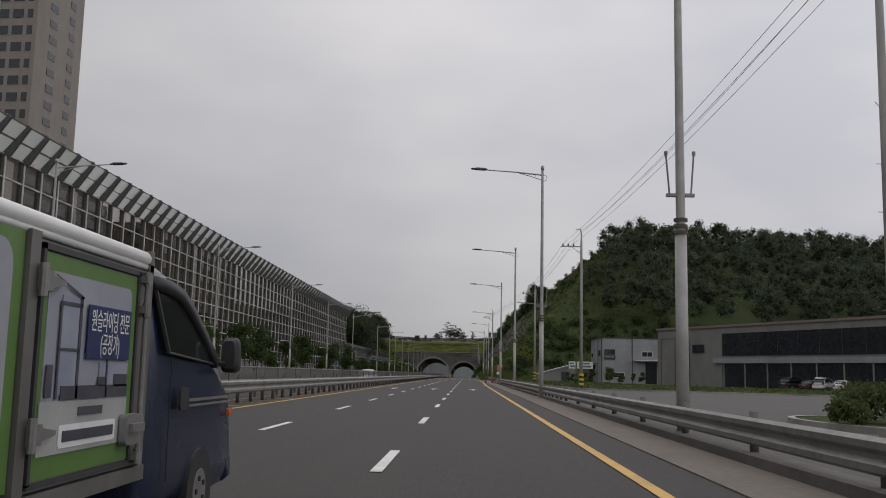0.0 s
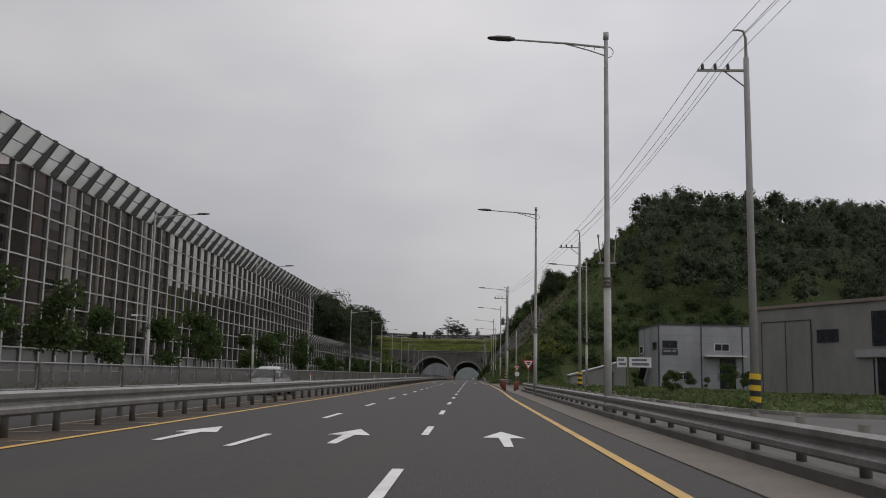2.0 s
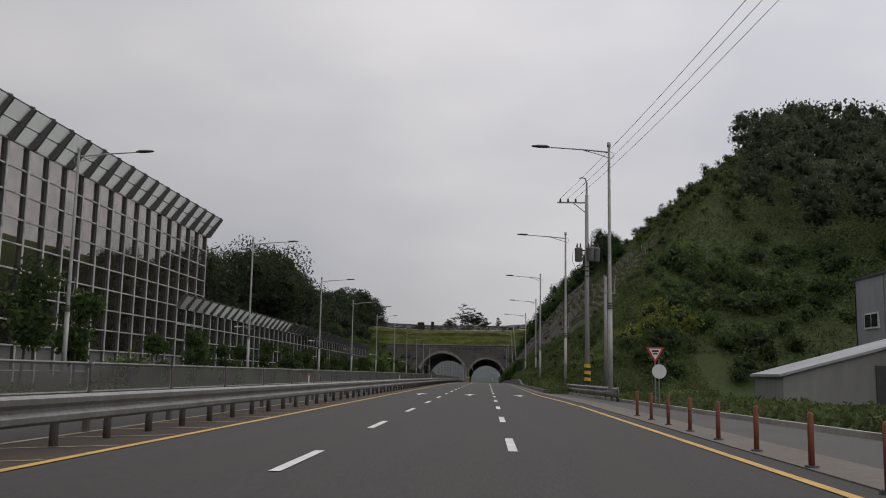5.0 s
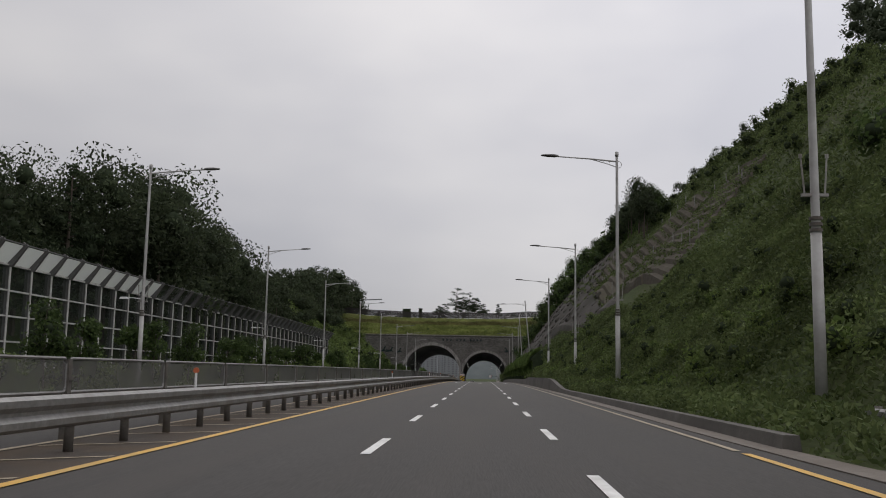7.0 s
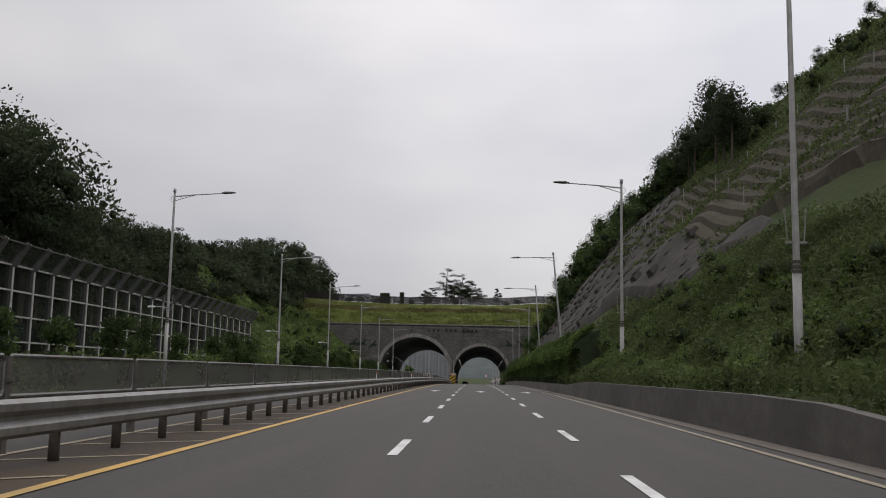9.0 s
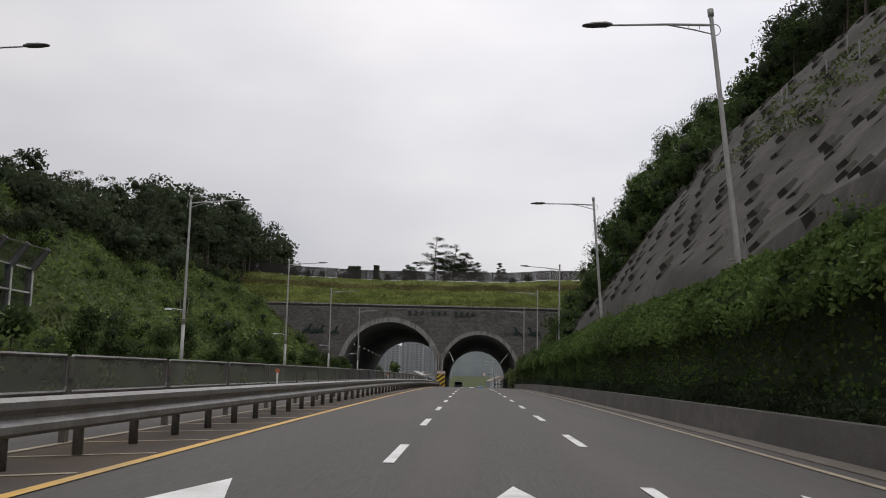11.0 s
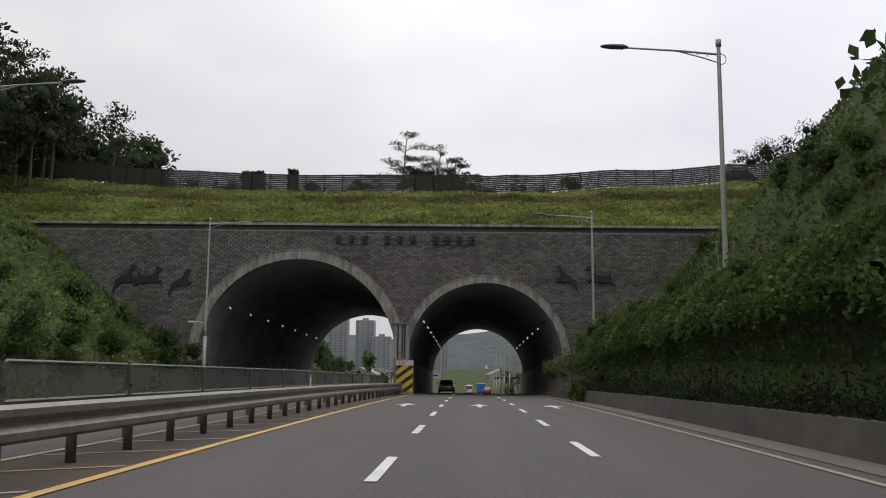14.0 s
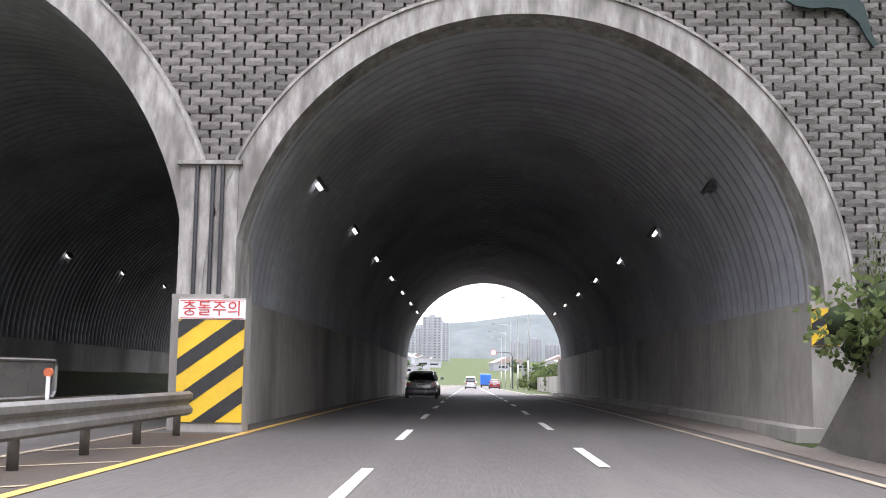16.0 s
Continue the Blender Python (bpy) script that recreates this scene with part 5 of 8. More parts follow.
def shell(parent, pts, h, mat, roof_mat, name="wall"):
    """Walls round a plan of corner points, each wall a part, with a flat roof."""
    n = len(pts)
    for i in range(n):
        (x0, y0), (x1, y1) = pts[i], pts[(i + 1) % n]
        d = Vector((x1 - x0, y1 - y0, 0)).normalized()
        nrm = Vector((d.y, -d.x, 0)) * 0.2
        vs = [Vector((x0, y0, 0)), Vector((x1, y1, 0)), Vector((x1, y1, 0)) - nrm, Vector((x0, y0, 0)) - nrm]
        vs += [v + Vector((0, 0, h)) for v in vs]
        part(name, mesh_of(name, vs, [(0, 1, 5, 4), (1, 2, 6, 5), (2, 3, 7, 6), (3, 0, 4, 7), (4, 5, 6, 7)], mat), parent)
    g_ = Geo()
    vs = [(x, y, h - 0.3) for x, y in pts]
    g_.add(vs, [tuple(range(n))])
    part("roof", g_.mesh("roof", roof_mat), parent)


# grey-white workshop square to the road, corner at (27.4, 190.6)
wb = thing("workshop", "pale grey metal-clad workshop with dark trim and small windows", "building", (27.4, 190.6, G(190) - 0.1))
shell(wb, [(0, 0), (21.0, 0), (21.0, 16), (0, 16)], 9.3, M_SHEET_PALE, M_SHEET_DARK)
for xx in (0.05, 6.3, 12.3, 18.4):
    part("trim", Geo().box((xx, -0.04, 4.65), (0.16, 0.1, 9.3)).mesh("trim", M_SHEET_DARK), wb)
for zz in (1.1, 2.2, 3.3, 4.4, 5.5, 6.6, 7.7):
    part("cladding_joint", Geo().box((10.5, -0.008, zz), (20.9, 0.016, 0.03)).mesh("cladding_joint", M_SHEET_GREY), wb)
for yy in (5.3, 10.6):
    part("trim", Geo().box((-0.03, yy, 4.65), (0.08, 0.1, 9.3)).mesh("trim", M_SHEET_GREY), wb)
part("trim", Geo().box((10.5, -0.05, 9.3), (21.2, 0.14, 0.2)).mesh("trim", M_SHEET_DARK), wb)
part("trim", Geo().box((-0.04, 8, 9.3), (0.14, 16.2, 0.2)).mesh("trim", M_SHEET_DARK), wb)
window(wb, 0.6, 2.8, 5.85, 6.95, 0, frame=M_SHEET_DARK)
board_ = part("name_board", Geo().box((1.7, -0.1, 5.3), (2.3, 0.08, 0.85)).mesh("name_board", M_SHEET_DARK), wb, "dark name board with pale illegible bars")
part("text_bar", Geo().box((1.3, -0.15, 5.4), (1.1, 0.02, 0.22)).box((2.3, -0.15, 5.4), (0.5, 0.02, 0.22)).mesh("text_bar", M_SHEET_PALE), board_)
window(wb, 8.2, 10.4, 5.5, 6.6, 0)
window(wb, 14.6, 16.6, 5.5, 6.6, 0)
window(wb, 2.4, 4.7, 1.2, 2.3, 0)
# Doorway is a solid dark panel: shade of the opening put into colour.
part("door", Geo().box((10.1, -0.03, 2.2), (2.3, 0.12, 4.4)).mesh("door", M_WINDOW), wb, "doorway as a dark panel, inner shade in its colour")
part("canopy", Geo().box((9.6, -0.8, 4.75), (5.8, 1.6, 0.18)).mesh("canopy", M_WHITE), wb, "thin white canopy")
for y0_, z0_, mat_ in ((11.6, 5.3, M_WHITE), (1.2, 5.6, M_SHEET_DARK)):
    fw_ = part("window", Geo().box((-0.05, y0_ + 1.3, z0_ + 0.6), (0.1, 2.6, 1.2)).mesh("window", mat_), wb, "framed window")
    for k in range(2):
        part("pane", Geo().box((-0.11, y0_ + 0.7 + 1.2 * k, z0_ + 0.6), (0.03, 1.05, 0.95)).mesh("pane", M_WINDOW), fw_)
stair = part("outside_stair", Geo().box((-0.8, 5.6, 4.0), (1.4, 1.6, 0.12)).mesh("outside_stair", M_SHEET_DARK), wb, "dark steel stair landing")
for yy in (4.9, 6.3):
    part("stair_rail", Geo().tube([(-1.45, yy, 4.0), (-1.45, yy, 5.0)], 0.04, 6).mesh("stair_rail", M_SHEET_DARK), stair)
part("stair_rail", Geo().tube([(-1.45, 4.9, 5.0), (-1.45, 6.3, 5.0)], 0.04, 6).mesh("stair_rail", M_SHEET_DARK), stair)
part("stair_flight", Geo().box((-0.8, 9.0, 2.0), (1.0, 6.6, 0.2), Matrix.Rotation(radians(-32), 3, "X")).mesh("stair_flight", M_SHEET_DARK), stair)
# large grey factory
fb = thing("factory", "long grey metal-clad factory hall with dark window band", "building", (33.25, 163.0, 0))
fb.matrix_basis = pose(33.25, 163.0, G(163) - 0.1, 0, 0, -65.5)
shell(fb, [(0, 0), (62, 0), (62, 26), (0, 26)], 9.7, M_SHEET_GREY, M_ROOF)
part("flashing", Geo().box((31, -0.06, 9.7), (62.4, 0.3, 0.35)).mesh("flashing", M_ROOF), fb, "reddish roof flashing")
part("window_band", Geo().box((40, -0.05, 6.75), (46, 0.12, 3.5)).mesh("window_band", M_WINDOW), fb, "dark glazed band")
for k in range(12):
    part("mullion", Geo().box((17.2 + 4 * k, -0.12, 6.75), (0.06, 0.06, 3.5)).mesh("mullion", M_SHEET_DARK), fb)
part("shutter", Geo().box((39, -0.05, 1.95), (44, 0.12, 3.7)).mesh("shutter", M_WINDOW), fb, "dark glazed ground floor")
for k in range(10):
    part("column", Geo().box((17.4 + 4.8 * k, -0.14, 2.0), (0.22, 0.12, 3.9)).mesh("column", M_SHEET_GREY), fb)
part("ledge", Geo().box((38.5, -0.15, 4.25), (47, 0.4, 0.8)).mesh("ledge", M_SHEET_PALE), fb, "pale ledge")
part("big_door", Geo().box((5.0, -0.04, 4.0), (7.6, 0.1, 8.0)).mesh("big_door", M_SHEET_GREY), fb, "tall sliding door")
part("door_edge", Geo().box((1.2, -0.1, 4.0), (0.1, 0.06, 8.0)).box((5.0, -0.1, 4.0), (0.1, 0.06, 8.0)).box((8.8, -0.1, 4.0), (0.1, 0.06, 8.0)).box((5.0, -0.1, 8.0), (7.7, 0.06, 0.1)).mesh("door_edge", M_SHEET_DARK), fb)
window(fb, 9.6, 12.6, 5.5, 6.9, 0, frame=M_SHEET_DARK)
# lean-to roof beside the workshop and banners on its fence
bn = thing("roadside_banner", "pair of white cloth banners with illegible dark writing", "banner", (19.4, 178.0, G(178) - 0.1))
for x0_, x1_ in ((0.0, 1.25), (1.55, 4.55)):
    mid_ = (x0_ + x1_) / 2
    cl = part("cloth", Geo().box((mid_, 0, 3.45), (x1_ - x0_, 0.03, 1.35)).mesh("cloth", M_BILLBOARD), bn, "white cloth banner")
    part("text_bar", Geo().box((mid_ - 0.1, -0.03, 3.75), (0.66 * (x1_ - x0_), 0.01, 0.3)).box((mid_ + 0.05, -0.03, 3.2), (0.76 * (x1_ - x0_), 0.01, 0.34)).mesh("text_bar", M_PRINT_MID), cl)
for xx in (-0.05, 1.4, 4.6):
    part("post", Geo().tube([(xx, 0.05, -0.2), (xx, 0.05, 4.2)], 0.04, 6).mesh("post", M_GALV_DULL), bn)
shed = thing("lean_to_shed", "low grey shed with a sloping roof below the hill", "shed", (13.6, 181.0, G(181) - 0.1))
part("wall", Geo().prism([(0, 0), (7.4, 0), (7.4, 3.6), (0, 1.5)], 0, 5.0).mesh("wall", M_SHEET_GREY), shed, "grey metal wall")
part("roof", Geo().prism([(-0.2, 1.5), (7.6, 3.68), (7.6, 3.82), (-0.2, 1.64)], -0.2, 5.2).mesh("roof", M_SHEET_PALE), shed, "pale sloping roof sheet")
part("door", Geo().box((5.2, -0.03, 1.1), (1.1, 0.08, 2.1)).mesh("door", M_SHEET_DARK), shed)

# ---------------------------------------------------------------- apartment towers behind the noise barrier


pane_store = {}


def pane_of(a, b, c):
    key = (round(a, 3), round(b, 3), c)
    if key not in pane_store:
        pane_store[key] = Geo().box((0, 0, 0), (a, b, c)).mesh("window", M_WINDOW)
    return pane_store[key]


def tower(x, y, w, d, floors, rz, label, mat, detail=True, base=0.0):
    t_ = thing("apartment_tower", label, "apartment block", (x, y, base), rz, "apartment towers")
    h = floors * 2.85
    rest = Geo()
    part("wall", Geo().box((0, 0, h / 2), (w, d, h)).mesh("wall", mat), t_)
    part("roof", Geo().box((0, 0, h + 0.5), (w * 0.96, d * 0.96, 1.0)).box((0, 0, h + 2.2), (w * 0.3, d * 0.5, 2.6)).mesh("roof", mat), t_)
    pieces = [(-0.40, 0.075), (-0.2, 0.06), (0.02, 0.06), (0.11, 0.05), (0.2, 0.06), (0.31, 0.05), (0.39, 0.06), (0.46, 0.03)] if detail else [(-0.36, 0.14), (-0.1, 0.14), (0.16, 0.14), (0.38, 0.1)]
    for side, yy in ((-1, -d / 2), (1, d / 2)):
        if side > 0 and not detail:
            continue
        for xf, wf_ in pieces:
            for k in range(floors):
                if detail and side < 0:
                    part("window", pane_of(wf_ * w, 0.16, 1.45), t_, at=pose(xf * w, yy + side * 0.02, 2.85 * k + 1.65))
                else:
                    rest.box((xf * w, yy + side * 0.02, 2.85 * k + 1.65), (wf_ * w, 0.16, 1.45))
        for xf in (-0.3, -0.09, 0.257):
            part("pier", Geo().box((xf * w, yy + side * 0.12, h / 2), (0.05 * w, 0.4, h)).mesh("pier", M_APT_PALE if detail else mat), t_)
    for xx in (-w / 2, w / 2):
        for k in range(floors):
            for yf, hf_ in ((-0.15, 0.16), (0.25, 0.12)):
                if detail and xx > 0:
                    part("window", pane_of(0.16, hf_ * d, 1.3), t_, at=pose(xx, yf * d, 2.85 * k + 1.65))
                else:
                    rest.box((xx, yf * d, 2.85 * k + 1.65), (0.16, hf_ * d, 1.3))
    tagged(part("far_glazing", rest.mesh("far_glazing", M_WINDOW if detail else M_FAR_WINDOW), t_), kind="stuff")
    return t_


tower(-86.3, 152, 30, 15, 26, -4, "tall beige apartment tower with rows of dark windows", M_APT)
tower(-68, 206, 58, 14, 10, 90, "brown apartment slab close behind the noise barrier", M_APT_BROWN)
tower(-70, 126, 60, 14, 10, 90, "brown apartment slab close behind the noise barrier", M_APT_BROWN)
tower(-72, 50, 56, 14, 10, 90, "brown apartment slab close behind the noise barrier", M_APT_BROWN)

# ---------------------------------------------------------------- vehicles


def hull(sections, n=18, power=3.2):
    """Loft of rounded sections (y, z low, z high, half width low, half width high)."""
    st_ = []
    for y, z0, z1, w0, w1 in sections:
        ring = []
        for k in range(n):
            a = 2 * math.pi * (k + 0.5) / n
            ca, sa = math.cos(a), math.sin(a)
            u = math.copysign(abs(ca) ** (2 / power), ca)
            v = math.copysign(abs(sa) ** (2 / power), sa)
            f = (v + 1) / 2
            ring.append((u * (w0 + (w1 - w0) * f), y, z0 + (z1 - z0) * f))
        st_.append(ring)
    return Geo().sweep(range(n), st_, True)


def wheel(parent, x, y, r, w=0.2):
    side = 1 if x > 0 else -1
    ty = part("wheel", Geo().tube([(x - w / 2, y, r), (x - w / 2 + 0.03, y, r), (x + w / 2 - 0.03, y, r), (x + w / 2, y, r)], [r * 0.93, r, r, r * 0.93], 22).mesh("wheel", M_TYRE), parent, "black tyre")
    rim = Geo()
    xo = x + side * (w / 2 - 0.005)
    rim.tube([(xo, y, r), (xo + side * 0.015, y, r)], [r * 0.66, r * 0.62], 20)
    part("rim", rim.mesh("rim", M_GALV), ty, "silver alloy rim")
    hub = Geo()
    for k in range(5):
        a = 2 * math.pi * k / 5
        hub.box((xo + side * 0.02, y + 0.36 * r * math.cos(a + 0.6), r + 0.36 * r * math.sin(a + 0.6)), (0.012, 0.14 * r, 0.14 * r))
    part("rim_gap", hub.mesh("rim_gap", M_BLACK), ty)
    return ty


def car(label, at, rz, paint, shape="sedan", group="cars"):
    t_ = thing("car", label, "car", at, rz, group)
    if shape == "sedan":
        L_, low = 4.5, [(0.0, 0.36, 0.86, 0.66, 0.62), (0.06, 0.26, 0.98, 0.80, 0.74), (0.35, 0.2, 1.03, 0.87, 0.78), (0.8, 0.19, 1.0, 0.885, 0.82), (1.8, 0.19, 0.97, 0.89, 0.84), (3.1, 0.19, 0.95, 0.885, 0.82), (3.8, 0.2, 0.86, 0.87, 0.78), (4.3, 0.25, 0.70, 0.80, 0.68), (4.5, 0.34, 0.58, 0.62, 0.52)]
        cab = [(0.42, 0.94, 1.02, 0.74, 0.70), (0.85, 0.92, 1.30, 0.78, 0.62), (1.25, 0.92, 1.44, 0.79, 0.59), (2.0, 0.92, 1.47, 0.79, 0.60), (2.5, 0.92, 1.40, 0.79, 0.60), (3.35, 0.9, 0.97, 0.76, 0.70)]
        roof = [(1.0, 1.36, 1.41, 0.60, 0.52), (1.3, 1.41, 1.475, 0.60, 0.52), (2.0, 1.44, 1.50, 0.61, 0.53), (2.4, 1.39, 1.45, 0.61, 0.53), (2.62, 1.32, 1.36, 0.60, 0.54)]
        wy, wr = (0.78, 3.5), 0.31
    elif shape == "van":
        L_, low = 4.6, [(0.0, 0.34, 1.0, 0.72, 0.72), (0.05, 0.26, 1.05, 0.84, 0.80), (0.5, 0.2, 1.08, 0.89, 0.86), (3.4, 0.2, 1.04, 0.89, 0.85), (4.1, 0.22, 0.95, 0.87, 0.78), (4.5, 0.26, 0.76, 0.78, 0.66), (4.6, 0.36, 0.6, 0.6, 0.5)]
        cab = [(0.06, 1.0, 1.2, 0.78, 0.74), (0.22, 1.0, 1.78, 0.80, 0.68), (1.0, 1.0, 1.86, 0.82, 0.70), (2.6, 1.0, 1.82, 0.82, 0.70), (3.2, 0.98, 1.55, 0.80, 0.68), (4.0, 0.9, 0.99, 0.76, 0.70)]
        roof = [(0.15, 1.72, 1.8, 0.70, 0.62), (0.5, 1.82, 1.9, 0.72, 0.64), (2.4, 1.82, 1.9, 0.72, 0.64), (2.9, 1.66, 1.72, 0.69, 0.62)]
        wy, wr = (0.85, 3.55), 0.33
    else:
        L_, low = 4.6, [(0.0, 0.4, 1.0, 0.70, 0.70), (0.05, 0.32, 1.08, 0.84, 0.80), (0.5, 0.26, 1.1, 0.92, 0.88), (3.1, 0.26, 1.08, 0.92, 0.87), (3.9, 0.28, 1.0, 0.9, 0.82), (4.45, 0.32, 0.84, 0.82, 0.72), (4.6, 0.4, 0.66, 0.64, 0.56)]
        cab = [(0.1, 1.04, 1.2, 0.80, 0.74), (0.42, 1.04, 1.62, 0.82, 0.66), (1.1, 1.04, 1.74, 0.83, 0.67), (2.2, 1.04, 1.72, 0.83, 0.67), (2.7, 1.02, 1.58, 0.82, 0.66), (3.4, 0.98, 1.07, 0.78, 0.72)]
        roof = [(0.3, 1.58, 1.66, 0.66, 0.58), (0.9, 1.70, 1.77, 0.68, 0.6), (2.1, 1.69, 1.76, 0.68, 0.6), (2.5, 1.58, 1.63, 0.66, 0.6)]
        wy, wr = (0.85, 3.6), 0.35
    body = part("body", hull(low).mesh("body", paint, True), t_)
    part("glasshouse", hull(cab).mesh("glasshouse", M_CAR_GLASS, True), t_, "dark tinted glass")
    part("roof", hull(roof).mesh("roof", paint, True), t_)
    zt = low[1][2]
    # pillars
    for sx in (-1, 1):
        g_ = Geo()
        g_.tube([(sx * 0.76, cab[0][0] + 0.12, zt), (sx * 0.66, cab[2][0] - 0.2, cab[2][2] - 0.06)], 0.05, 6)
        g_.tube([(sx * 0.79, 1.95, zt - 0.02), (sx * 0.63, 1.95, cab[3][2] - 0.05)], 0.035, 6)
        g_.tube([(sx * 0.75, cab[-1][0] - 0.05, zt - 0.04), (sx * 0.63, cab[-2][0] + 0.05, cab[-2][2] - 0.03)], 0.04, 6)
        part("pillar", g_.mesh("pillar", paint), t_)
        part("mirror", Geo().box((sx * 1.0, 3.0, zt + 0.06), (0.2, 0.1, 0.14), taper=0.8).mesh("mirror", paint), t_)
        part("tail_lamp", Geo().box((sx * 0.66, 0.03, zt - 0.17), (0.30, 0.12, 0.2), taper=0.85).mesh("tail_lamp", M_TAIL), t_, "red tail lamp")
        part("head_lamp", Geo().box((sx * 0.62, L_ - 0.13, low[-2][2] - 0.1), (0.3, 0.14, 0.14), taper=0.85).mesh("head_lamp", M_CHROME), t_)
        part("reflector", Geo().box((sx * 0.62, 0.0, 0.42), (0.16, 0.04, 0.05)).mesh("reflector", M_TAIL), t_)
    part("bumper", hull([(-0.06, 0.32, 0.56, 0.72, 0.70), (0.0, 0.28, 0.6, 0.84, 0.80), (0.2, 0.26, 0.6, 0.88, 0.85)]).mesh("bumper", paint, True), t_)
    part("valance", Geo().box((0, 0.02, 0.27), (1.5, 0.14, 0.14)).mesh("valance", M_BLACK), t_)
    part("number_plate", Geo().box((0, -0.01, zt - 0.2), (0.52, 0.06, 0.12)).mesh("number_plate", M_WHITE), t_, "white number plate")
    part("plate_bar", Geo().box((0, -0.045, zt - 0.2), (0.4, 0.01, 0.06)).mesh("plate_bar", M_PRINT_MID), t_)
    for wyy in wy:
        for sx in (-1, 1):
            wheel(t_, sx * 0.79, wyy, wr)
    return t_


car("silver four-door saloon seen from behind in the tunnel", (-5.42, 475.5, G(477)), 0, M_SILVER)
car("silver people carrier beyond the tunnel", (-2.8, 571, G(573)), 0, M_SILVER, "van")
car("dark red saloon beyond the tunnel", (1.0, 572, G(574)), 0, M_CAR_RED)
car("white saloon far ahead on the carriageway", (-2.4, 640, G(640)), 0, M_CAR_WHITE)
car("silver saloon on the opposite carriageway", (-11.0, 105.0, G(102)), 180, M_SILVER)
# parked cars by the factory
for k, (paint, shape, lab) in enumerate(((M_CAR_DARK, "suv", "dark car parked beside the factory"), (M_CAR_DARK, "sedan", "dark saloon parked beside the factory"), (M_CAR_WHITE, "suv", "white car parked beside the factory"), (M_CAR_WHITE, "sedan", "white saloon parked beside the factory"))):
    xx = 44.0 + 1.35 * k + 0.4 * math.sin(2.0 * k)
    yy = 130.8 - 3.2 * k
    car(lab, (xx, yy, land(xx, yy)), -60 + 8 * k, paint, shape, "parked cars")

# ---------------------------------------------------------------- small box truck alongside
truck = thing("box_truck", "small navy-cab box truck with green and white printed panels", "truck", (-2.92, 0, 0))
# truck space: x across (right side at +0.87), y forward
TX = 0.87


def rounded(y0, y1, z0, z1, r, x0, x1, n=5):
    """A plate with rounded corners standing in the plane of the truck's side."""
    pts = []
    for cy, cz, a0 in ((y1 - r, z1 - r, 0), (y0 + r, z1 - r, 90), (y0 + r, z0 + r, 180), (y1 - r, z0 + r, 270)):
        pts += [(cy + r * math.cos(radians(a0 + 90 * k / n)), cz + r * math.sin(radians(a0 + 90 * k / n))) for k in range(n + 1)]
    m = len(pts)
    return Geo().add([(x0, y, z) for y, z in pts] + [(x1, y, z) for y, z in pts], [tuple(range(m)), tuple(range(2 * m - 1, m - 1, -1))] + [(k, m + k, m + (k + 1) % m, (k + 1) % m) for k in range(m)])


def plate(y0, y1, z0, z1, x, t=0.008):
    return Geo().box((x, (y0 + y1) / 2, (z0 + z1) / 2), (t, y1 - y0, z1 - z0))


part("box", Geo().box((0, 3.2, 1.2), (1.66, 5.4, 1.36)).mesh("box", M_BOX_ALU), truck, "grey aluminium cargo box")
rail = Geo().tube([(TX - 0.035, 0.5, 1.885), (TX - 0.035, 5.84, 1.885)], 0.05, 12)
rail.tube([(TX - 0.02, 0.5, 1.835), (TX - 0.02, 5.84, 1.835)], 0.022, 8)
part("roof_rail", rail.mesh("roof_rail", M_WHITE, True), truck, "rounded white roof edge")
part("rail_cap", Geo().box((TX - 0.045, 5.875, 1.87), (0.11, 0.07, 0.14)).mesh("rail_cap", M_BOX_ALU), truck, "grey end cap of the roof edge")
part("roof", Geo().box((0, 3.2, 1.89), (1.64, 5.4, 0.04)).mesh("roof", M_WHITE), truck)
part("corner_post", Geo().box((TX - 0.02, 5.87, 1.19), (0.06, 0.07, 1.32)).mesh("corner_post", M_BOX_ALU), truck)
part("lower_rail", Geo().box((TX - 0.015, 3.2, 0.545), (0.08, 5.4, 0.09)).mesh("lower_rail", M_BOX_ALU), truck)
# printed panel behind the door
part("rear_panel", plate(0.6, 4.19, 0.62, 1.83, TX - 0.02, 0.03).mesh("rear_panel", M_GREEN_PRINT), truck, "green bordered printed panel")
part("rear_print", rounded(0.8, 4.08, 0.78, 1.76, 0.12, TX - 0.008, TX + 0.002).mesh("rear_print", M_PRINT_PALE), truck, "pale rounded print")
part("post", plate(4.2, 4.3, 0.58, 1.83, TX - 0.005, 0.05).mesh("post", M_BOX_ALU), truck)
# side door with frame, print, hinges and latch
door = part("side_door", plate(4.31, 5.84, 0.6, 1.8, TX - 0.015, 0.04).mesh("side_door", M_BOX_ALU), truck, "hinged side door")
gas = Geo()
for y0_, y1_, z0_, z1_ in ((4.33, 5.8, 1.755, 1.785), (4.33, 4.36, 0.63, 1.785), (5.62, 5.65, 0.63, 1.785), (4.33, 5.8, 0.615, 0.64)):
    gas.box((TX + 0.012, (y0_ + y1_) / 2, (z0_ + z1_) / 2), (0.022, y1_ - y0_, z1_ - z0_))
part("gasket", gas.mesh("gasket", M_DARK_METAL), door, "dark door gasket")
part("door_border", plate(4.37, 5.61, 0.65, 1.745, TX + 0.01).mesh("door_border", M_GREEN_PRINT), door, "green printed border")
part("door_print", rounded(4.42, 5.53, 0.99, 1.66, 0.05, TX + 0.014, TX + 0.018).mesh("door_print", M_PRINT_PALE), door, "pale printed picture of a window")
part("door_white", plate(4.4, 5.53, 0.76, 1.02, TX + 0.02, 0.006).mesh("door_white", M_PRINT_WHITE), door, "off-white lower print")
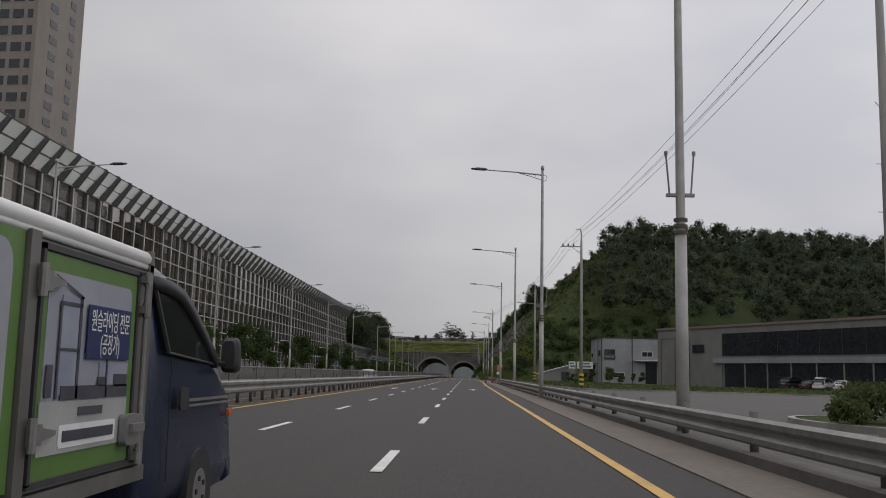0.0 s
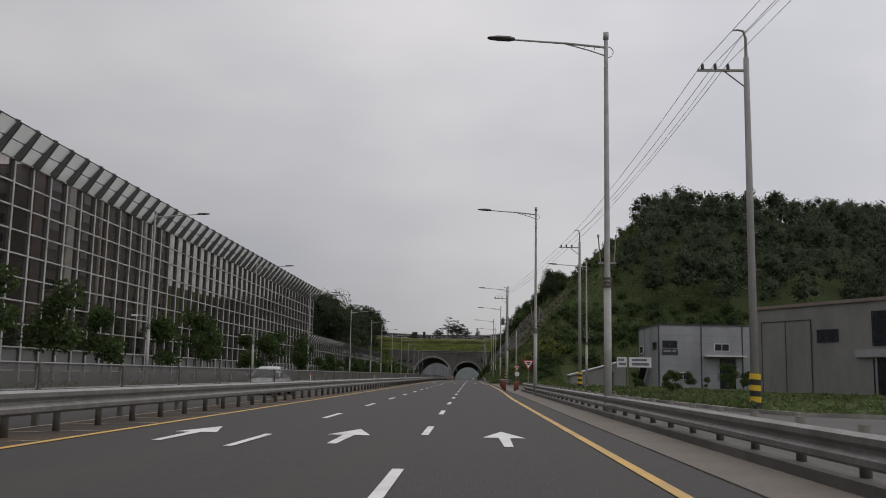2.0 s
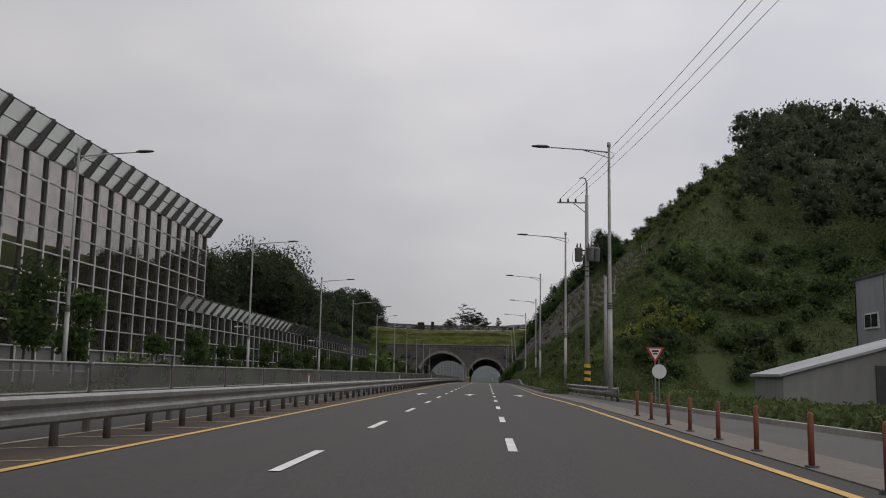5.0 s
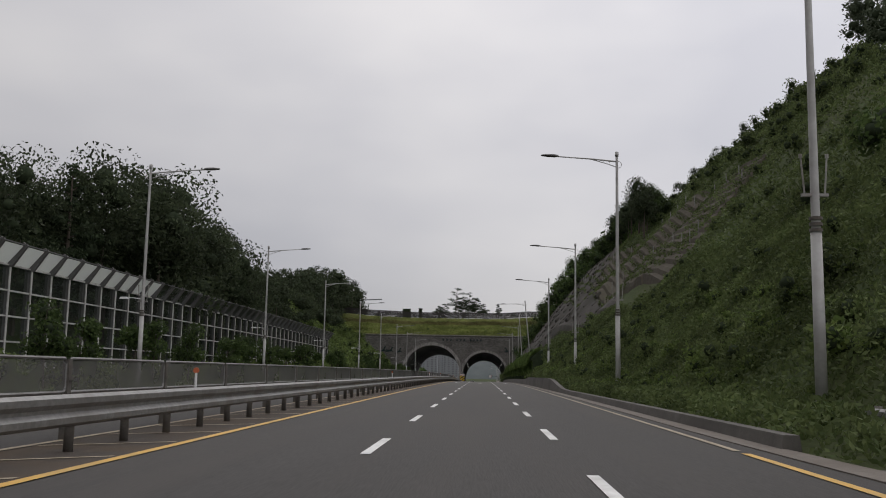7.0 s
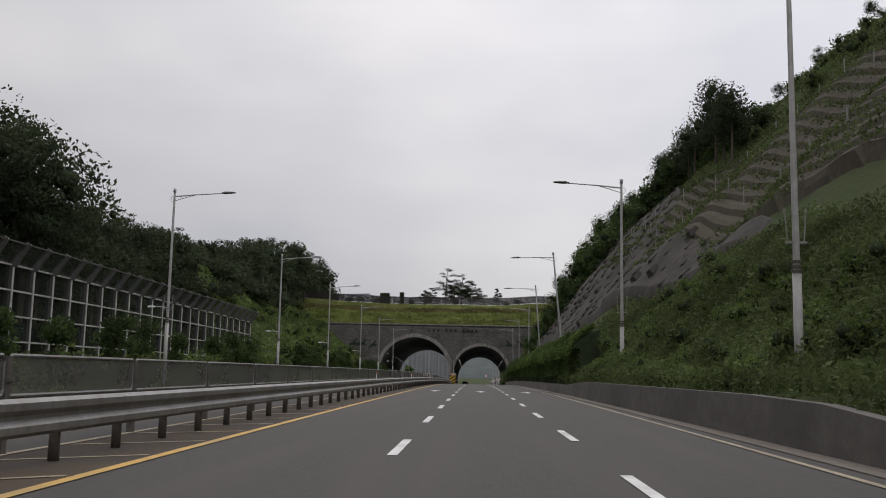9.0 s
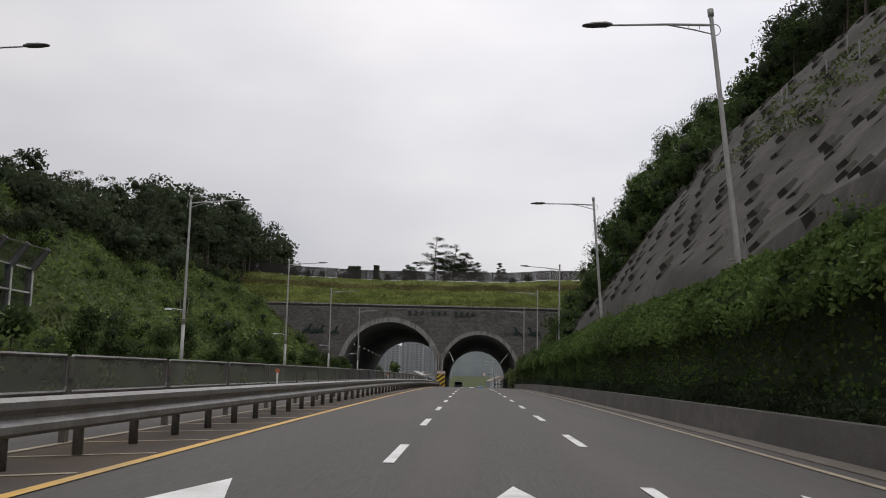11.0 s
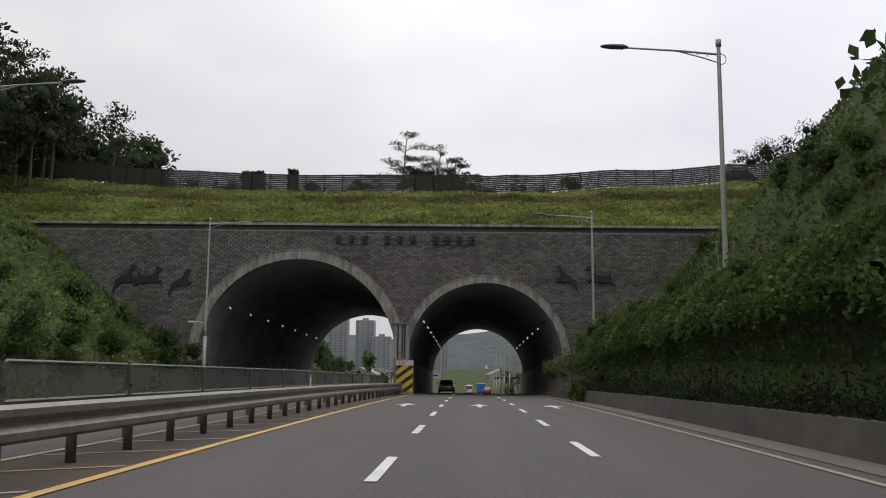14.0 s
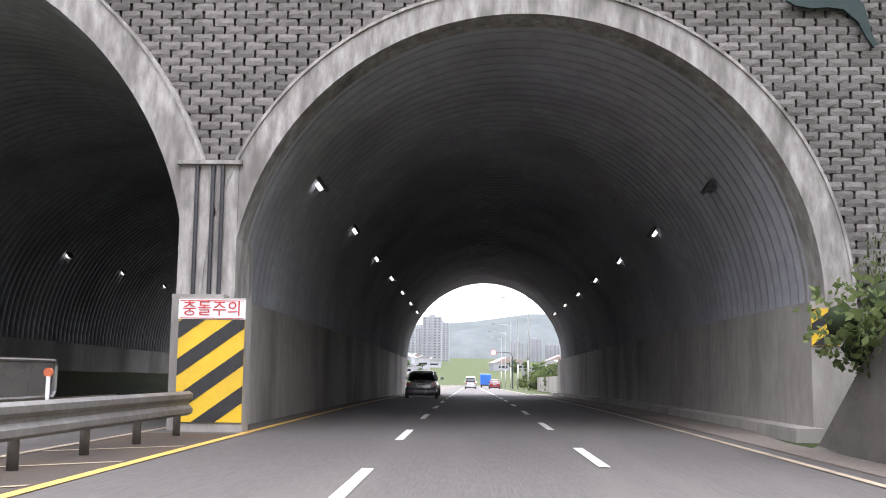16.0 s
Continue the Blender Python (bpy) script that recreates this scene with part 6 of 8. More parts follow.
for c_, s_ in (((TX + 0.022, 4.68, 1.3), (0.004, 0.22, 0.5)), ((TX + 0.022, 5.3, 1.12), (0.004, 0.42, 0.2))):
    part("picture_pane", Geo().box(c_, s_).mesh("picture_pane", M_PRINT_GLASS), door, "printed bluish window pane")
fr = Geo()
for y0_, y1_, z0_, z1_ in ((4.55, 4.57, 1.03, 1.52), (4.78, 4.81, 1.03, 1.56), (4.56, 4.8, 1.27, 1.285), (4.56, 4.8, 1.5, 1.52), (5.18, 5.2, 1.03, 1.24)):
    fr.box((TX + 0.026, (y0_ + y1_) / 2, (z0_ + z1_) / 2), (0.004, y1_ - y0_, z1_ - z0_))
fr.add([(TX + 0.028, 4.45, 1.645), (TX + 0.028, 4.48, 1.645), (TX + 0.028, 4.83, 1.555), (TX + 0.028, 4.8, 1.54)], [(0, 1, 2, 3)])
part("picture_frame", fr.mesh("picture_frame", M_PRINT_DARK), door, "dark printed window frame")
low_ = Geo().box((TX + 0.026, 5.06, 1.06), (0.004, 0.9, 0.07)).box((TX + 0.026, 5.12, 1.115), (0.004, 0.1, 0.05)).box((TX + 0.026, 5.4, 1.12), (0.004, 0.2, 0.07)).box((TX + 0.026, 4.47, 1.12), (0.004, 0.07, 0.16))
part("picture_furniture", low_.mesh("picture_furniture", M_PRINT_DARK), door)
part("navy_label", plate(4.88, 5.5, 1.235, 1.525, TX + 0.03, 0.006).mesh("navy_label", M_NAVY), door, "navy label with white Korean lettering")
for txt, zz, sz in (("원슬라이딩 전문", 1.435, 0.104), ("(공장가)", 1.31, 0.104)):
    part("lettering", lettering(txt, sz, M_WHITE, 0.001), door, at=pose(TX + 0.036, 5.19, zz, 90, 0, 90) @ Matrix.Diagonal((0.8, 1.25, 1, 1)))
part("text_bar", plate(4.84, 5.16, 0.94, 0.985, TX + 0.026, 0.004).mesh("text_bar", M_PRINT_DARK), door)
part("text_plate", rounded(4.62, 5.36, 0.785, 0.9, 0.02, TX + 0.024, TX + 0.028).mesh("text_plate", M_WHITE), door)
part("text_bar", plate(4.66, 5.32, 0.815, 0.87, TX + 0.031, 0.004).mesh("text_bar", M_PRINT_DARK), door)
for zz in (1.6, 0.87):
    hg = Geo().box((TX + 0.035, 4.34, zz), (0.035, 0.1, 0.1)).tube([(TX + 0.05, 4.29, zz - 0.08), (TX + 0.05, 4.29, zz + 0.08)], 0.022, 8)
    hg.add([(TX + 0.05, 4.36, zz - 0.035), (TX + 0.05, 4.54, zz - 0.012), (TX + 0.05, 4.54, zz + 0.012), (TX + 0.05, 4.36, zz + 0.035), (TX + 0.03, 4.36, zz - 0.035), (TX + 0.03, 4.54, zz - 0.012), (TX + 0.03, 4.54, zz + 0.012), (TX + 0.03, 4.36, zz + 0.035)], [(0, 1, 2, 3), (0, 4, 5, 1), (3, 2, 6, 7), (1, 5, 6, 2)])
    part("hinge", hg.mesh("hinge", M_GALV), door, "steel strap hinge")
bar = Geo().tube([(TX + 0.045, 5.71, 0.62), (TX + 0.045, 5.71, 1.78)], 0.017, 10)
for zz in (1.74, 1.55, 0.86, 0.66):
    bar.box((TX + 0.035, 5.71, zz), (0.05, 0.1, 0.045)).tube([(TX + 0.045, 5.71, zz - 0.045), (TX + 0.045, 5.71, zz + 0.045)], 0.026, 8)
part("locking_bar", bar.mesh("locking_bar", M_GALV), door, "steel locking bar")
part("latch", rounded(5.42, 5.64, 0.74, 0.92, 0.03, TX + 0.03, TX + 0.075).box((TX + 0.085, 5.56, 0.84), (0.03, 0.2, 0.05)).mesh("latch", M_GALV), door, "steel latch with handle")
# cab
cab_ = hull([(5.97, 0.2, 1.88, 0.84, 0.76), (6.03, 0.18, 1.93, 0.88, 0.78), (6.5, 0.18, 1.94, 0.89, 0.79), (6.82, 0.18, 1.86, 0.89, 0.79), (7.25, 0.18, 1.64, 0.89, 0.81), (7.75, 0.18, 1.31, 0.89, 0.84), (8.07, 0.2, 1.05, 0.885, 0.85), (8.21, 0.24, 0.88, 0.87, 0.82), (8.27, 0.3, 0.72, 0.82, 0.76)], 28, 8)
part("cab", cab_.mesh("cab", M_CAR_BLUE, True), truck, "dark navy cab")
win = [(6.16, 1.72, 0.808), (6.72, 1.69, 0.80), (7.15, 1.51, 0.806), (7.6, 1.24, 0.84), (6.33, 1.31, 0.862)]
part("side_window", Geo().add([(x_, y_, z_) for y_, z_, x_ in win] + [(x_ - 0.06, y_, z_) for y_, z_, x_ in win], [(0, 1, 2, 3, 4), (9, 8, 7, 6, 5)] + [(k, 5 + k, 5 + (k + 1) % 5, (k + 1) % 5) for k in range(5)]).mesh("side_window", M_CAR_GLASS), truck, "dark side window")
vis = Geo().sweep(range(4), [[(x_ - 0.03, y_, z_ + 0.05), (x_ + 0.03, y_, z_ + 0.045), (x_ + 0.035, y_ - 0.02, z_ - 0.045), (x_ - 0.02, y_ - 0.02, z_ - 0.05)] for y_, z_, x_ in ((6.14, 1.76, 0.805), (6.45, 1.76, 0.80), (6.77, 1.72, 0.80), (7.05, 1.6, 0.805), (7.33, 1.45, 0.815), (7.63, 1.25, 0.835))], True)
part("window_visor", vis.mesh("window_visor", M_BLACK, True), truck, "black window visor")
part("window_pillar", Geo().tube([(0.812, 6.14, 1.73), (0.868, 6.33, 1.3)], 0.02, 6).tube([(0.868, 6.33, 1.3), (0.845, 7.62, 1.23)], 0.01, 6).mesh("window_pillar", M_BLACK), truck)
part("windscreen", Geo().add([(-0.68, 7.82, 1.29), (0.68, 7.82, 1.29), (0.62, 6.9, 1.88), (-0.62, 6.9, 1.88)], [(0, 1, 2, 3)]).mesh("windscreen", M_CAR_GLASS), truck)
part("door_stripe", Geo().box((0.893, 7.34, 0.965), (0.008, 1.1, 0.022)).box((0.893, 7.34, 0.925), (0.008, 1.1, 0.018)).mesh("door_stripe", M_GALV), truck, "twin silver stripes")
part("door_handle", rounded(6.57, 6.76, 0.9, 1.06, 0.04, 0.885, 0.9).mesh("door_handle", M_BLACK), truck, "black door handle")
part("door_gap", Geo().box((0.889, 6.36, 0.85), (0.006, 0.008, 0.84)).mesh("door_gap", M_BLACK), truck)
part("side_lamp", rounded(7.96, 8.06, 0.8, 0.86, 0.02, 0.87, 0.892).mesh("side_lamp", M_AMBER), truck, "amber side lamp")
mir = hull([(7.72, 1.2, 1.43, 0.055, 0.05), (7.76, 1.165, 1.46, 0.078, 0.07), (7.84, 1.165, 1.46, 0.082, 0.072), (7.9, 1.2, 1.43, 0.06, 0.05)], 20, 4)
mir.v[:] = [(x_ + 0.925, y_, z_) for x_, y_, z_ in mir.v]
mir.tube([(0.82, 7.6, 1.25), (0.92, 7.8, 1.23)], 0.025, 6)
part("mirror", mir.mesh("mirror", M_BLACK), truck, "black door mirror")
part("bumper", hull([(8.0, 0.22, 0.5, 0.885, 0.88), (8.24, 0.22, 0.5, 0.86, 0.85), (8.32, 0.26, 0.46, 0.78, 0.76)], 20, 6).mesh("bumper", M_CAR_BLUE, True), truck)
part("wheel_arch", Geo().tube([(0.70, 7.18, 0.27), (0.893, 7.18, 0.27)], 0.32, 26).mesh("wheel_arch", M_BLACK), truck, "black wheel arch")
for yy in (2.2, 7.18):
    for sx in (-1, 1):
        wheel(truck, sx * 0.785, yy, 0.27)
part("chassis", Geo().box((0, 4.0, 0.36), (0.9, 7.0, 0.2)).box((0.5, 4.6, 0.36), (0.4, 1.6, 0.3)).mesh("chassis", M_BLACK), truck)

# ---------------------------------------------------------------- vegetation
rng = np.random.default_rng(11)


def cards(c, size, flat=0.62, lift=0.0):
    """Small leaf quads at centres c with random turn; lift pulls them upright."""
    n = len(c)
    a = rng.normal(size=(n, 3))
    a[:, 2] = a[:, 2] * (1 - lift) + lift * 2.2
    a /= np.linalg.norm(a, axis=1, keepdims=True)
    b = rng.normal(size=(n, 3))
    b -= a * (a * b).sum(1, keepdims=True)
    b /= np.linalg.norm(b, axis=1, keepdims=True)
    s = size * rng.uniform(0.6, 1.4, (n, 1))
    a, b = a * s, b * s * flat
    # slightly pointed leaf
    return np.stack([c - a, c - 0.15 * a + b * 0.9, c + a, c - 0.15 * a - b * 0.9], 1)


def ball_points(n):
    v = rng.normal(size=(n, 3))
    return v / np.linalg.norm(v, axis=1, keepdims=True)


def blob_core(center, r, seed):
    """A rough closed lump, to keep a crown from being see-through."""
    vs, fs = [], []
    nu, nv = 6, 4
    for i in range(nv + 1):
        th = math.pi * i / nv
        for j in range(nu):
            ph = 2 * math.pi * j / nu
            k = r * (0.8 + 0.25 * noise.noise(Vector((seed + 3 * math.cos(ph), 3 * math.sin(ph), 3 * math.cos(th)))))
            vs.append((center[0] + k * math.sin(th) * math.cos(ph), center[1] + k * math.sin(th) * math.sin(ph), center[2] + k * math.cos(th)))
    for i in range(nv):
        for j in range(nu):
            j2 = (j + 1) % nu
            fs.append((i * nu + j, (i + 1) * nu + j, (i + 1) * nu + j2, i * nu + j2))
    return vs, fs


def crown(kind, h, n_leaf, leaf, core=0.58):
    """Leaf quads and core lumps of one tree of height h standing at the origin."""
    q, cv_, cf_ = [], [], []
    blobs = []
    if kind == "broad":
        for k in range(9):
            a = rng.uniform(0, 2 * math.pi)
            t = rng.uniform(0.38, 0.92)
            rad = h * 0.24 * math.sin(min(1, (1.05 - t) * 1.7) * math.pi / 2) * rng.uniform(0.4, 1.0)
            blobs.append((rad * math.cos(a), rad * math.sin(a), h * t, h * rng.uniform(0.11, 0.17)))
    elif kind == "young":
        for k in range(8):
            a = rng.uniform(0, 2 * math.pi)
            t = rng.uniform(0.35, 0.93)
            rad = h * 0.22 * rng.uniform(0.2, 1.0)
            blobs.append((rad * math.cos(a), rad * math.sin(a), h * t, h * rng.uniform(0.09, 0.15)))
    elif kind == "pine":
        for k in range(20):
            a = rng.uniform(0, 2 * math.pi)
            t = rng.uniform(0.26, 1.0)
            rad = h * 0.26 * (1.12 - t) * 1.5 * rng.uniform(0.3, 1.0)
            blobs.append((rad * math.cos(a), rad * math.sin(a), h * t, h * rng.uniform(0.075, 0.125)))
    else:  # bush
        for k in range(5):
            a = rng.uniform(0, 2 * math.pi)
            rad = h * 0.5 * rng.uniform(0.1, 1)
            blobs.append((rad * math.cos(a), rad * math.sin(a), h * rng.uniform(0.3, 0.7), h * rng.uniform(0.28, 0.42)))
    w = np.array([b[3] ** 2 for b in blobs])
    w /= w.sum()
    for b, share in zip(blobs, w):
        n = max(6, int(n_leaf * share))
        p = ball_points(n)
        sq = np.array([1, 1, 0.45 if kind == "pine" else 0.85])
        p = np.array(b[:3]) + p * b[3] * sq * rng.uniform(0.62, 1.32, (n, 1))
        q.append(cards(p, leaf))
        vs, fs = blob_core(b[:3], b[3] * (0.3 if kind == "pine" else core), b[0])
        o = len(cv_)
        cv_ += vs
        cf_ += [tuple(i + o for i in f) for f in fs]
    return np.concatenate(q), np.array(cv_), cf_


def grove(name, label, places, kinds, mat, core_mat=None, trunk=True):
    """places: rows x, y, z, height, turn; kinds: list of crowns made for height 10."""
    allq, acv, acf, tv = [], [], [], Geo()
    off = 0
    for i, (x, y, z, h, rot) in enumerate(places):
        q, cv_, cf_ = kinds[i % len(kinds)]
        s = h / 10.0
        c_, s_ = math.cos(rot), math.sin(rot)
        R = np.array([[c_, -s_, 0], [s_, c_, 0], [0, 0, 1]]) * s
        allq.append(q @ R.T + np.array([x, y, z]))
        acv.append(cv_ @ R.T + np.array([x, y, z]))
        acf += [tuple(k + off for k in f) for f in cf_]
        off += len(cv_)
        if trunk:
            tv.tube([(x, y, z - 0.5), (x + 0.1 * s, y, z + 5.5 * s)], [0.16 * s + 0.04, 0.07 * s], 5, False)
    ob = new(name, quads_mesh(name, np.concatenate(allq), mat))
    tagged(ob, label, "vegetation", kind="stuff")
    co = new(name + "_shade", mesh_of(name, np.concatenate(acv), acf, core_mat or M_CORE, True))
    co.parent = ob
    if trunk:
        tr = new("trunks", tv.mesh("trunks", M_BARK))
        tr.parent = ob
    return ob


def jitter(x0, x1, y0, y1, step, keep):
    out = []
    nx_, ny_ = int((x1 - x0) / step), int((y1 - y0) / step)
    for i in range(nx_):
        for j in range(ny_):
            x = x0 + (i + rng.uniform(0, 1)) * step
            y = y0 + (j + rng.uniform(0, 1)) * step
            r = keep(x, y)
            if r:
                out.append((x, y, r[0], r[1], rng.uniform(0, 6.28)))
    return out


far_broad = [crown("broad", 10, 620, 0.25) for k in range(5)]
far_pine = [crown("pine", 10, 700, 0.2) for k in range(3)]
mid_broad = [crown("broad", 10, 2200, 0.14, 0.46) for k in range(4)]
tall_broad = [crown("broad", 10, 4200, 0.105, 0.4) for k in range(3)]
mid_pine = [crown("pine", 10, 1400, 0.15) for k in range(2)]
tiny_broad = [crown("broad", 10, 90, 0.7) for k in range(3)]
bushes = [crown("bush", 10, 360, 0.68) for k in range(4)]
fine_bushes = [crown("bush", 10, 560, 0.58) for k in range(4)]

def cut_lo(y):
    return 13.4 - 1.6 * smooth01(276, 300, y)


def cut_hi(y):
    return min(15.0 + 1.1 * max(0.0, y - 267), 26.0) - 9.5 * smooth01(318, 352, y)


# wooded hill on the east side
grove("hillside_woodland", "dense dark green woodland on the hillside",
      jitter(24, 176, 226, 410, 6.4, lambda x, y: (land(x, y) - 0.3, rng.uniform(8.5, 13.0)) if x > 27 + 0.3 * (y - 237) + 2.5 * wob(x, y, 2) and land(x, y) > 10 + 0.05 * max(0.0, 90 - x) and y < 372 + 0.3 * (x - 60) else None), far_broad, M_LEAF_HAZED, trunk=False)
grove("ridge_trees", "small dark trees along the crest of the cut slope",
      jitter(31, 58, 340, 432, 5.0, lambda x, y: (land(x, y) - 0.3, rng.uniform(2.2, 5.0)) if rng.uniform() < 0.5 else None), mid_broad, M_LEAF_HAZED, trunk=False)
# shrubs at the foot of the wooded hill and on the grassy flank
grove("foot_shrubs", "green shrubs at the foot of the hill",
      jitter(9, 90, 200, 236, 3.2, lambda x, y: (land(x, y) - 0.3, rng.uniform(1.4, 3.4)) if not (24 < x < 60 and y < 213) and x > 9 + 0.2 * (y - 196) else None), bushes, M_LEAF_MID, trunk=False)
grove("slope_shrubs", "green shrubs scattered over the cut slope",
      jitter(7, 50, 206, 372, 3.4, lambda x, y: (land(x, y) - 0.25, rng.uniform(0.5, 1.7) + (0.8 if x > 30 else 0)) if (rng.uniform() < 0.72 and x < 30 + 0.3 * (y - 237) and not (y > 266 and cut_lo(y) - 0.5 < x < cut_hi(y) + 0.3) and not (y > 276 and x < 20) and not (y > 316 and x < 26)) else None), bushes, M_LEAF_SLOPE, trunk=False)
grove("locust_bush", "bright yellow-green leafy bushes on the slope", [(9.6, 207.5, land(9.6, 207.5) - 0.2, 1.7, 0.4), (11.4, 209.0, land(11.4, 209) - 0.2, 2.3, 1.9), (13.3, 208.2, land(13.3, 208.2) - 0.2, 2.1, 3.0), (12.6, 211.5, land(12.6, 211.5) - 0.2, 2.2, 4.4), (15.4, 210.5, land(15.4, 210.5) - 0.2, 2.4, 5.0)], fine_bushes, M_LEAF_LOCUST, trunk=False)
grove("overhanging_trees", "leafy trees hanging over the top of the shotcrete",
      jitter(5, 33, 344, 440, 4.0, lambda x, y: (land(x, y) - 0.4, (rng.uniform(4.2, 7.4) if x > 7.5 else rng.uniform(2.2, 3.8)) * (1 - 0.45 * smooth01(396, 406, y))) if (24.5 < x < 30 or y > 373.5) and not (y > 404 - 0.3 * (x - 10)) else None), mid_broad, M_LEAF_MID)

def shot_lo(y):
    return 11.2 - 6.5 * smooth01(284, 325, y)


def shot_hi(y):
    return 12.4 + 9.6 * smooth01(316, 352, y)


def scatter(name, label, x0, x1, y0, y1, n, size, mat, height, lift=0.3, zf=land, keep=None, spread=0.35):
    """Small leaf quads over a stretch of ground."""
    x = rng.uniform(x0, x1, n)
    y = rng.uniform(y0, y1, n)
    if keep is not None:
        m = np.array([keep(a, b) for a, b in zip(x, y)])
        x, y = x[m], y[m]
    z = np.array([zf(a, b) + spread * max(0, noise.noise(Vector((a * 0.6, b * 0.6, 0)))) for a, b in zip(x, y)])
    z = z + rng.uniform(0.0, height, len(x))
    ob = new(name, quads_mesh(name, cards(np.stack([x, y, z], 1), size, 0.5, lift), mat))
    return tagged(ob, label, "vegetation", kind="stuff")


# weeds on the lower slope, nearest the road
scatter("slope_weeds", "tall weeds and grass on the roadside slope", 2.95, 14.5, 197, 306, 165000, 0.085, M_LEAF_SLOPE, 0.55, keep=lambda a, b: (b < 266 or a < min(cut_lo(b), shot_lo(b))) and (b > 199 or a > 5.0))
scatter("upper_slope_weeds", "weeds and grass on the upper slope", 9, 52, 206, 352, 95000, 0.16, M_LEAF_SLOPE, 0.6, keep=lambda a, b: b < 267 or a > cut_hi(b))
scatter("verge_grass", "long grass beside the slip road", 4.9, 13, 92, 200, 15000, 0.15, M_LEAF_SLOPE, 0.35, keep=lambda a, b: a > ramp_east(b) + 0.3)
scatter("lawn_grass", "grass on the lawn before the workshop", 10, 48, 84, 190, 18000, 0.16, M_LEAF_SLOPE, 0.16, keep=lambda a, b: a > ramp_east(b) + 0.3 and not (a > 27 and b > 120 + (48 - a)))
grove("slope_bushes", "leafy bushes on the roadside slope", jitter(4.2, 13, 204, 306, 2.1, lambda x, y: (land(x, y) - 0.3, rng.uniform(0.6, 1.5)) if x > 5.6 - 1.0 * smooth01(240, 260, y) and rng.uniform() < 0.62 and (y < 266 or x < min(cut_lo(y), shot_lo(y)) - 0.4) else None), fine_bushes, M_LEAF_SLOPE, trunk=False)


low_plants = [crown("bush", 10, 260, 0.85) for k in range(4)]
grove("slope_plants", "leafy tufts of weeds beside the retaining wall", jitter(3.1, 9.5, 203, 300, 1.25, lambda x, y: (land(x, y) - 0.1, rng.uniform(0.35, 0.95)) if rng.uniform() < 0.7 and x > 4.0 - 0.8 * smooth01(244, 258, y) else None), low_plants, M_LEAF_BANK, trunk=False)


# ivy hanging over the retaining wall
def vine_points(n):
    """A recessed face of ivy below a fringe that hangs over it."""
    y = rng.uniform(298, 422.5, n)
    edge = np.array([0.26 * smooth01(340, 400, a) for a in y])
    wav = np.array([noise.noise(Vector((0.8 * a, 0.3, 1.0))) + 0.6 * noise.noise(Vector((2.3 * a, 4.3, 1.0))) for a in y])
    t = rng.uniform(-0.14, 1, n)
    up = np.clip(t, 0, 1)
    x = np.where(t < 0, 3.6 + rng.uniform(-0.1, 0.1, n), 2.98 + 1.65 * up - 0.18 * wav) + edge
    h = np.where(t < 0, 0.85 + 2.3 * rng.uniform(0, 1, n), 2.85 + 1.45 * up ** 0.75 + 0.28 * wav)
    h -= np.where((t >= 0) & (t < 0.22), rng.uniform(0, 0.55, n), 0)
    h += rng.uniform(-0.12, 0.12, n)
    return np.stack([x, y, h + np.array([G(a) for a in y])], 1)


vines = new("ivy_hedge", quads_mesh("ivy_hedge", cards(vine_points(130000), 0.066, 0.75, 0.0), M_LEAF_VINE))
tagged(vines, "dense dark ivy hedge hanging over the retaining wall", "ivy", kind="stuff")
# Backing sheet behind the ivy leaves, its dark colour standing for shade.
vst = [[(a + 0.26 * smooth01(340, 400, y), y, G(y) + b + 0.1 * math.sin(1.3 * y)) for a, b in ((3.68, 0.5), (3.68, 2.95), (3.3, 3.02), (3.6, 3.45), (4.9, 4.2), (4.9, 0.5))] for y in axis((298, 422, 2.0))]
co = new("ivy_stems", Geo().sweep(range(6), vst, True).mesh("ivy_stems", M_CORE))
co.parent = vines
# Ledge ivy takes a darker leaf: the overhang's shade is in its colour.
scatter("ledge_ivy", "ivy trailing over the top of the retaining wall, darkened as shade", 2.95, 3.75, 299, 423, 26000, 0.06, M_LEAF_PINE, 0.4)
grove("shotcrete_edge_bushes", "dense bushes round the edge of the shotcrete", jitter(5.5, 27, 373.5, 392, 1.9, lambda x, y: (land(x, y) - 0.3, rng.uniform(1.3, 2.9))) + jitter(25.5, 30, 338, 376, 1.9, lambda x, y: (land(x, y) - 0.3, rng.uniform(1.3, 2.8))), bushes, M_LEAF_MID, trunk=False)
grove("wall_end_bush", "leafy bush growing between two retaining walls", [(3.25 + 0.35 * (k % 2), 420.8 + 0.6 * k, G(421) - 0.1, 2.1 - 0.12 * k, 1.3 * k) for k in range(6)], fine_bushes, M_LEAF_SLOPE, trunk=False)
grove("portal_slope_bushes", "leafy bushes on the slope between retaining wall and portal", jitter(3.3, 6.8, 422.5, 441.5, 0.85, lambda x, y: (max(land(x, y), G(y) + 1.35) - 0.2, rng.uniform(0.8, 1.5) * (1.25 if x < 4.4 else 1))), fine_bushes, M_LEAF_SLOPE, trunk=False)
q, cv_, cf_ = crown("bush", 4.3, 9000, 0.058)
pb = thing("portal_bush", "tall leafy bush beside the tunnel arch", "bush", (5.0, 442.3, G(442) - 0.05))
part("foliage", quads_mesh("foliage", q * np.array([0.34, 0.6, 1.0]), M_LEAF_SLOPE), pb)
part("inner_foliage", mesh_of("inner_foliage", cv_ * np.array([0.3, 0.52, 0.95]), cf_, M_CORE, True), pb)
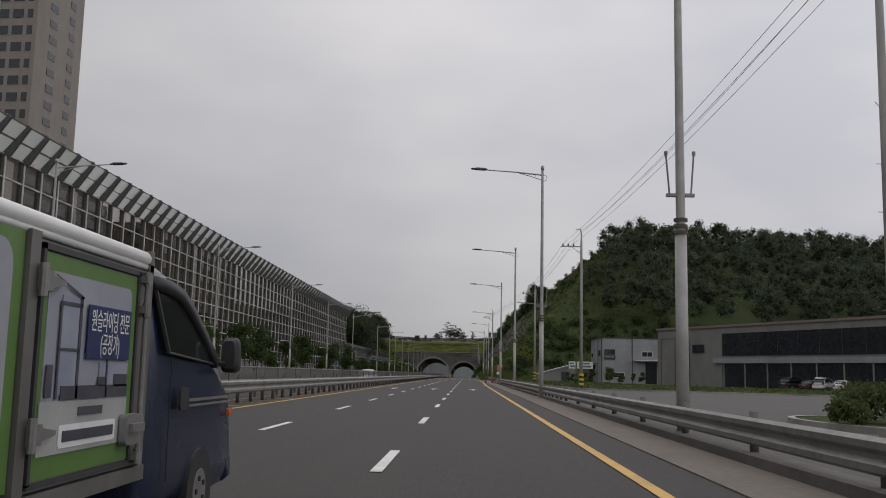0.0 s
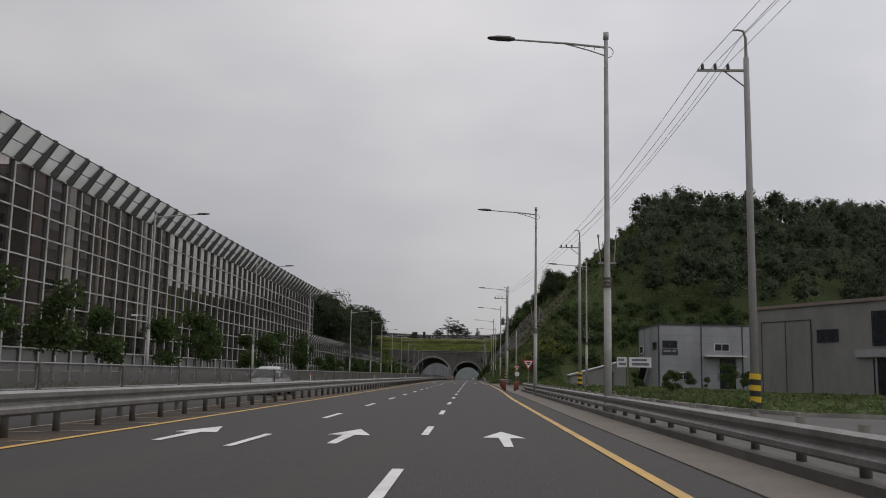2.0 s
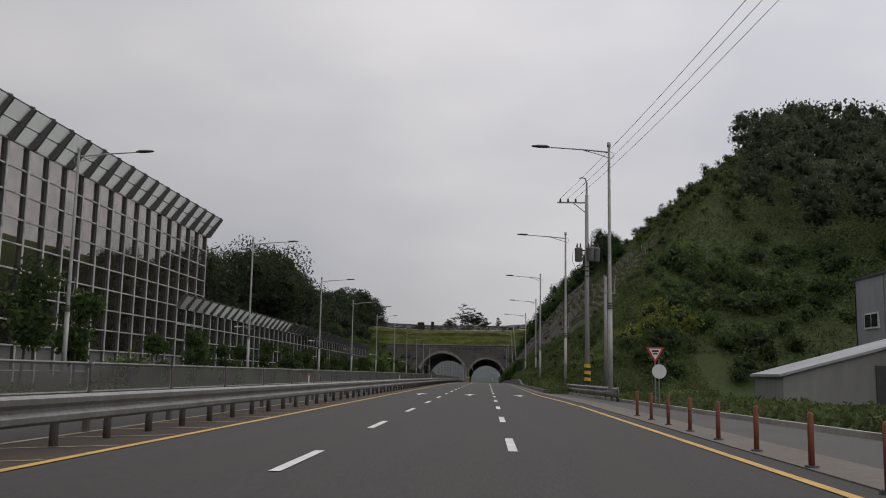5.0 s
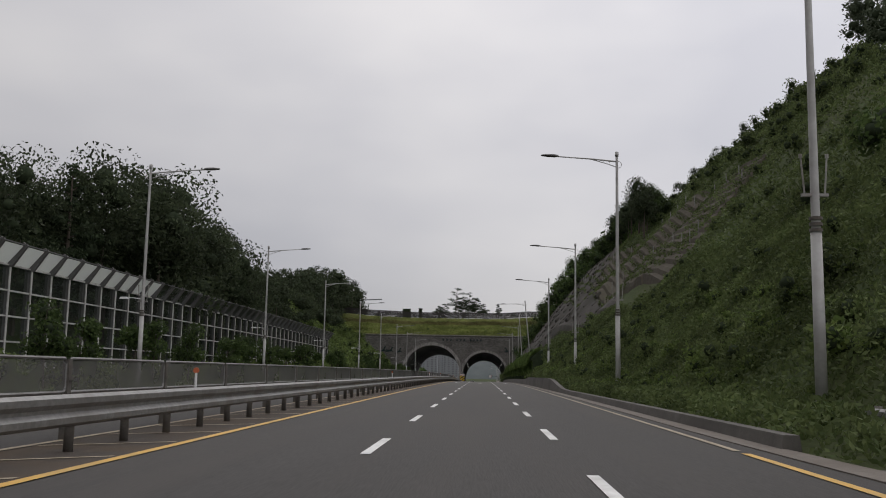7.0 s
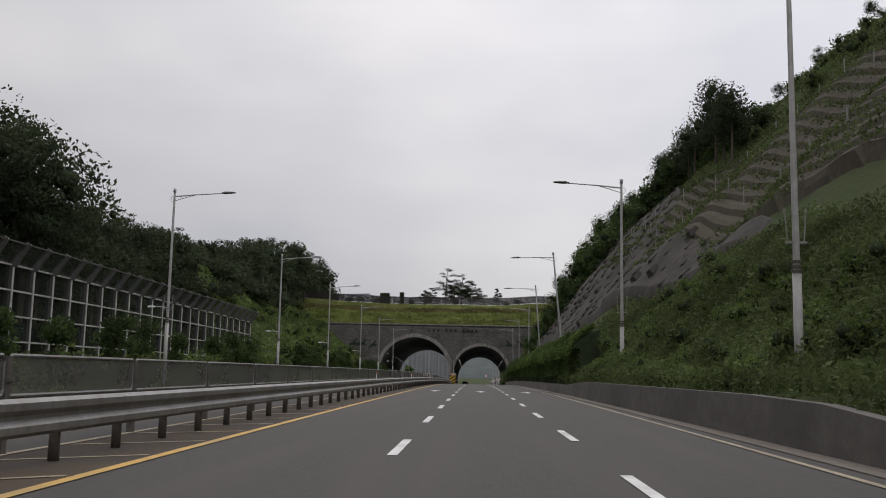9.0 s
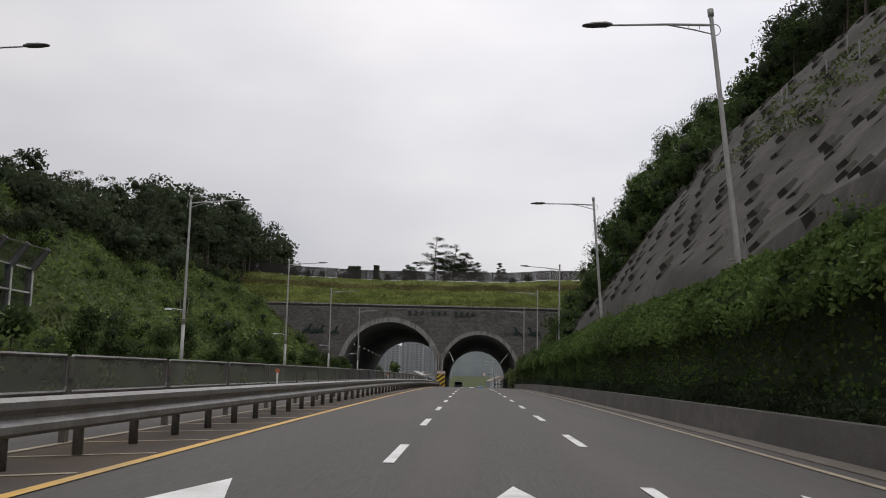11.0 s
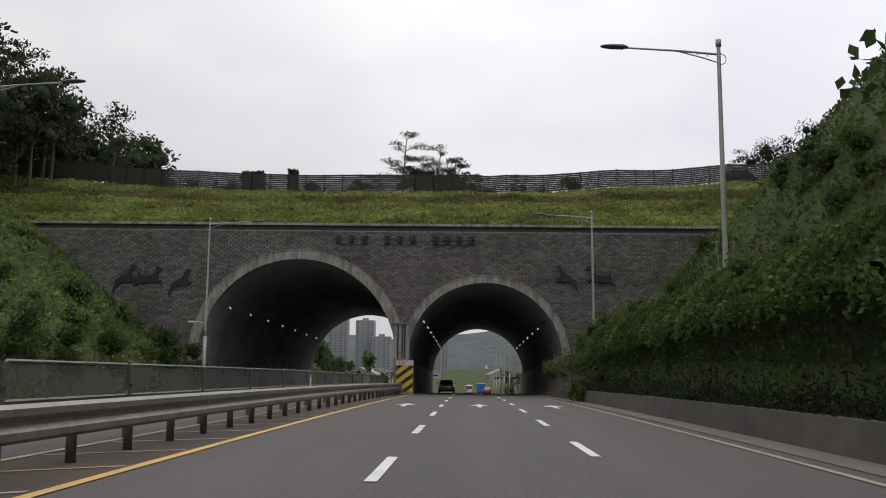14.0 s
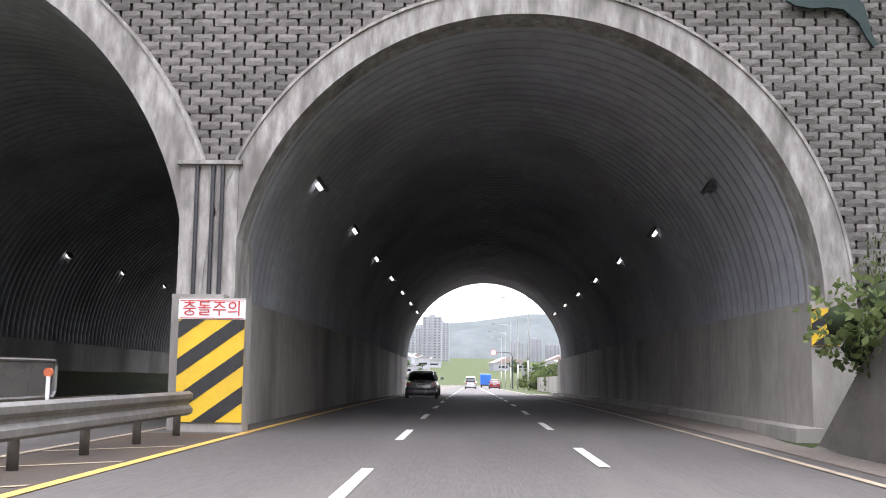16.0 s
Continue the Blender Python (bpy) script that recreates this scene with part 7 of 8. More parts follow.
part("trunk", Geo().tube([(0, 0, -0.1), (0.05, 0, 1.6)], [0.09, 0.04], 7, False).mesh("trunk", M_BARK), pb)
grove("hedge_top", "leafy growth along the top of the ivy hedge", jitter(4.1, 9, 300, 436, 1.9, lambda x, y: (land(x, y) - 0.35, rng.uniform(0.6, 1.2)) if x < 5.3 or y > 373 else None), fine_bushes, M_LEAF_VINE, trunk=False)
scatter("ivy_slope", "ivy and weeds above the hedge", 4.0, 26, 300, 444, 80000, 0.11, M_LEAF_SLOPE, 0.4, keep=lambda a, b: a < 5.5 or b > 373)

# west side: woods, bank and roadside shrubs
def wood_top(x, y):
    """Level that the tree tops of the west wood reach."""
    z = 16.8 + 2.2 * smooth01(260, 270, y) - 2.0 * smooth01(286, 298, y) + 12.0 * smooth01(340, 462, y)
    return z - 2.0 * smooth01(480, 505, y) + 1.5 * wob(x, y, 3)


def wood_edge(y):
    return -33.0 - 3.5 * smooth01(284, 300, y) - 5.0 * smooth01(392, 408, y) - 2.0 * smooth01(425, 434, y)


def wood_tree(x, y):
    edge_ = wood_edge(y)
    z = land(x, y) - 0.3 if y < 446 else max(cover(x, y), 12.0) - 0.3
    return (z, max(5.0, wood_top(x, y) + rng.uniform(-2.6, 0.8) - z)) if x < edge_ else None


grove("west_woodland", "tall dark mixed trees behind the low noise barrier", jitter(-62, -33, 244, 352, 4.9, wood_tree), tall_broad + mid_pine, M_LEAF_WOOD)
grove("barrier_trees", "dark trees close behind the tall noise barrier", jitter(-44, -34, 120, 246, 4.4, lambda x, y: (land(x, y) - 0.3, rng.uniform(5.5, 8.0) + 2.6 * smooth01(170, 230, y))), far_broad, M_LEAF_WOOD)
grove("shotcrete_top_trees", "tall dark trees leaning over the top of the shotcrete", [(21.5 + 4.5 * smooth01(326, 350, y) + 1.0 * math.sin(1.7 * y), y, land(22.5 + 3.5 * smooth01(326, 350, y), y) - 0.5, 8.0 + 1.6 * math.sin(2.9 * y), 0.9 * y) for y in range(334, 380, 3)], mid_broad, M_LEAF_WOOD)
grove("slope_thicket", "dense thicket between the trees on the east slope", jitter(13, 34, 372, 405, 3.0, lambda x, y: (land(x, y) - 0.4, rng.uniform(2.4, 4.6)) if y < 402 - 0.3 * (x - 10) else None), bushes, M_LEAF_MID, trunk=False)
grove("tall_edge_trees", "tall dark broadleaved trees beside the noise barrier", [(x, y, land(x, y) - 0.3, h, 1.1 * k) for k, (x, y, h) in enumerate(((-36.5, 266, 18.0), (-33.5, 272, 19.5), (-36.0, 275.5, 19.0), (-34.2, 279, 19.6), (-32.8, 283, 17.6), (-37.5, 281, 18.5), (-38.5, 302, 17.5), (-37.0, 309, 18.2), (-40.5, 312, 17.8)))], tall_broad, M_LEAF_WOOD)
grove("west_hill_woodland", "dark pines and broadleaved trees on the west hill", jitter(-74, -36, 352, 500, 4.8, wood_tree), mid_pine + far_broad[:2] + far_pine[:1], M_LEAF_WOOD)
grove("west_bank_shrubs", "green shrubs on the bank beside the portal",
      jitter(-48, -22, 340, 444, 2.9, lambda x, y: (land(x, y) - 0.25, rng.uniform(0.7, 2.0) * (1.7 if rng.uniform() < 0.2 else 1.0)) if (rng.uniform() < 0.66 or x > -26) and x > wood_edge(y) + 0.5 else None), fine_bushes, M_LEAF_BANK, trunk=False)
grove("west_undergrowth", "dense undergrowth below the trees of the west hill", jitter(-62, -33, 300, 446, 3.0, lambda x, y: (land(x, y) - 0.3, rng.uniform(1.6, 4.0)) if x < wood_edge(y) + 1.5 else None), bushes, M_LEAF_WOOD, trunk=False)
scatter("west_bank_weeds", "weeds and grass on the west bank", -44, -21.5, 335, 444, 34000, 0.22, M_LEAF_BANK, 0.5)
grove("west_hedge", "leafy roadside hedge before the noise barrier",
      jitter(-27.5, -21.6, 190, 345, 2.6, lambda x, y: (land(x, y) - 0.2, rng.uniform(1.0, 2.5) + 0.9 * smooth01(290, 330, y))), fine_bushes, M_LEAF_BANK, trunk=False)
scatter("west_verge", "grass on the west verge", -29, -19.8, -10, 340, 14000, 0.18, M_LEAF_SLOPE, 0.3)

# bank over the tunnel
scatter("bank_grass", "fresh green grass and low plants on the bank above the portal", -54, 30, PY + 0.7, PY + 9, 30000, 0.2, M_LEAF_BRIGHT, 0.35, zf=cover)
scatter("bank_hedge", "olive-brown shrubby row across the middle of the bank", -50, 30, PY + 9.5, PY + 12.5, 20000, 0.14, M_LEAF_OLIVE, 0.3, zf=cover, spread=0.3)
scatter("bank_upper_grass", "yellow-green grass below the slatted fence", -54, 30, PY + 12.5, PY + 16.4, 14000, 0.13, M_LEAF_BRIGHT, 0.12, zf=cover, spread=0.12)
grove("bank_shrubs", "low green shrubs on the bank above the portal", jitter(-50, 26, PY + 1, PY + 9, 3.6, lambda x, y: (cover(x, y) - 0.2, rng.uniform(0.35, 0.95)) if rng.uniform() < 0.5 else None), fine_bushes, M_LEAF_SLOPE, trunk=False)
grove("fence_shrubs", "small dark shrubs along the slatted fence", jitter(-60, 40, PY + 17.6, PY + 21.1, 3.4, lambda x, y: (cover(x, y) - 0.1, rng.uniform(0.9, 2.0)) if rng.uniform() < 0.5 else None), fine_bushes, M_LEAF_HAZED, trunk=False)


def tree(name, kind, label, x, y, z, h, mat, n_leaf, leaf, group, trunk_r=0.09):
    t_ = thing(name, label, "tree", (x, y, z), group=group)
    q, cv_, cf_ = crown(kind, h, n_leaf, leaf)
    tr = Geo().tube([(0, 0, -0.2), (0.03 * h, 0, h * 0.35), (0.01 * h, 0.02 * h, h * 0.72), (0, 0, h * 0.93)], [trunk_r * 1.25, trunk_r, trunk_r * 0.6, trunk_r * 0.2], 8, False)
    for k in range(7):
        a = rng.uniform(0, 6.28)
        t = rng.uniform(0.35, 0.85)
        r_ = h * rng.uniform(0.12, 0.24)
        tr.tube([(0.02 * h, 0, h * t), (r_ * math.cos(a), r_ * math.sin(a), h * (t + 0.08))], [trunk_r * 0.45, trunk_r * 0.12], 5, False)
    part("trunk", tr.mesh("trunk", M_BARK), t_, "brown trunk with limbs")
    cr = part("crown", quads_mesh("crown", q, mat), t_)
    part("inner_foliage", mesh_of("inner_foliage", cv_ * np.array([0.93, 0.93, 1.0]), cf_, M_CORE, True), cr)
    return t_


def pine(label, x, y, z, h, spread, seed, group, n_pad=15, low=0.3, needles=3600, leaf=0.1, drop=0.0):
    """A conifer: leaning trunk, limbs in tiers and flat pads of needles at their ends."""
    rp = random.Random(seed)
    t_ = thing("pine_tree", label, "tree", (x, y, z), group=group)
    lean = rp.uniform(-0.05, 0.05) * h
    at_ = lambda f: Vector((lean * f * f, 0.3 * lean * f, h * f))
    r0 = 0.011 * h + 0.03
    tr = Geo().tube([at_(f) + Vector((0, 0, -0.3 if f == 0 else 0)) for f in (0, 0.3, 0.6, 0.85, 0.98)], [r0 * 1.3, r0, r0 * 0.7, r0 * 0.4, r0 * 0.15], 8, False)
    pads = [(at_(1.0) - Vector((0, 0, 0.02 * h)), 0.1 * h * spread)]
    for k in range(n_pad):
        f = low + (0.97 - low) * (k + rp.uniform(0, 0.6)) / n_pad
        a_ = 2.4 * k + rp.uniform(-0.5, 0.5)
        ln = h * spread * (0.1 + 0.36 * (1 - f) ** 0.7) * rp.uniform(0.55, 1.15)
        tip = at_(f) + Vector((ln * math.cos(a_), ln * math.sin(a_), (0.12 - drop) * ln))
        tr.tube([at_(f - 0.03), at_(f).lerp(tip, 0.6), tip], [r0 * 0.4, r0 * 0.22, r0 * 0.08], 5, False)
        pads.append((tip, ln * rp.uniform(0.42, 0.62)))
        pads.append((at_(f).lerp(tip, 0.55), ln * rp.uniform(0.3, 0.45)))
    w = np.array([r_ * r_ for p_, r_ in pads])
    w /= w.sum()
    q = []
    for (p_, r_), sh in zip(pads, w):
        n_ = max(8, int(needles * sh))
        v = rng.normal(size=(n_, 3))
        v /= np.linalg.norm(v, axis=1, keepdims=True)
        v *= rng.uniform(0.3, 1.15, (n_, 1))
        q.append(np.array(p_) + v * r_ * np.array([1, 1, 0.46]))
    part("trunk", tr.mesh("trunk", M_BARK), t_, "brown trunk with bare limbs")
    part("crown", quads_mesh("crown", cards(np.concatenate(q), leaf, 0.5), M_LEAF_PINE), t_)
    return t_


# pines behind the fence
for k, (x, h, sp_) in enumerate(((-11.07, 11.6, 0.8), (-8.6, 8.6, 0.9), (-7.0, 10.2, 0.75), (-4.6, 8.3, 0.9), (-5.8, 7.2, 0.9), (-14.6, 6.3, 0.9), (-16.6, 5.6, 0.8), (-2.2, 6.4, 0.9), (2.7, 6.3, 0.7), (-10.2, 7.4, 0.9))):
    pine("dark green pine with layered crown behind the fence", x, PY + 35.5 + 0.4 * (k % 3), cover(x, PY + 35.5) - 0.1, h, sp_, 20 + k, "pines", 13 if k else 11, 0.45, 3400, 0.11)
# conifers of the west wood seen over the low barrier
for k, (x, y, top_, sp_) in enumerate(((-40.2, 251, 18.6, 0.95), (-36.9, 260.4, 18.0, 0.42), (-44.8, 252, 16.2, 0.8), (-36.5, 306, 18.8, 0.6), (-48.5, 452, 30.5, 0.8), (-46.5, 458, 30.8, 0.75), (-47.0, 468, 29.0, 0.75), (-48.6, 478, 27.5, 0.75), (-50.5, 446, 30.5, 0.7), (-53.5, 456, 31.0, 0.7), (-46.6, 474, 25.5, 0.7))):
    zb = land(x, y) if y < 446 else max(cover(x, y), 12.0)
    pine("tall dark conifer at the edge of the west wood", x, y, zb - 0.2, top_ - zb, sp_, 60 + k, "wood conifers", 24, 0.22 if y < 300 else 0.4, 6500, 0.17, 0.35 if y < 300 else 0.0)
for x, w, h in ((-25.6, 1.3, 2.9), (-21.4, 0.5, 3.2)):
    q = rng.uniform(-1, 1, (900, 3)) * np.array([w, 0.6, h / 2]) + np.array([0, 0, h / 2])
    t_ = thing("clipped_shrub", "dark clipped evergreen shrub behind the fence", "shrub", (x, PY + 21.5, cover(x, PY + 21.5)), group="clipped shrubs")
    part("foliage", quads_mesh("foliage", cards(q, 0.16), M_LEAF_PINE), t_)
    part("inner_foliage", Geo().box((0, 0, h / 2), (w * 1.7, 0.9, h * 0.95)).mesh("inner_foliage", M_CORE), t_)
edge = ((-47, 482, 10.0), (25.5, 469, 5.0), (28.0, 470, 6.6), (31.0, 471, 6.8), (34, 467, 7.0))
grove("edge_wood", "dense dark trees at the ends of the bank above the tunnel", [(x, y, cover(x, y) - 0.3, h, 0.7 * k) for k, (x, y, h) in enumerate(edge)], mid_pine + mid_broad[:1], M_LEAF_PINE)
# young roadside trees on the west verge
proto = []
for k in range(4):
    proto.append(tree("young_tree", "young", "slender young roadside tree with loose green crown", -22.6, 8 + 9 * k, land(-22.6, 8) - 0.02, 5.2 + 0.5 * k, M_LEAF_MID, 1500, 0.15, "young roadside trees", 0.06))
k = 0
y = 46.0
while y < 442:
    x = -22.6 + (0.8 * math.sin(y * 1.7)) - (1.2 if y < 190 else 0)
    copy_thing(proto[k % 4], pose(x, y, land(x, y) - 0.02, 0, 0, 53 * k) @ Matrix.Scale(1.0 if y < 190 else 0.66, 4))
    k += 1
    y += (8.5 if y < 190 else 5.8) + 2.2 * math.sin(k * 2.3)
# little trees and shrubs on the lawn
for k, (x, y) in enumerate(((13.5, 118), (16.0, 127), (18.5, 121), (21.5, 131), (15.2, 140), (19.5, 146), (24.5, 138), (23.0, 152), (27.5, 147), (26.5, 159))):
    copy_thing(proto[k % 4], pose(x, y, land(x, y) - 0.02, 0, 0, 71 * k) @ Matrix.Scale(0.3 + 0.05 * (k % 3), 4))
isl = [(8.3 + 3.4 * math.cos(a) * (1 + 0.25 * math.cos(a)) + 3.4, 25.5 + 4.2 * math.sin(a)) for a in [k * math.pi / 12 for k in range(24)]]
ig = Geo()
ig.add([(x, y, z) for z in (-0.05, 0.14) for x, y in isl] + [(11.9 + (x - 11.9) * 0.93, 25.5 + (y - 25.5) * 0.94, 0.14) for x, y in isl], [(k, (k + 1) % 24, 24 + (k + 1) % 24, 24 + k) for k in range(24)] + [(24 + k, 24 + (k + 1) % 24, 48 + (k + 1) % 24, 48 + k) for k in range(24)])
tagged(new("island_kerb", ig.mesh("island_kerb", M_CONCRETE)), "pale concrete kerb round a planted traffic island", "kerb", kind="structure")
tagged(new("island_soil", mesh_of("island_soil", [(11.9 + (x - 11.9) * 0.93, 25.5 + (y - 25.5) * 0.94, 0.12) for x, y in isl], [tuple(range(24))], M_GRASS)), "grassy soil of the planted traffic island", "ground", kind="structure")
for k, (x, y, h) in enumerate(((9.6, 23.8, 0.7), (10.3, 25.2, 1.0), (11.4, 24.4, 1.05), (11.2, 26.8, 1.25), (12.6, 25.4, 1.3), (13.2, 27.4, 1.5), (12.2, 23.4, 0.9), (13.8, 24.6, 1.3))):
    q, cv_, cf_ = crown("bush", h, 1300, 0.055)
    t_ = thing("roadside_bush", "leafy green bush on the planted traffic island", "bush", (x, y, 0.12), group="roadside bushes")
    part("foliage", quads_mesh("foliage", q, M_LEAF_SLOPE), t_)
    part("inner_foliage", mesh_of("inner_foliage", cv_, cf_, M_CORE, True), t_)

# ---------------------------------------------------------------- cut slope: terraces, shotcrete and anchors


def slope_sheet(name, mat, y0, y1, lo, hi, up, label, dy=1.5, dx=1.0, rough=0.25, bands=0):
    """A sheet a little above the slope between x = lo(y) and hi(y)."""
    ys = axis((y0, y1, dy))
    # terraces run level along the slope, each with a flat tread and a steep riser
    x_lo, x_hi = min(lo(y) for y in ys), max(hi(y) for y in ys)
    pitch_ = (x_hi - x_lo) / bands if bands else 0.0
    xs = [x_lo + pitch_ * (k + e) for k in range(bands) for e in (0.0, 0.5, 0.64)] + [x_hi] if bands else None
    nn = len(xs) - 1 if bands else 20
    v, f = [], []
    for y in ys:
        a, b = lo(y), hi(y)
        ends = min(1.0, (y - y0) / 7.0, (y1 - y) / 7.0)
        for i in range(nn + 1):
            x = min(max(xs[i], a), b) if bands else a + (b - a) * i / nn
            step_ = (0.0, -0.28, 0.06)[i % 3] * pitch_ if bands and a < x < b else 0.0
            rim_ = -up - 0.5 if x <= a or x >= b else 0.0
            v.append((x, y, land(x, y) + up * ends - 0.35 * (1 - ends) + rough * noise.noise(Vector((x * 0.5, y * 0.35, 2.0))) + step_ + rim_))
    for j in range(len(ys) - 1):
        for i in range(nn):
            f.append((j * (nn + 1) + i, j * (nn + 1) + i + 1, (j + 1) * (nn + 1) + i + 1, (j + 1) * (nn + 1) + i))
    ob = new(name, mesh_of(name, v, f, mat, not bands))
    return tagged(ob, label, "slope", kind="structure")


slope_sheet("terraced_cut", M_CUT, 267, 352, cut_lo, cut_hi, 0.75, "brown terraced soil of the cut slope", rough=0.12, bands=15)
slope_sheet("shotcrete", M_SHOTCRETE, 284, 376, shot_lo, shot_hi, 0.85, "grey sprayed-concrete slope face", rough=0.5)
bx_, by_ = 0.5, 0.27
anchor_me = Geo().add([(-bx_ - 0.14, -by_ - 0.05, -0.3), (bx_, -by_ * 0.9, -0.3), (bx_, by_ * 0.9, -0.3), (-bx_ - 0.14, by_ + 0.05, -0.3), (-bx_ + 0.1, -by_ + 0.05, 0.13), (bx_ - 0.03, -by_ + 0.07, -0.02), (bx_ - 0.03, by_ - 0.07, -0.02), (-bx_ + 0.1, by_ - 0.05, 0.13)], [(3, 2, 1, 0), (4, 5, 6, 7), (0, 1, 5, 4), (1, 2, 6, 5), (2, 3, 7, 6), (3, 0, 4, 7)]).mesh("anchor_block", M_SHOTCRETE)
tilt_ = Matrix.Rotation(radians(-52), 4, "Y")
for j in range(34):
    y = 293 + 2.4 * j
    hi_ = shot_hi(y)
    for i in range(13):
        x = 5.9 + 1.4 * i + (0.7 if j % 2 else 0)
        if shot_lo(y) + 0.3 < x < hi_ - 0.2:
            ob = new("anchor_block", anchor_me)
            ob.matrix_basis = Matrix.Translation((x, y + 0.5 * math.sin(3.1 * i + j), land(x, y) + 0.9)) @ tilt_ @ Matrix.Rotation(radians(33 + 7 * math.sin(2.3 * i + 1.7 * j)), 4, "Z")
            tagged(ob, "tilted grey concrete anchor block on the shotcrete", "anchor block", "anchor blocks")
for j in range(16):
    y = 271 + 5.0 * j
    for x in (cut_lo(y) + 3.2 + 0.35 * (j % 3), cut_hi(y) - 2.0):
        t_ = thing("survey_post", "small white marker post on the terraced slope", "marker post", (x, y, land(x, y) + 0.8), group="slope marker posts")
        part("post", Geo().tube([(0, 0, -0.3), (0, 0, 1.0)], 0.05, 6).mesh("post", M_GALV), t_)
# patch of bare soil on the west bank
slope_sheet("bare_soil", M_SOIL, 434, 443, lambda y: -39.3 - 0.42 * (y - 434) + 0.4 * math.sin(1.9 * y), lambda y: -38.4 - 0.36 * (y - 434) + 0.9 * math.sin((y - 434) / 9 * math.pi), 0.75, "orange bare soil patch on the bank", rough=0.2)

# grass rows along the terraces
tx, ty = [], []
for k in range(16):
    for y in rng.uniform(267, 350, 1500):
        x = 11.8 + 14.2 * (k + rng.uniform(-0.1, 0.3)) / 15
        if cut_lo(y) < x < cut_hi(y):
            tx.append(x)
            ty.append(y)
tz = np.array([land(a, b) + 0.78 for a, b in zip(tx, ty)]) + rng.uniform(0, 0.45, len(tx))
keep_ = np.array([noise.noise(Vector((a * 0.25, b * 0.12, 9.0))) > -0.3 for a, b in zip(tx, ty)])
tagged(new("terrace_grass", quads_mesh("terrace_grass", cards(np.stack([tx, ty, tz], 1)[keep_], 0.12, 0.5, 0.3), M_LEAF_SLOPE)), "rows of weeds along the terraced slope", "vegetation", kind="stuff")

# ---------------------------------------------------------------- beyond the tunnel
grove("exit_bank_shrubs", "bright green shrubs on the bank beyond the tunnel", jitter(5.6, 16, 505, 600, 2.4, lambda x, y: (land(x, y) - 0.2, rng.uniform(0.8, 2.2))), bushes, M_LEAF_SLOPE, trunk=False)
grove("exit_trees", "leafy trees beyond the tunnel", jitter(-46, -28, 505, 600, 5.0, lambda x, y: (land(x, y) - 0.2, rng.uniform(4, 8))) + jitter(10, 30, 507, 560, 6, lambda x, y: (land(x, y) - 0.2, rng.uniform(4, 7))), far_broad, M_LEAF_MID)
grove("exit_west_bushes", "leafy bushes on the bank beside the far tunnel mouth", jitter(-38, -25.5, 500, 545, 2.2, lambda x, y: (land(x, y) - 0.2, rng.uniform(1.0, 2.8))), fine_bushes, M_LEAF_BANK, trunk=False)
tube_wall(5.0, 5.4, 1.6, 503.5, 535, "exit_wall", "low concrete wall beyond the tunnel")
# overhead arm with round sign
gs = thing("overhead_sign", "dark arm post with small round traffic sign", "road sign", (4.6, 590, G(590)), group="road signs")
part("post", Geo().tube([(0, 0, 0), (0, 0, 5.6), (-0.5, 0, 6.3), (-3.2, 0, 6.4)], [0.13, 0.11, 0.08, 0.06], 8).mesh("post", M_DARK_METAL), gs)
part("plate", Geo().tube([(-3.4, -0.05, 6.3), (-3.4, 0.0, 6.3)], 0.55, 20).mesh("plate", M_WHITE), gs)
part("ring", Geo().tube([(-3.4 + 0.5 * math.cos(a), -0.07, 6.3 + 0.5 * math.sin(a)) for a in [k * math.pi / 10 for k in range(21)]], 0.05, 6).mesh("ring", M_RED), gs)
bt = thing("blue_truck", "blue box truck driving ahead beyond the tunnel", "truck", (0.35, 620, G(622)), math.degrees(0.0))
part("cargo_box", Geo().box((0, 2.6, 1.75), (2.2, 5.2, 2.1)).mesh("cargo_box", M_BLUE_SIGN), bt, "blue cargo box")
part("door_gap", Geo().box((0, -0.01, 1.75), (0.04, 0.03, 2.0)).mesh("door_gap", M_BLACK), bt)
part("chassis", Geo().box((0, 2.9, 0.55), (1.6, 6.2, 0.3)).mesh("chassis", M_BLACK), bt)
part("cab", hull([(5.3, 0.5, 2.1, 0.95, 0.85), (5.6, 0.45, 2.2, 1.0, 0.88), (6.5, 0.45, 1.9, 1.0, 0.85), (6.9, 0.5, 1.2, 0.95, 0.85)], 16, 5).mesh("cab", M_WHITE, True), bt)
for sx in (-1, 1):
    part("tail_lamp", Geo().box((0.9 * sx, -0.05, 0.62), (0.25, 0.08, 0.16)).mesh("tail_lamp", M_TAIL), bt)
    for yy in (1.2, 5.8):
        wheel(bt, 0.85 * sx, yy, 0.38, 0.26)
# tower blocks and hills in the distance
rt = random.Random(3)
for x, y, h_, n in ((-95, 1350, 15, 3), (-215, 1250, 17, 3), (-165, 1320, 18, 3), (-120, 1620, 17, 4), (60, 1700, 9, 3), (130, 1650, 10, 3)):
    for k in range(n):
        tower(x + 26 * k, y + 18 * k, 20, 14, h_ + rt.randint(-2, 3), 0, "pale grey apartment tower far in the distance", M_FAR_TOWER, False, -15.0)
cr = thing("tower_crane", "slender tower crane over far apartment blocks", "crane", (-150, 1180, -15))
part("mast", Geo().tube([(0, 0, 0), (0, 0, 92)], 0.9, 4).mesh("mast", M_FAR_TOWER), cr)
part("jib", Geo().tube([(-12, 0, 90), (38, 0, 92)], 0.7, 4).mesh("jib", M_FAR_TOWER), cr)
hv, hf = [], []
hx = axis((-1500, 1500, 60))
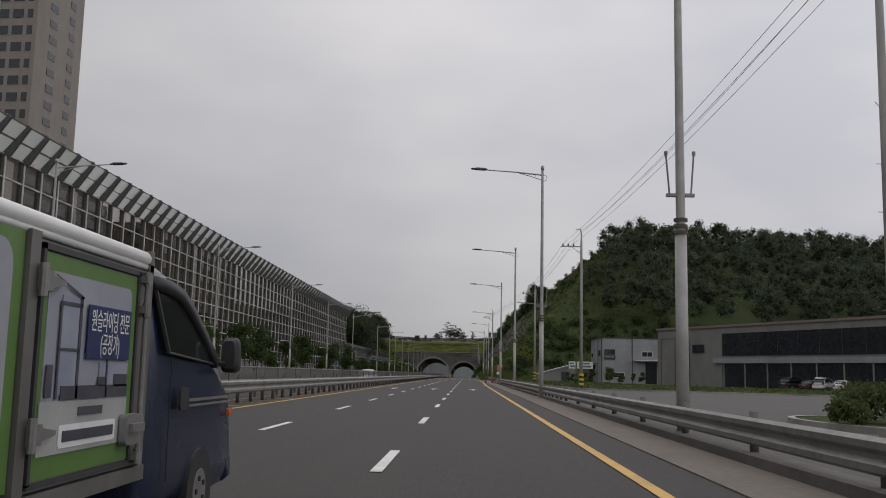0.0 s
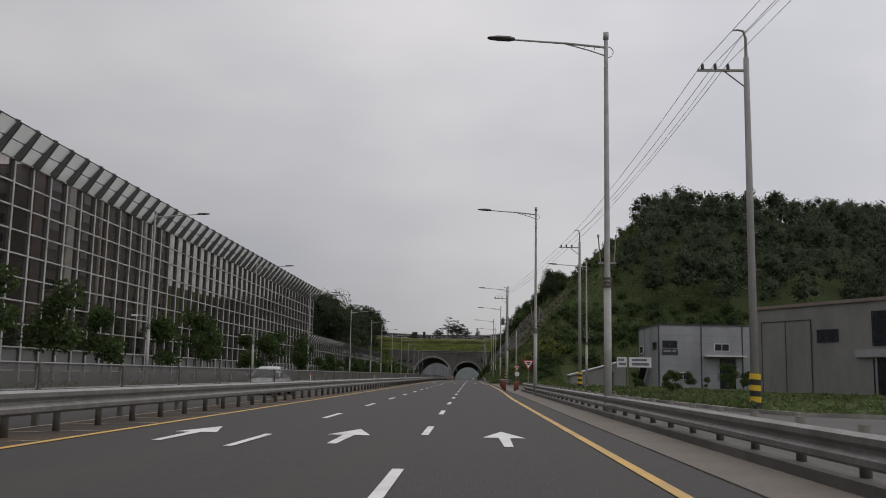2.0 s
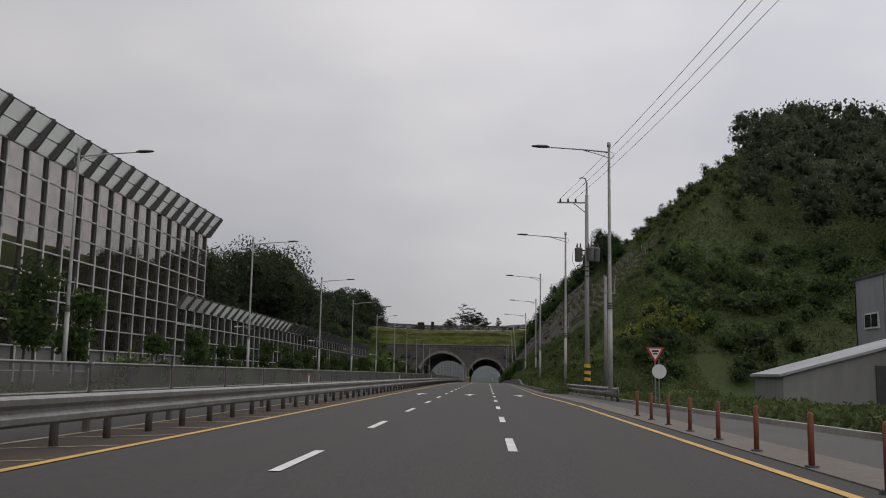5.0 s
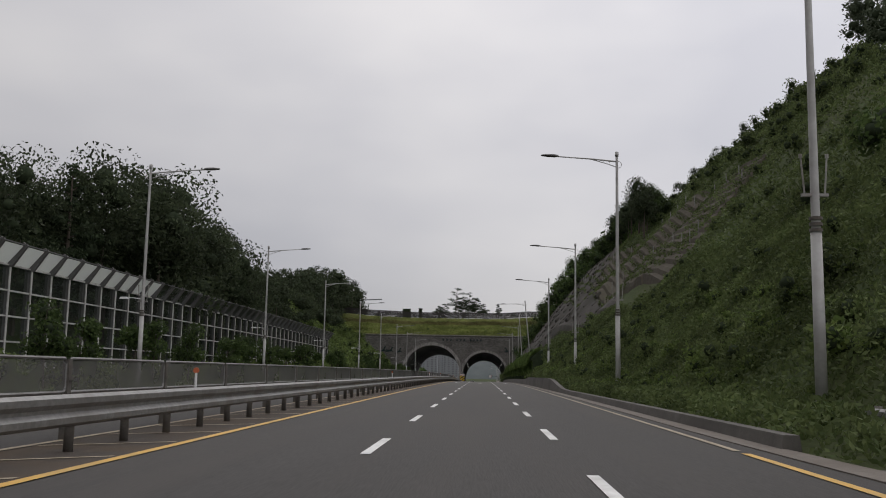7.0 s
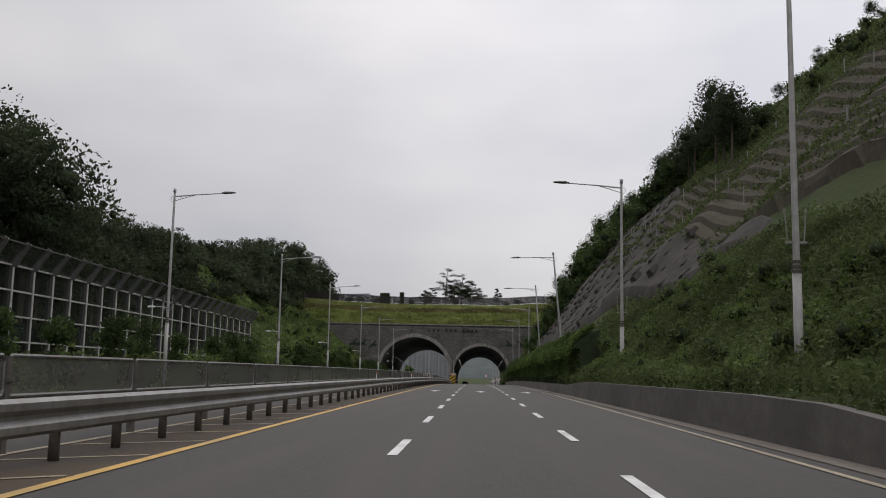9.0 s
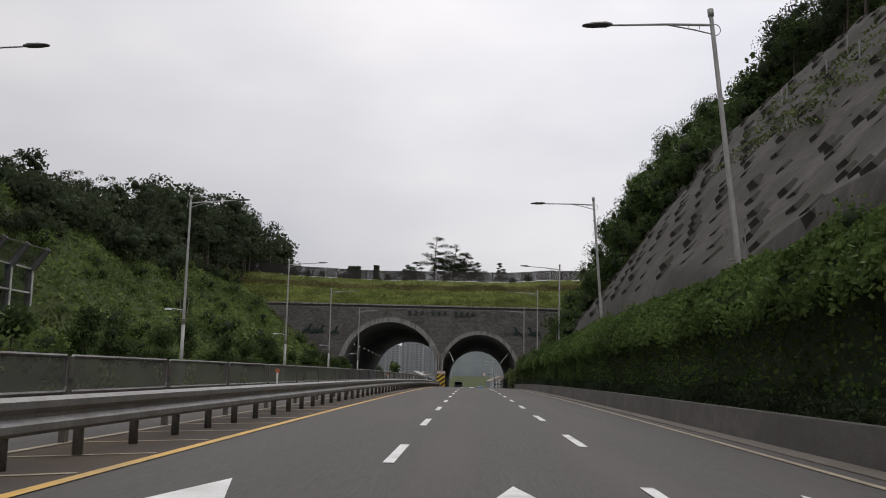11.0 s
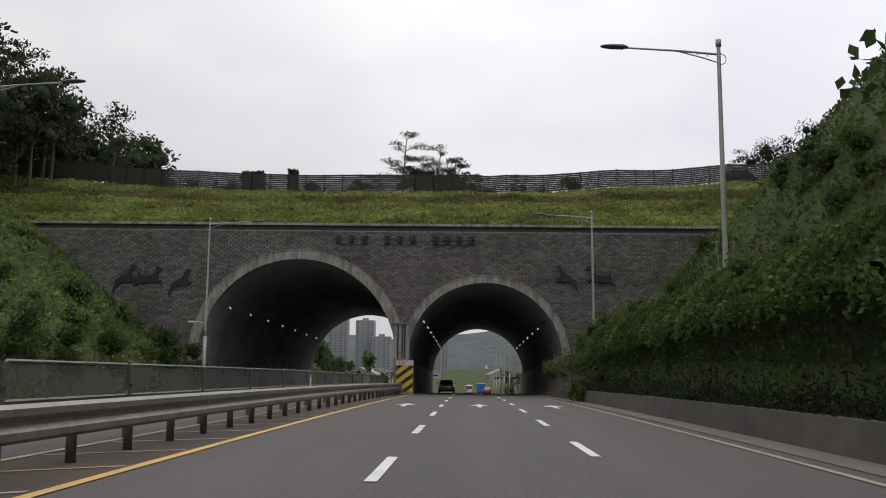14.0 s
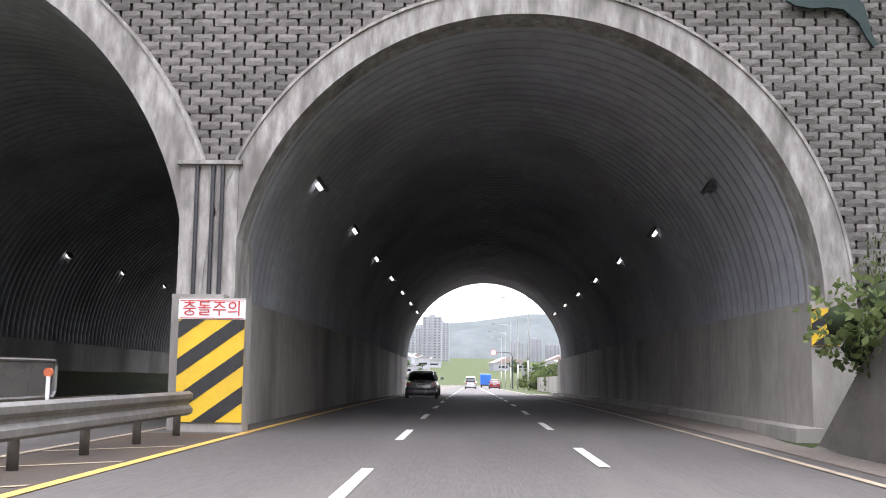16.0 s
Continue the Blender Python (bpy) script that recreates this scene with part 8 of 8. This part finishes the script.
for i, x in enumerate(hx):
    zt = 62 + 40 * noise.noise(Vector((x * 0.0022, 0.3, 0))) + 8 * noise.noise(Vector((x * 0.012, 2.3, 0)))
    hv += [(x, 2100, -40), (x, 2250, max(2, zt * 0.6)), (x, 2400, max(4, zt))]
for i in range(len(hx) - 1):
    a, b = 3 * i, 3 * i + 3
    hf += [(a, b, b + 1, a + 1), (a + 1, b + 1, b + 2, a + 2)]
M_FAR_HILL = surf("far_hill", (0.085, 0.098, 0.098), (0.125, 0.138, 0.138), scale=0.012, rough=1.0, spec=0.0)
tagged(new("backdrop", mesh_of("backdrop", hv, hf, M_FAR_HILL, True)), "hazy grey-green hills on the horizon", "hills", kind="structure")
grove("valley_trees", "scattered trees in the valley beyond the tunnel", jitter(-160, 160, 560, 1000, 21, lambda x, y: (land(x, y) - 0.3, rng.uniform(6, 11)) if abs(x + 6) > 24 else None), tiny_broad, M_LEAF_MID, trunk=False)
wh = thing("warehouse", "low white warehouse beyond the tunnel", "building", (24, 740, G(740)))
shell(wh, [(0, 0), (40, 0), (40, 20), (0, 20)], 7.0, M_SHEET_PALE, M_WHITE)
# low houses in the valley
rh = random.Random(8)
for k in range(110):
    x = rh.uniform(-190, 190)
    y = rh.uniform(640, 1250)
    if abs(x + 6) < 26:
        continue
    w_, d_, h_ = rh.uniform(9, 22), rh.uniform(8, 14), rh.uniform(4, 9)
    ho = thing("far_house", "pale low building far beyond the tunnel", "building", (x, y, land(x, y) - 0.3), rh.uniform(-20, 20), "valley houses")
    part("wall", Geo().box((0, 0, h_ / 2), (w_, d_, h_)).mesh("wall", M_FAR_TOWER if k % 3 else M_SHEET_PALE), ho)
    part("roof", Geo().prism([(-w_ / 2 - 0.4, h_), (w_ / 2 + 0.4, h_), (0, h_ + 0.22 * w_)], -d_ / 2 - 0.4, d_ / 2 + 0.4).mesh("roof", M_SHEET_GREY if k % 2 else M_ROOF), ho)
    part("window", Geo().box((0, -d_ / 2 - 0.03, h_ * 0.55), (w_ * 0.6, 0.1, 1.4)).mesh("window", M_WINDOW), ho)
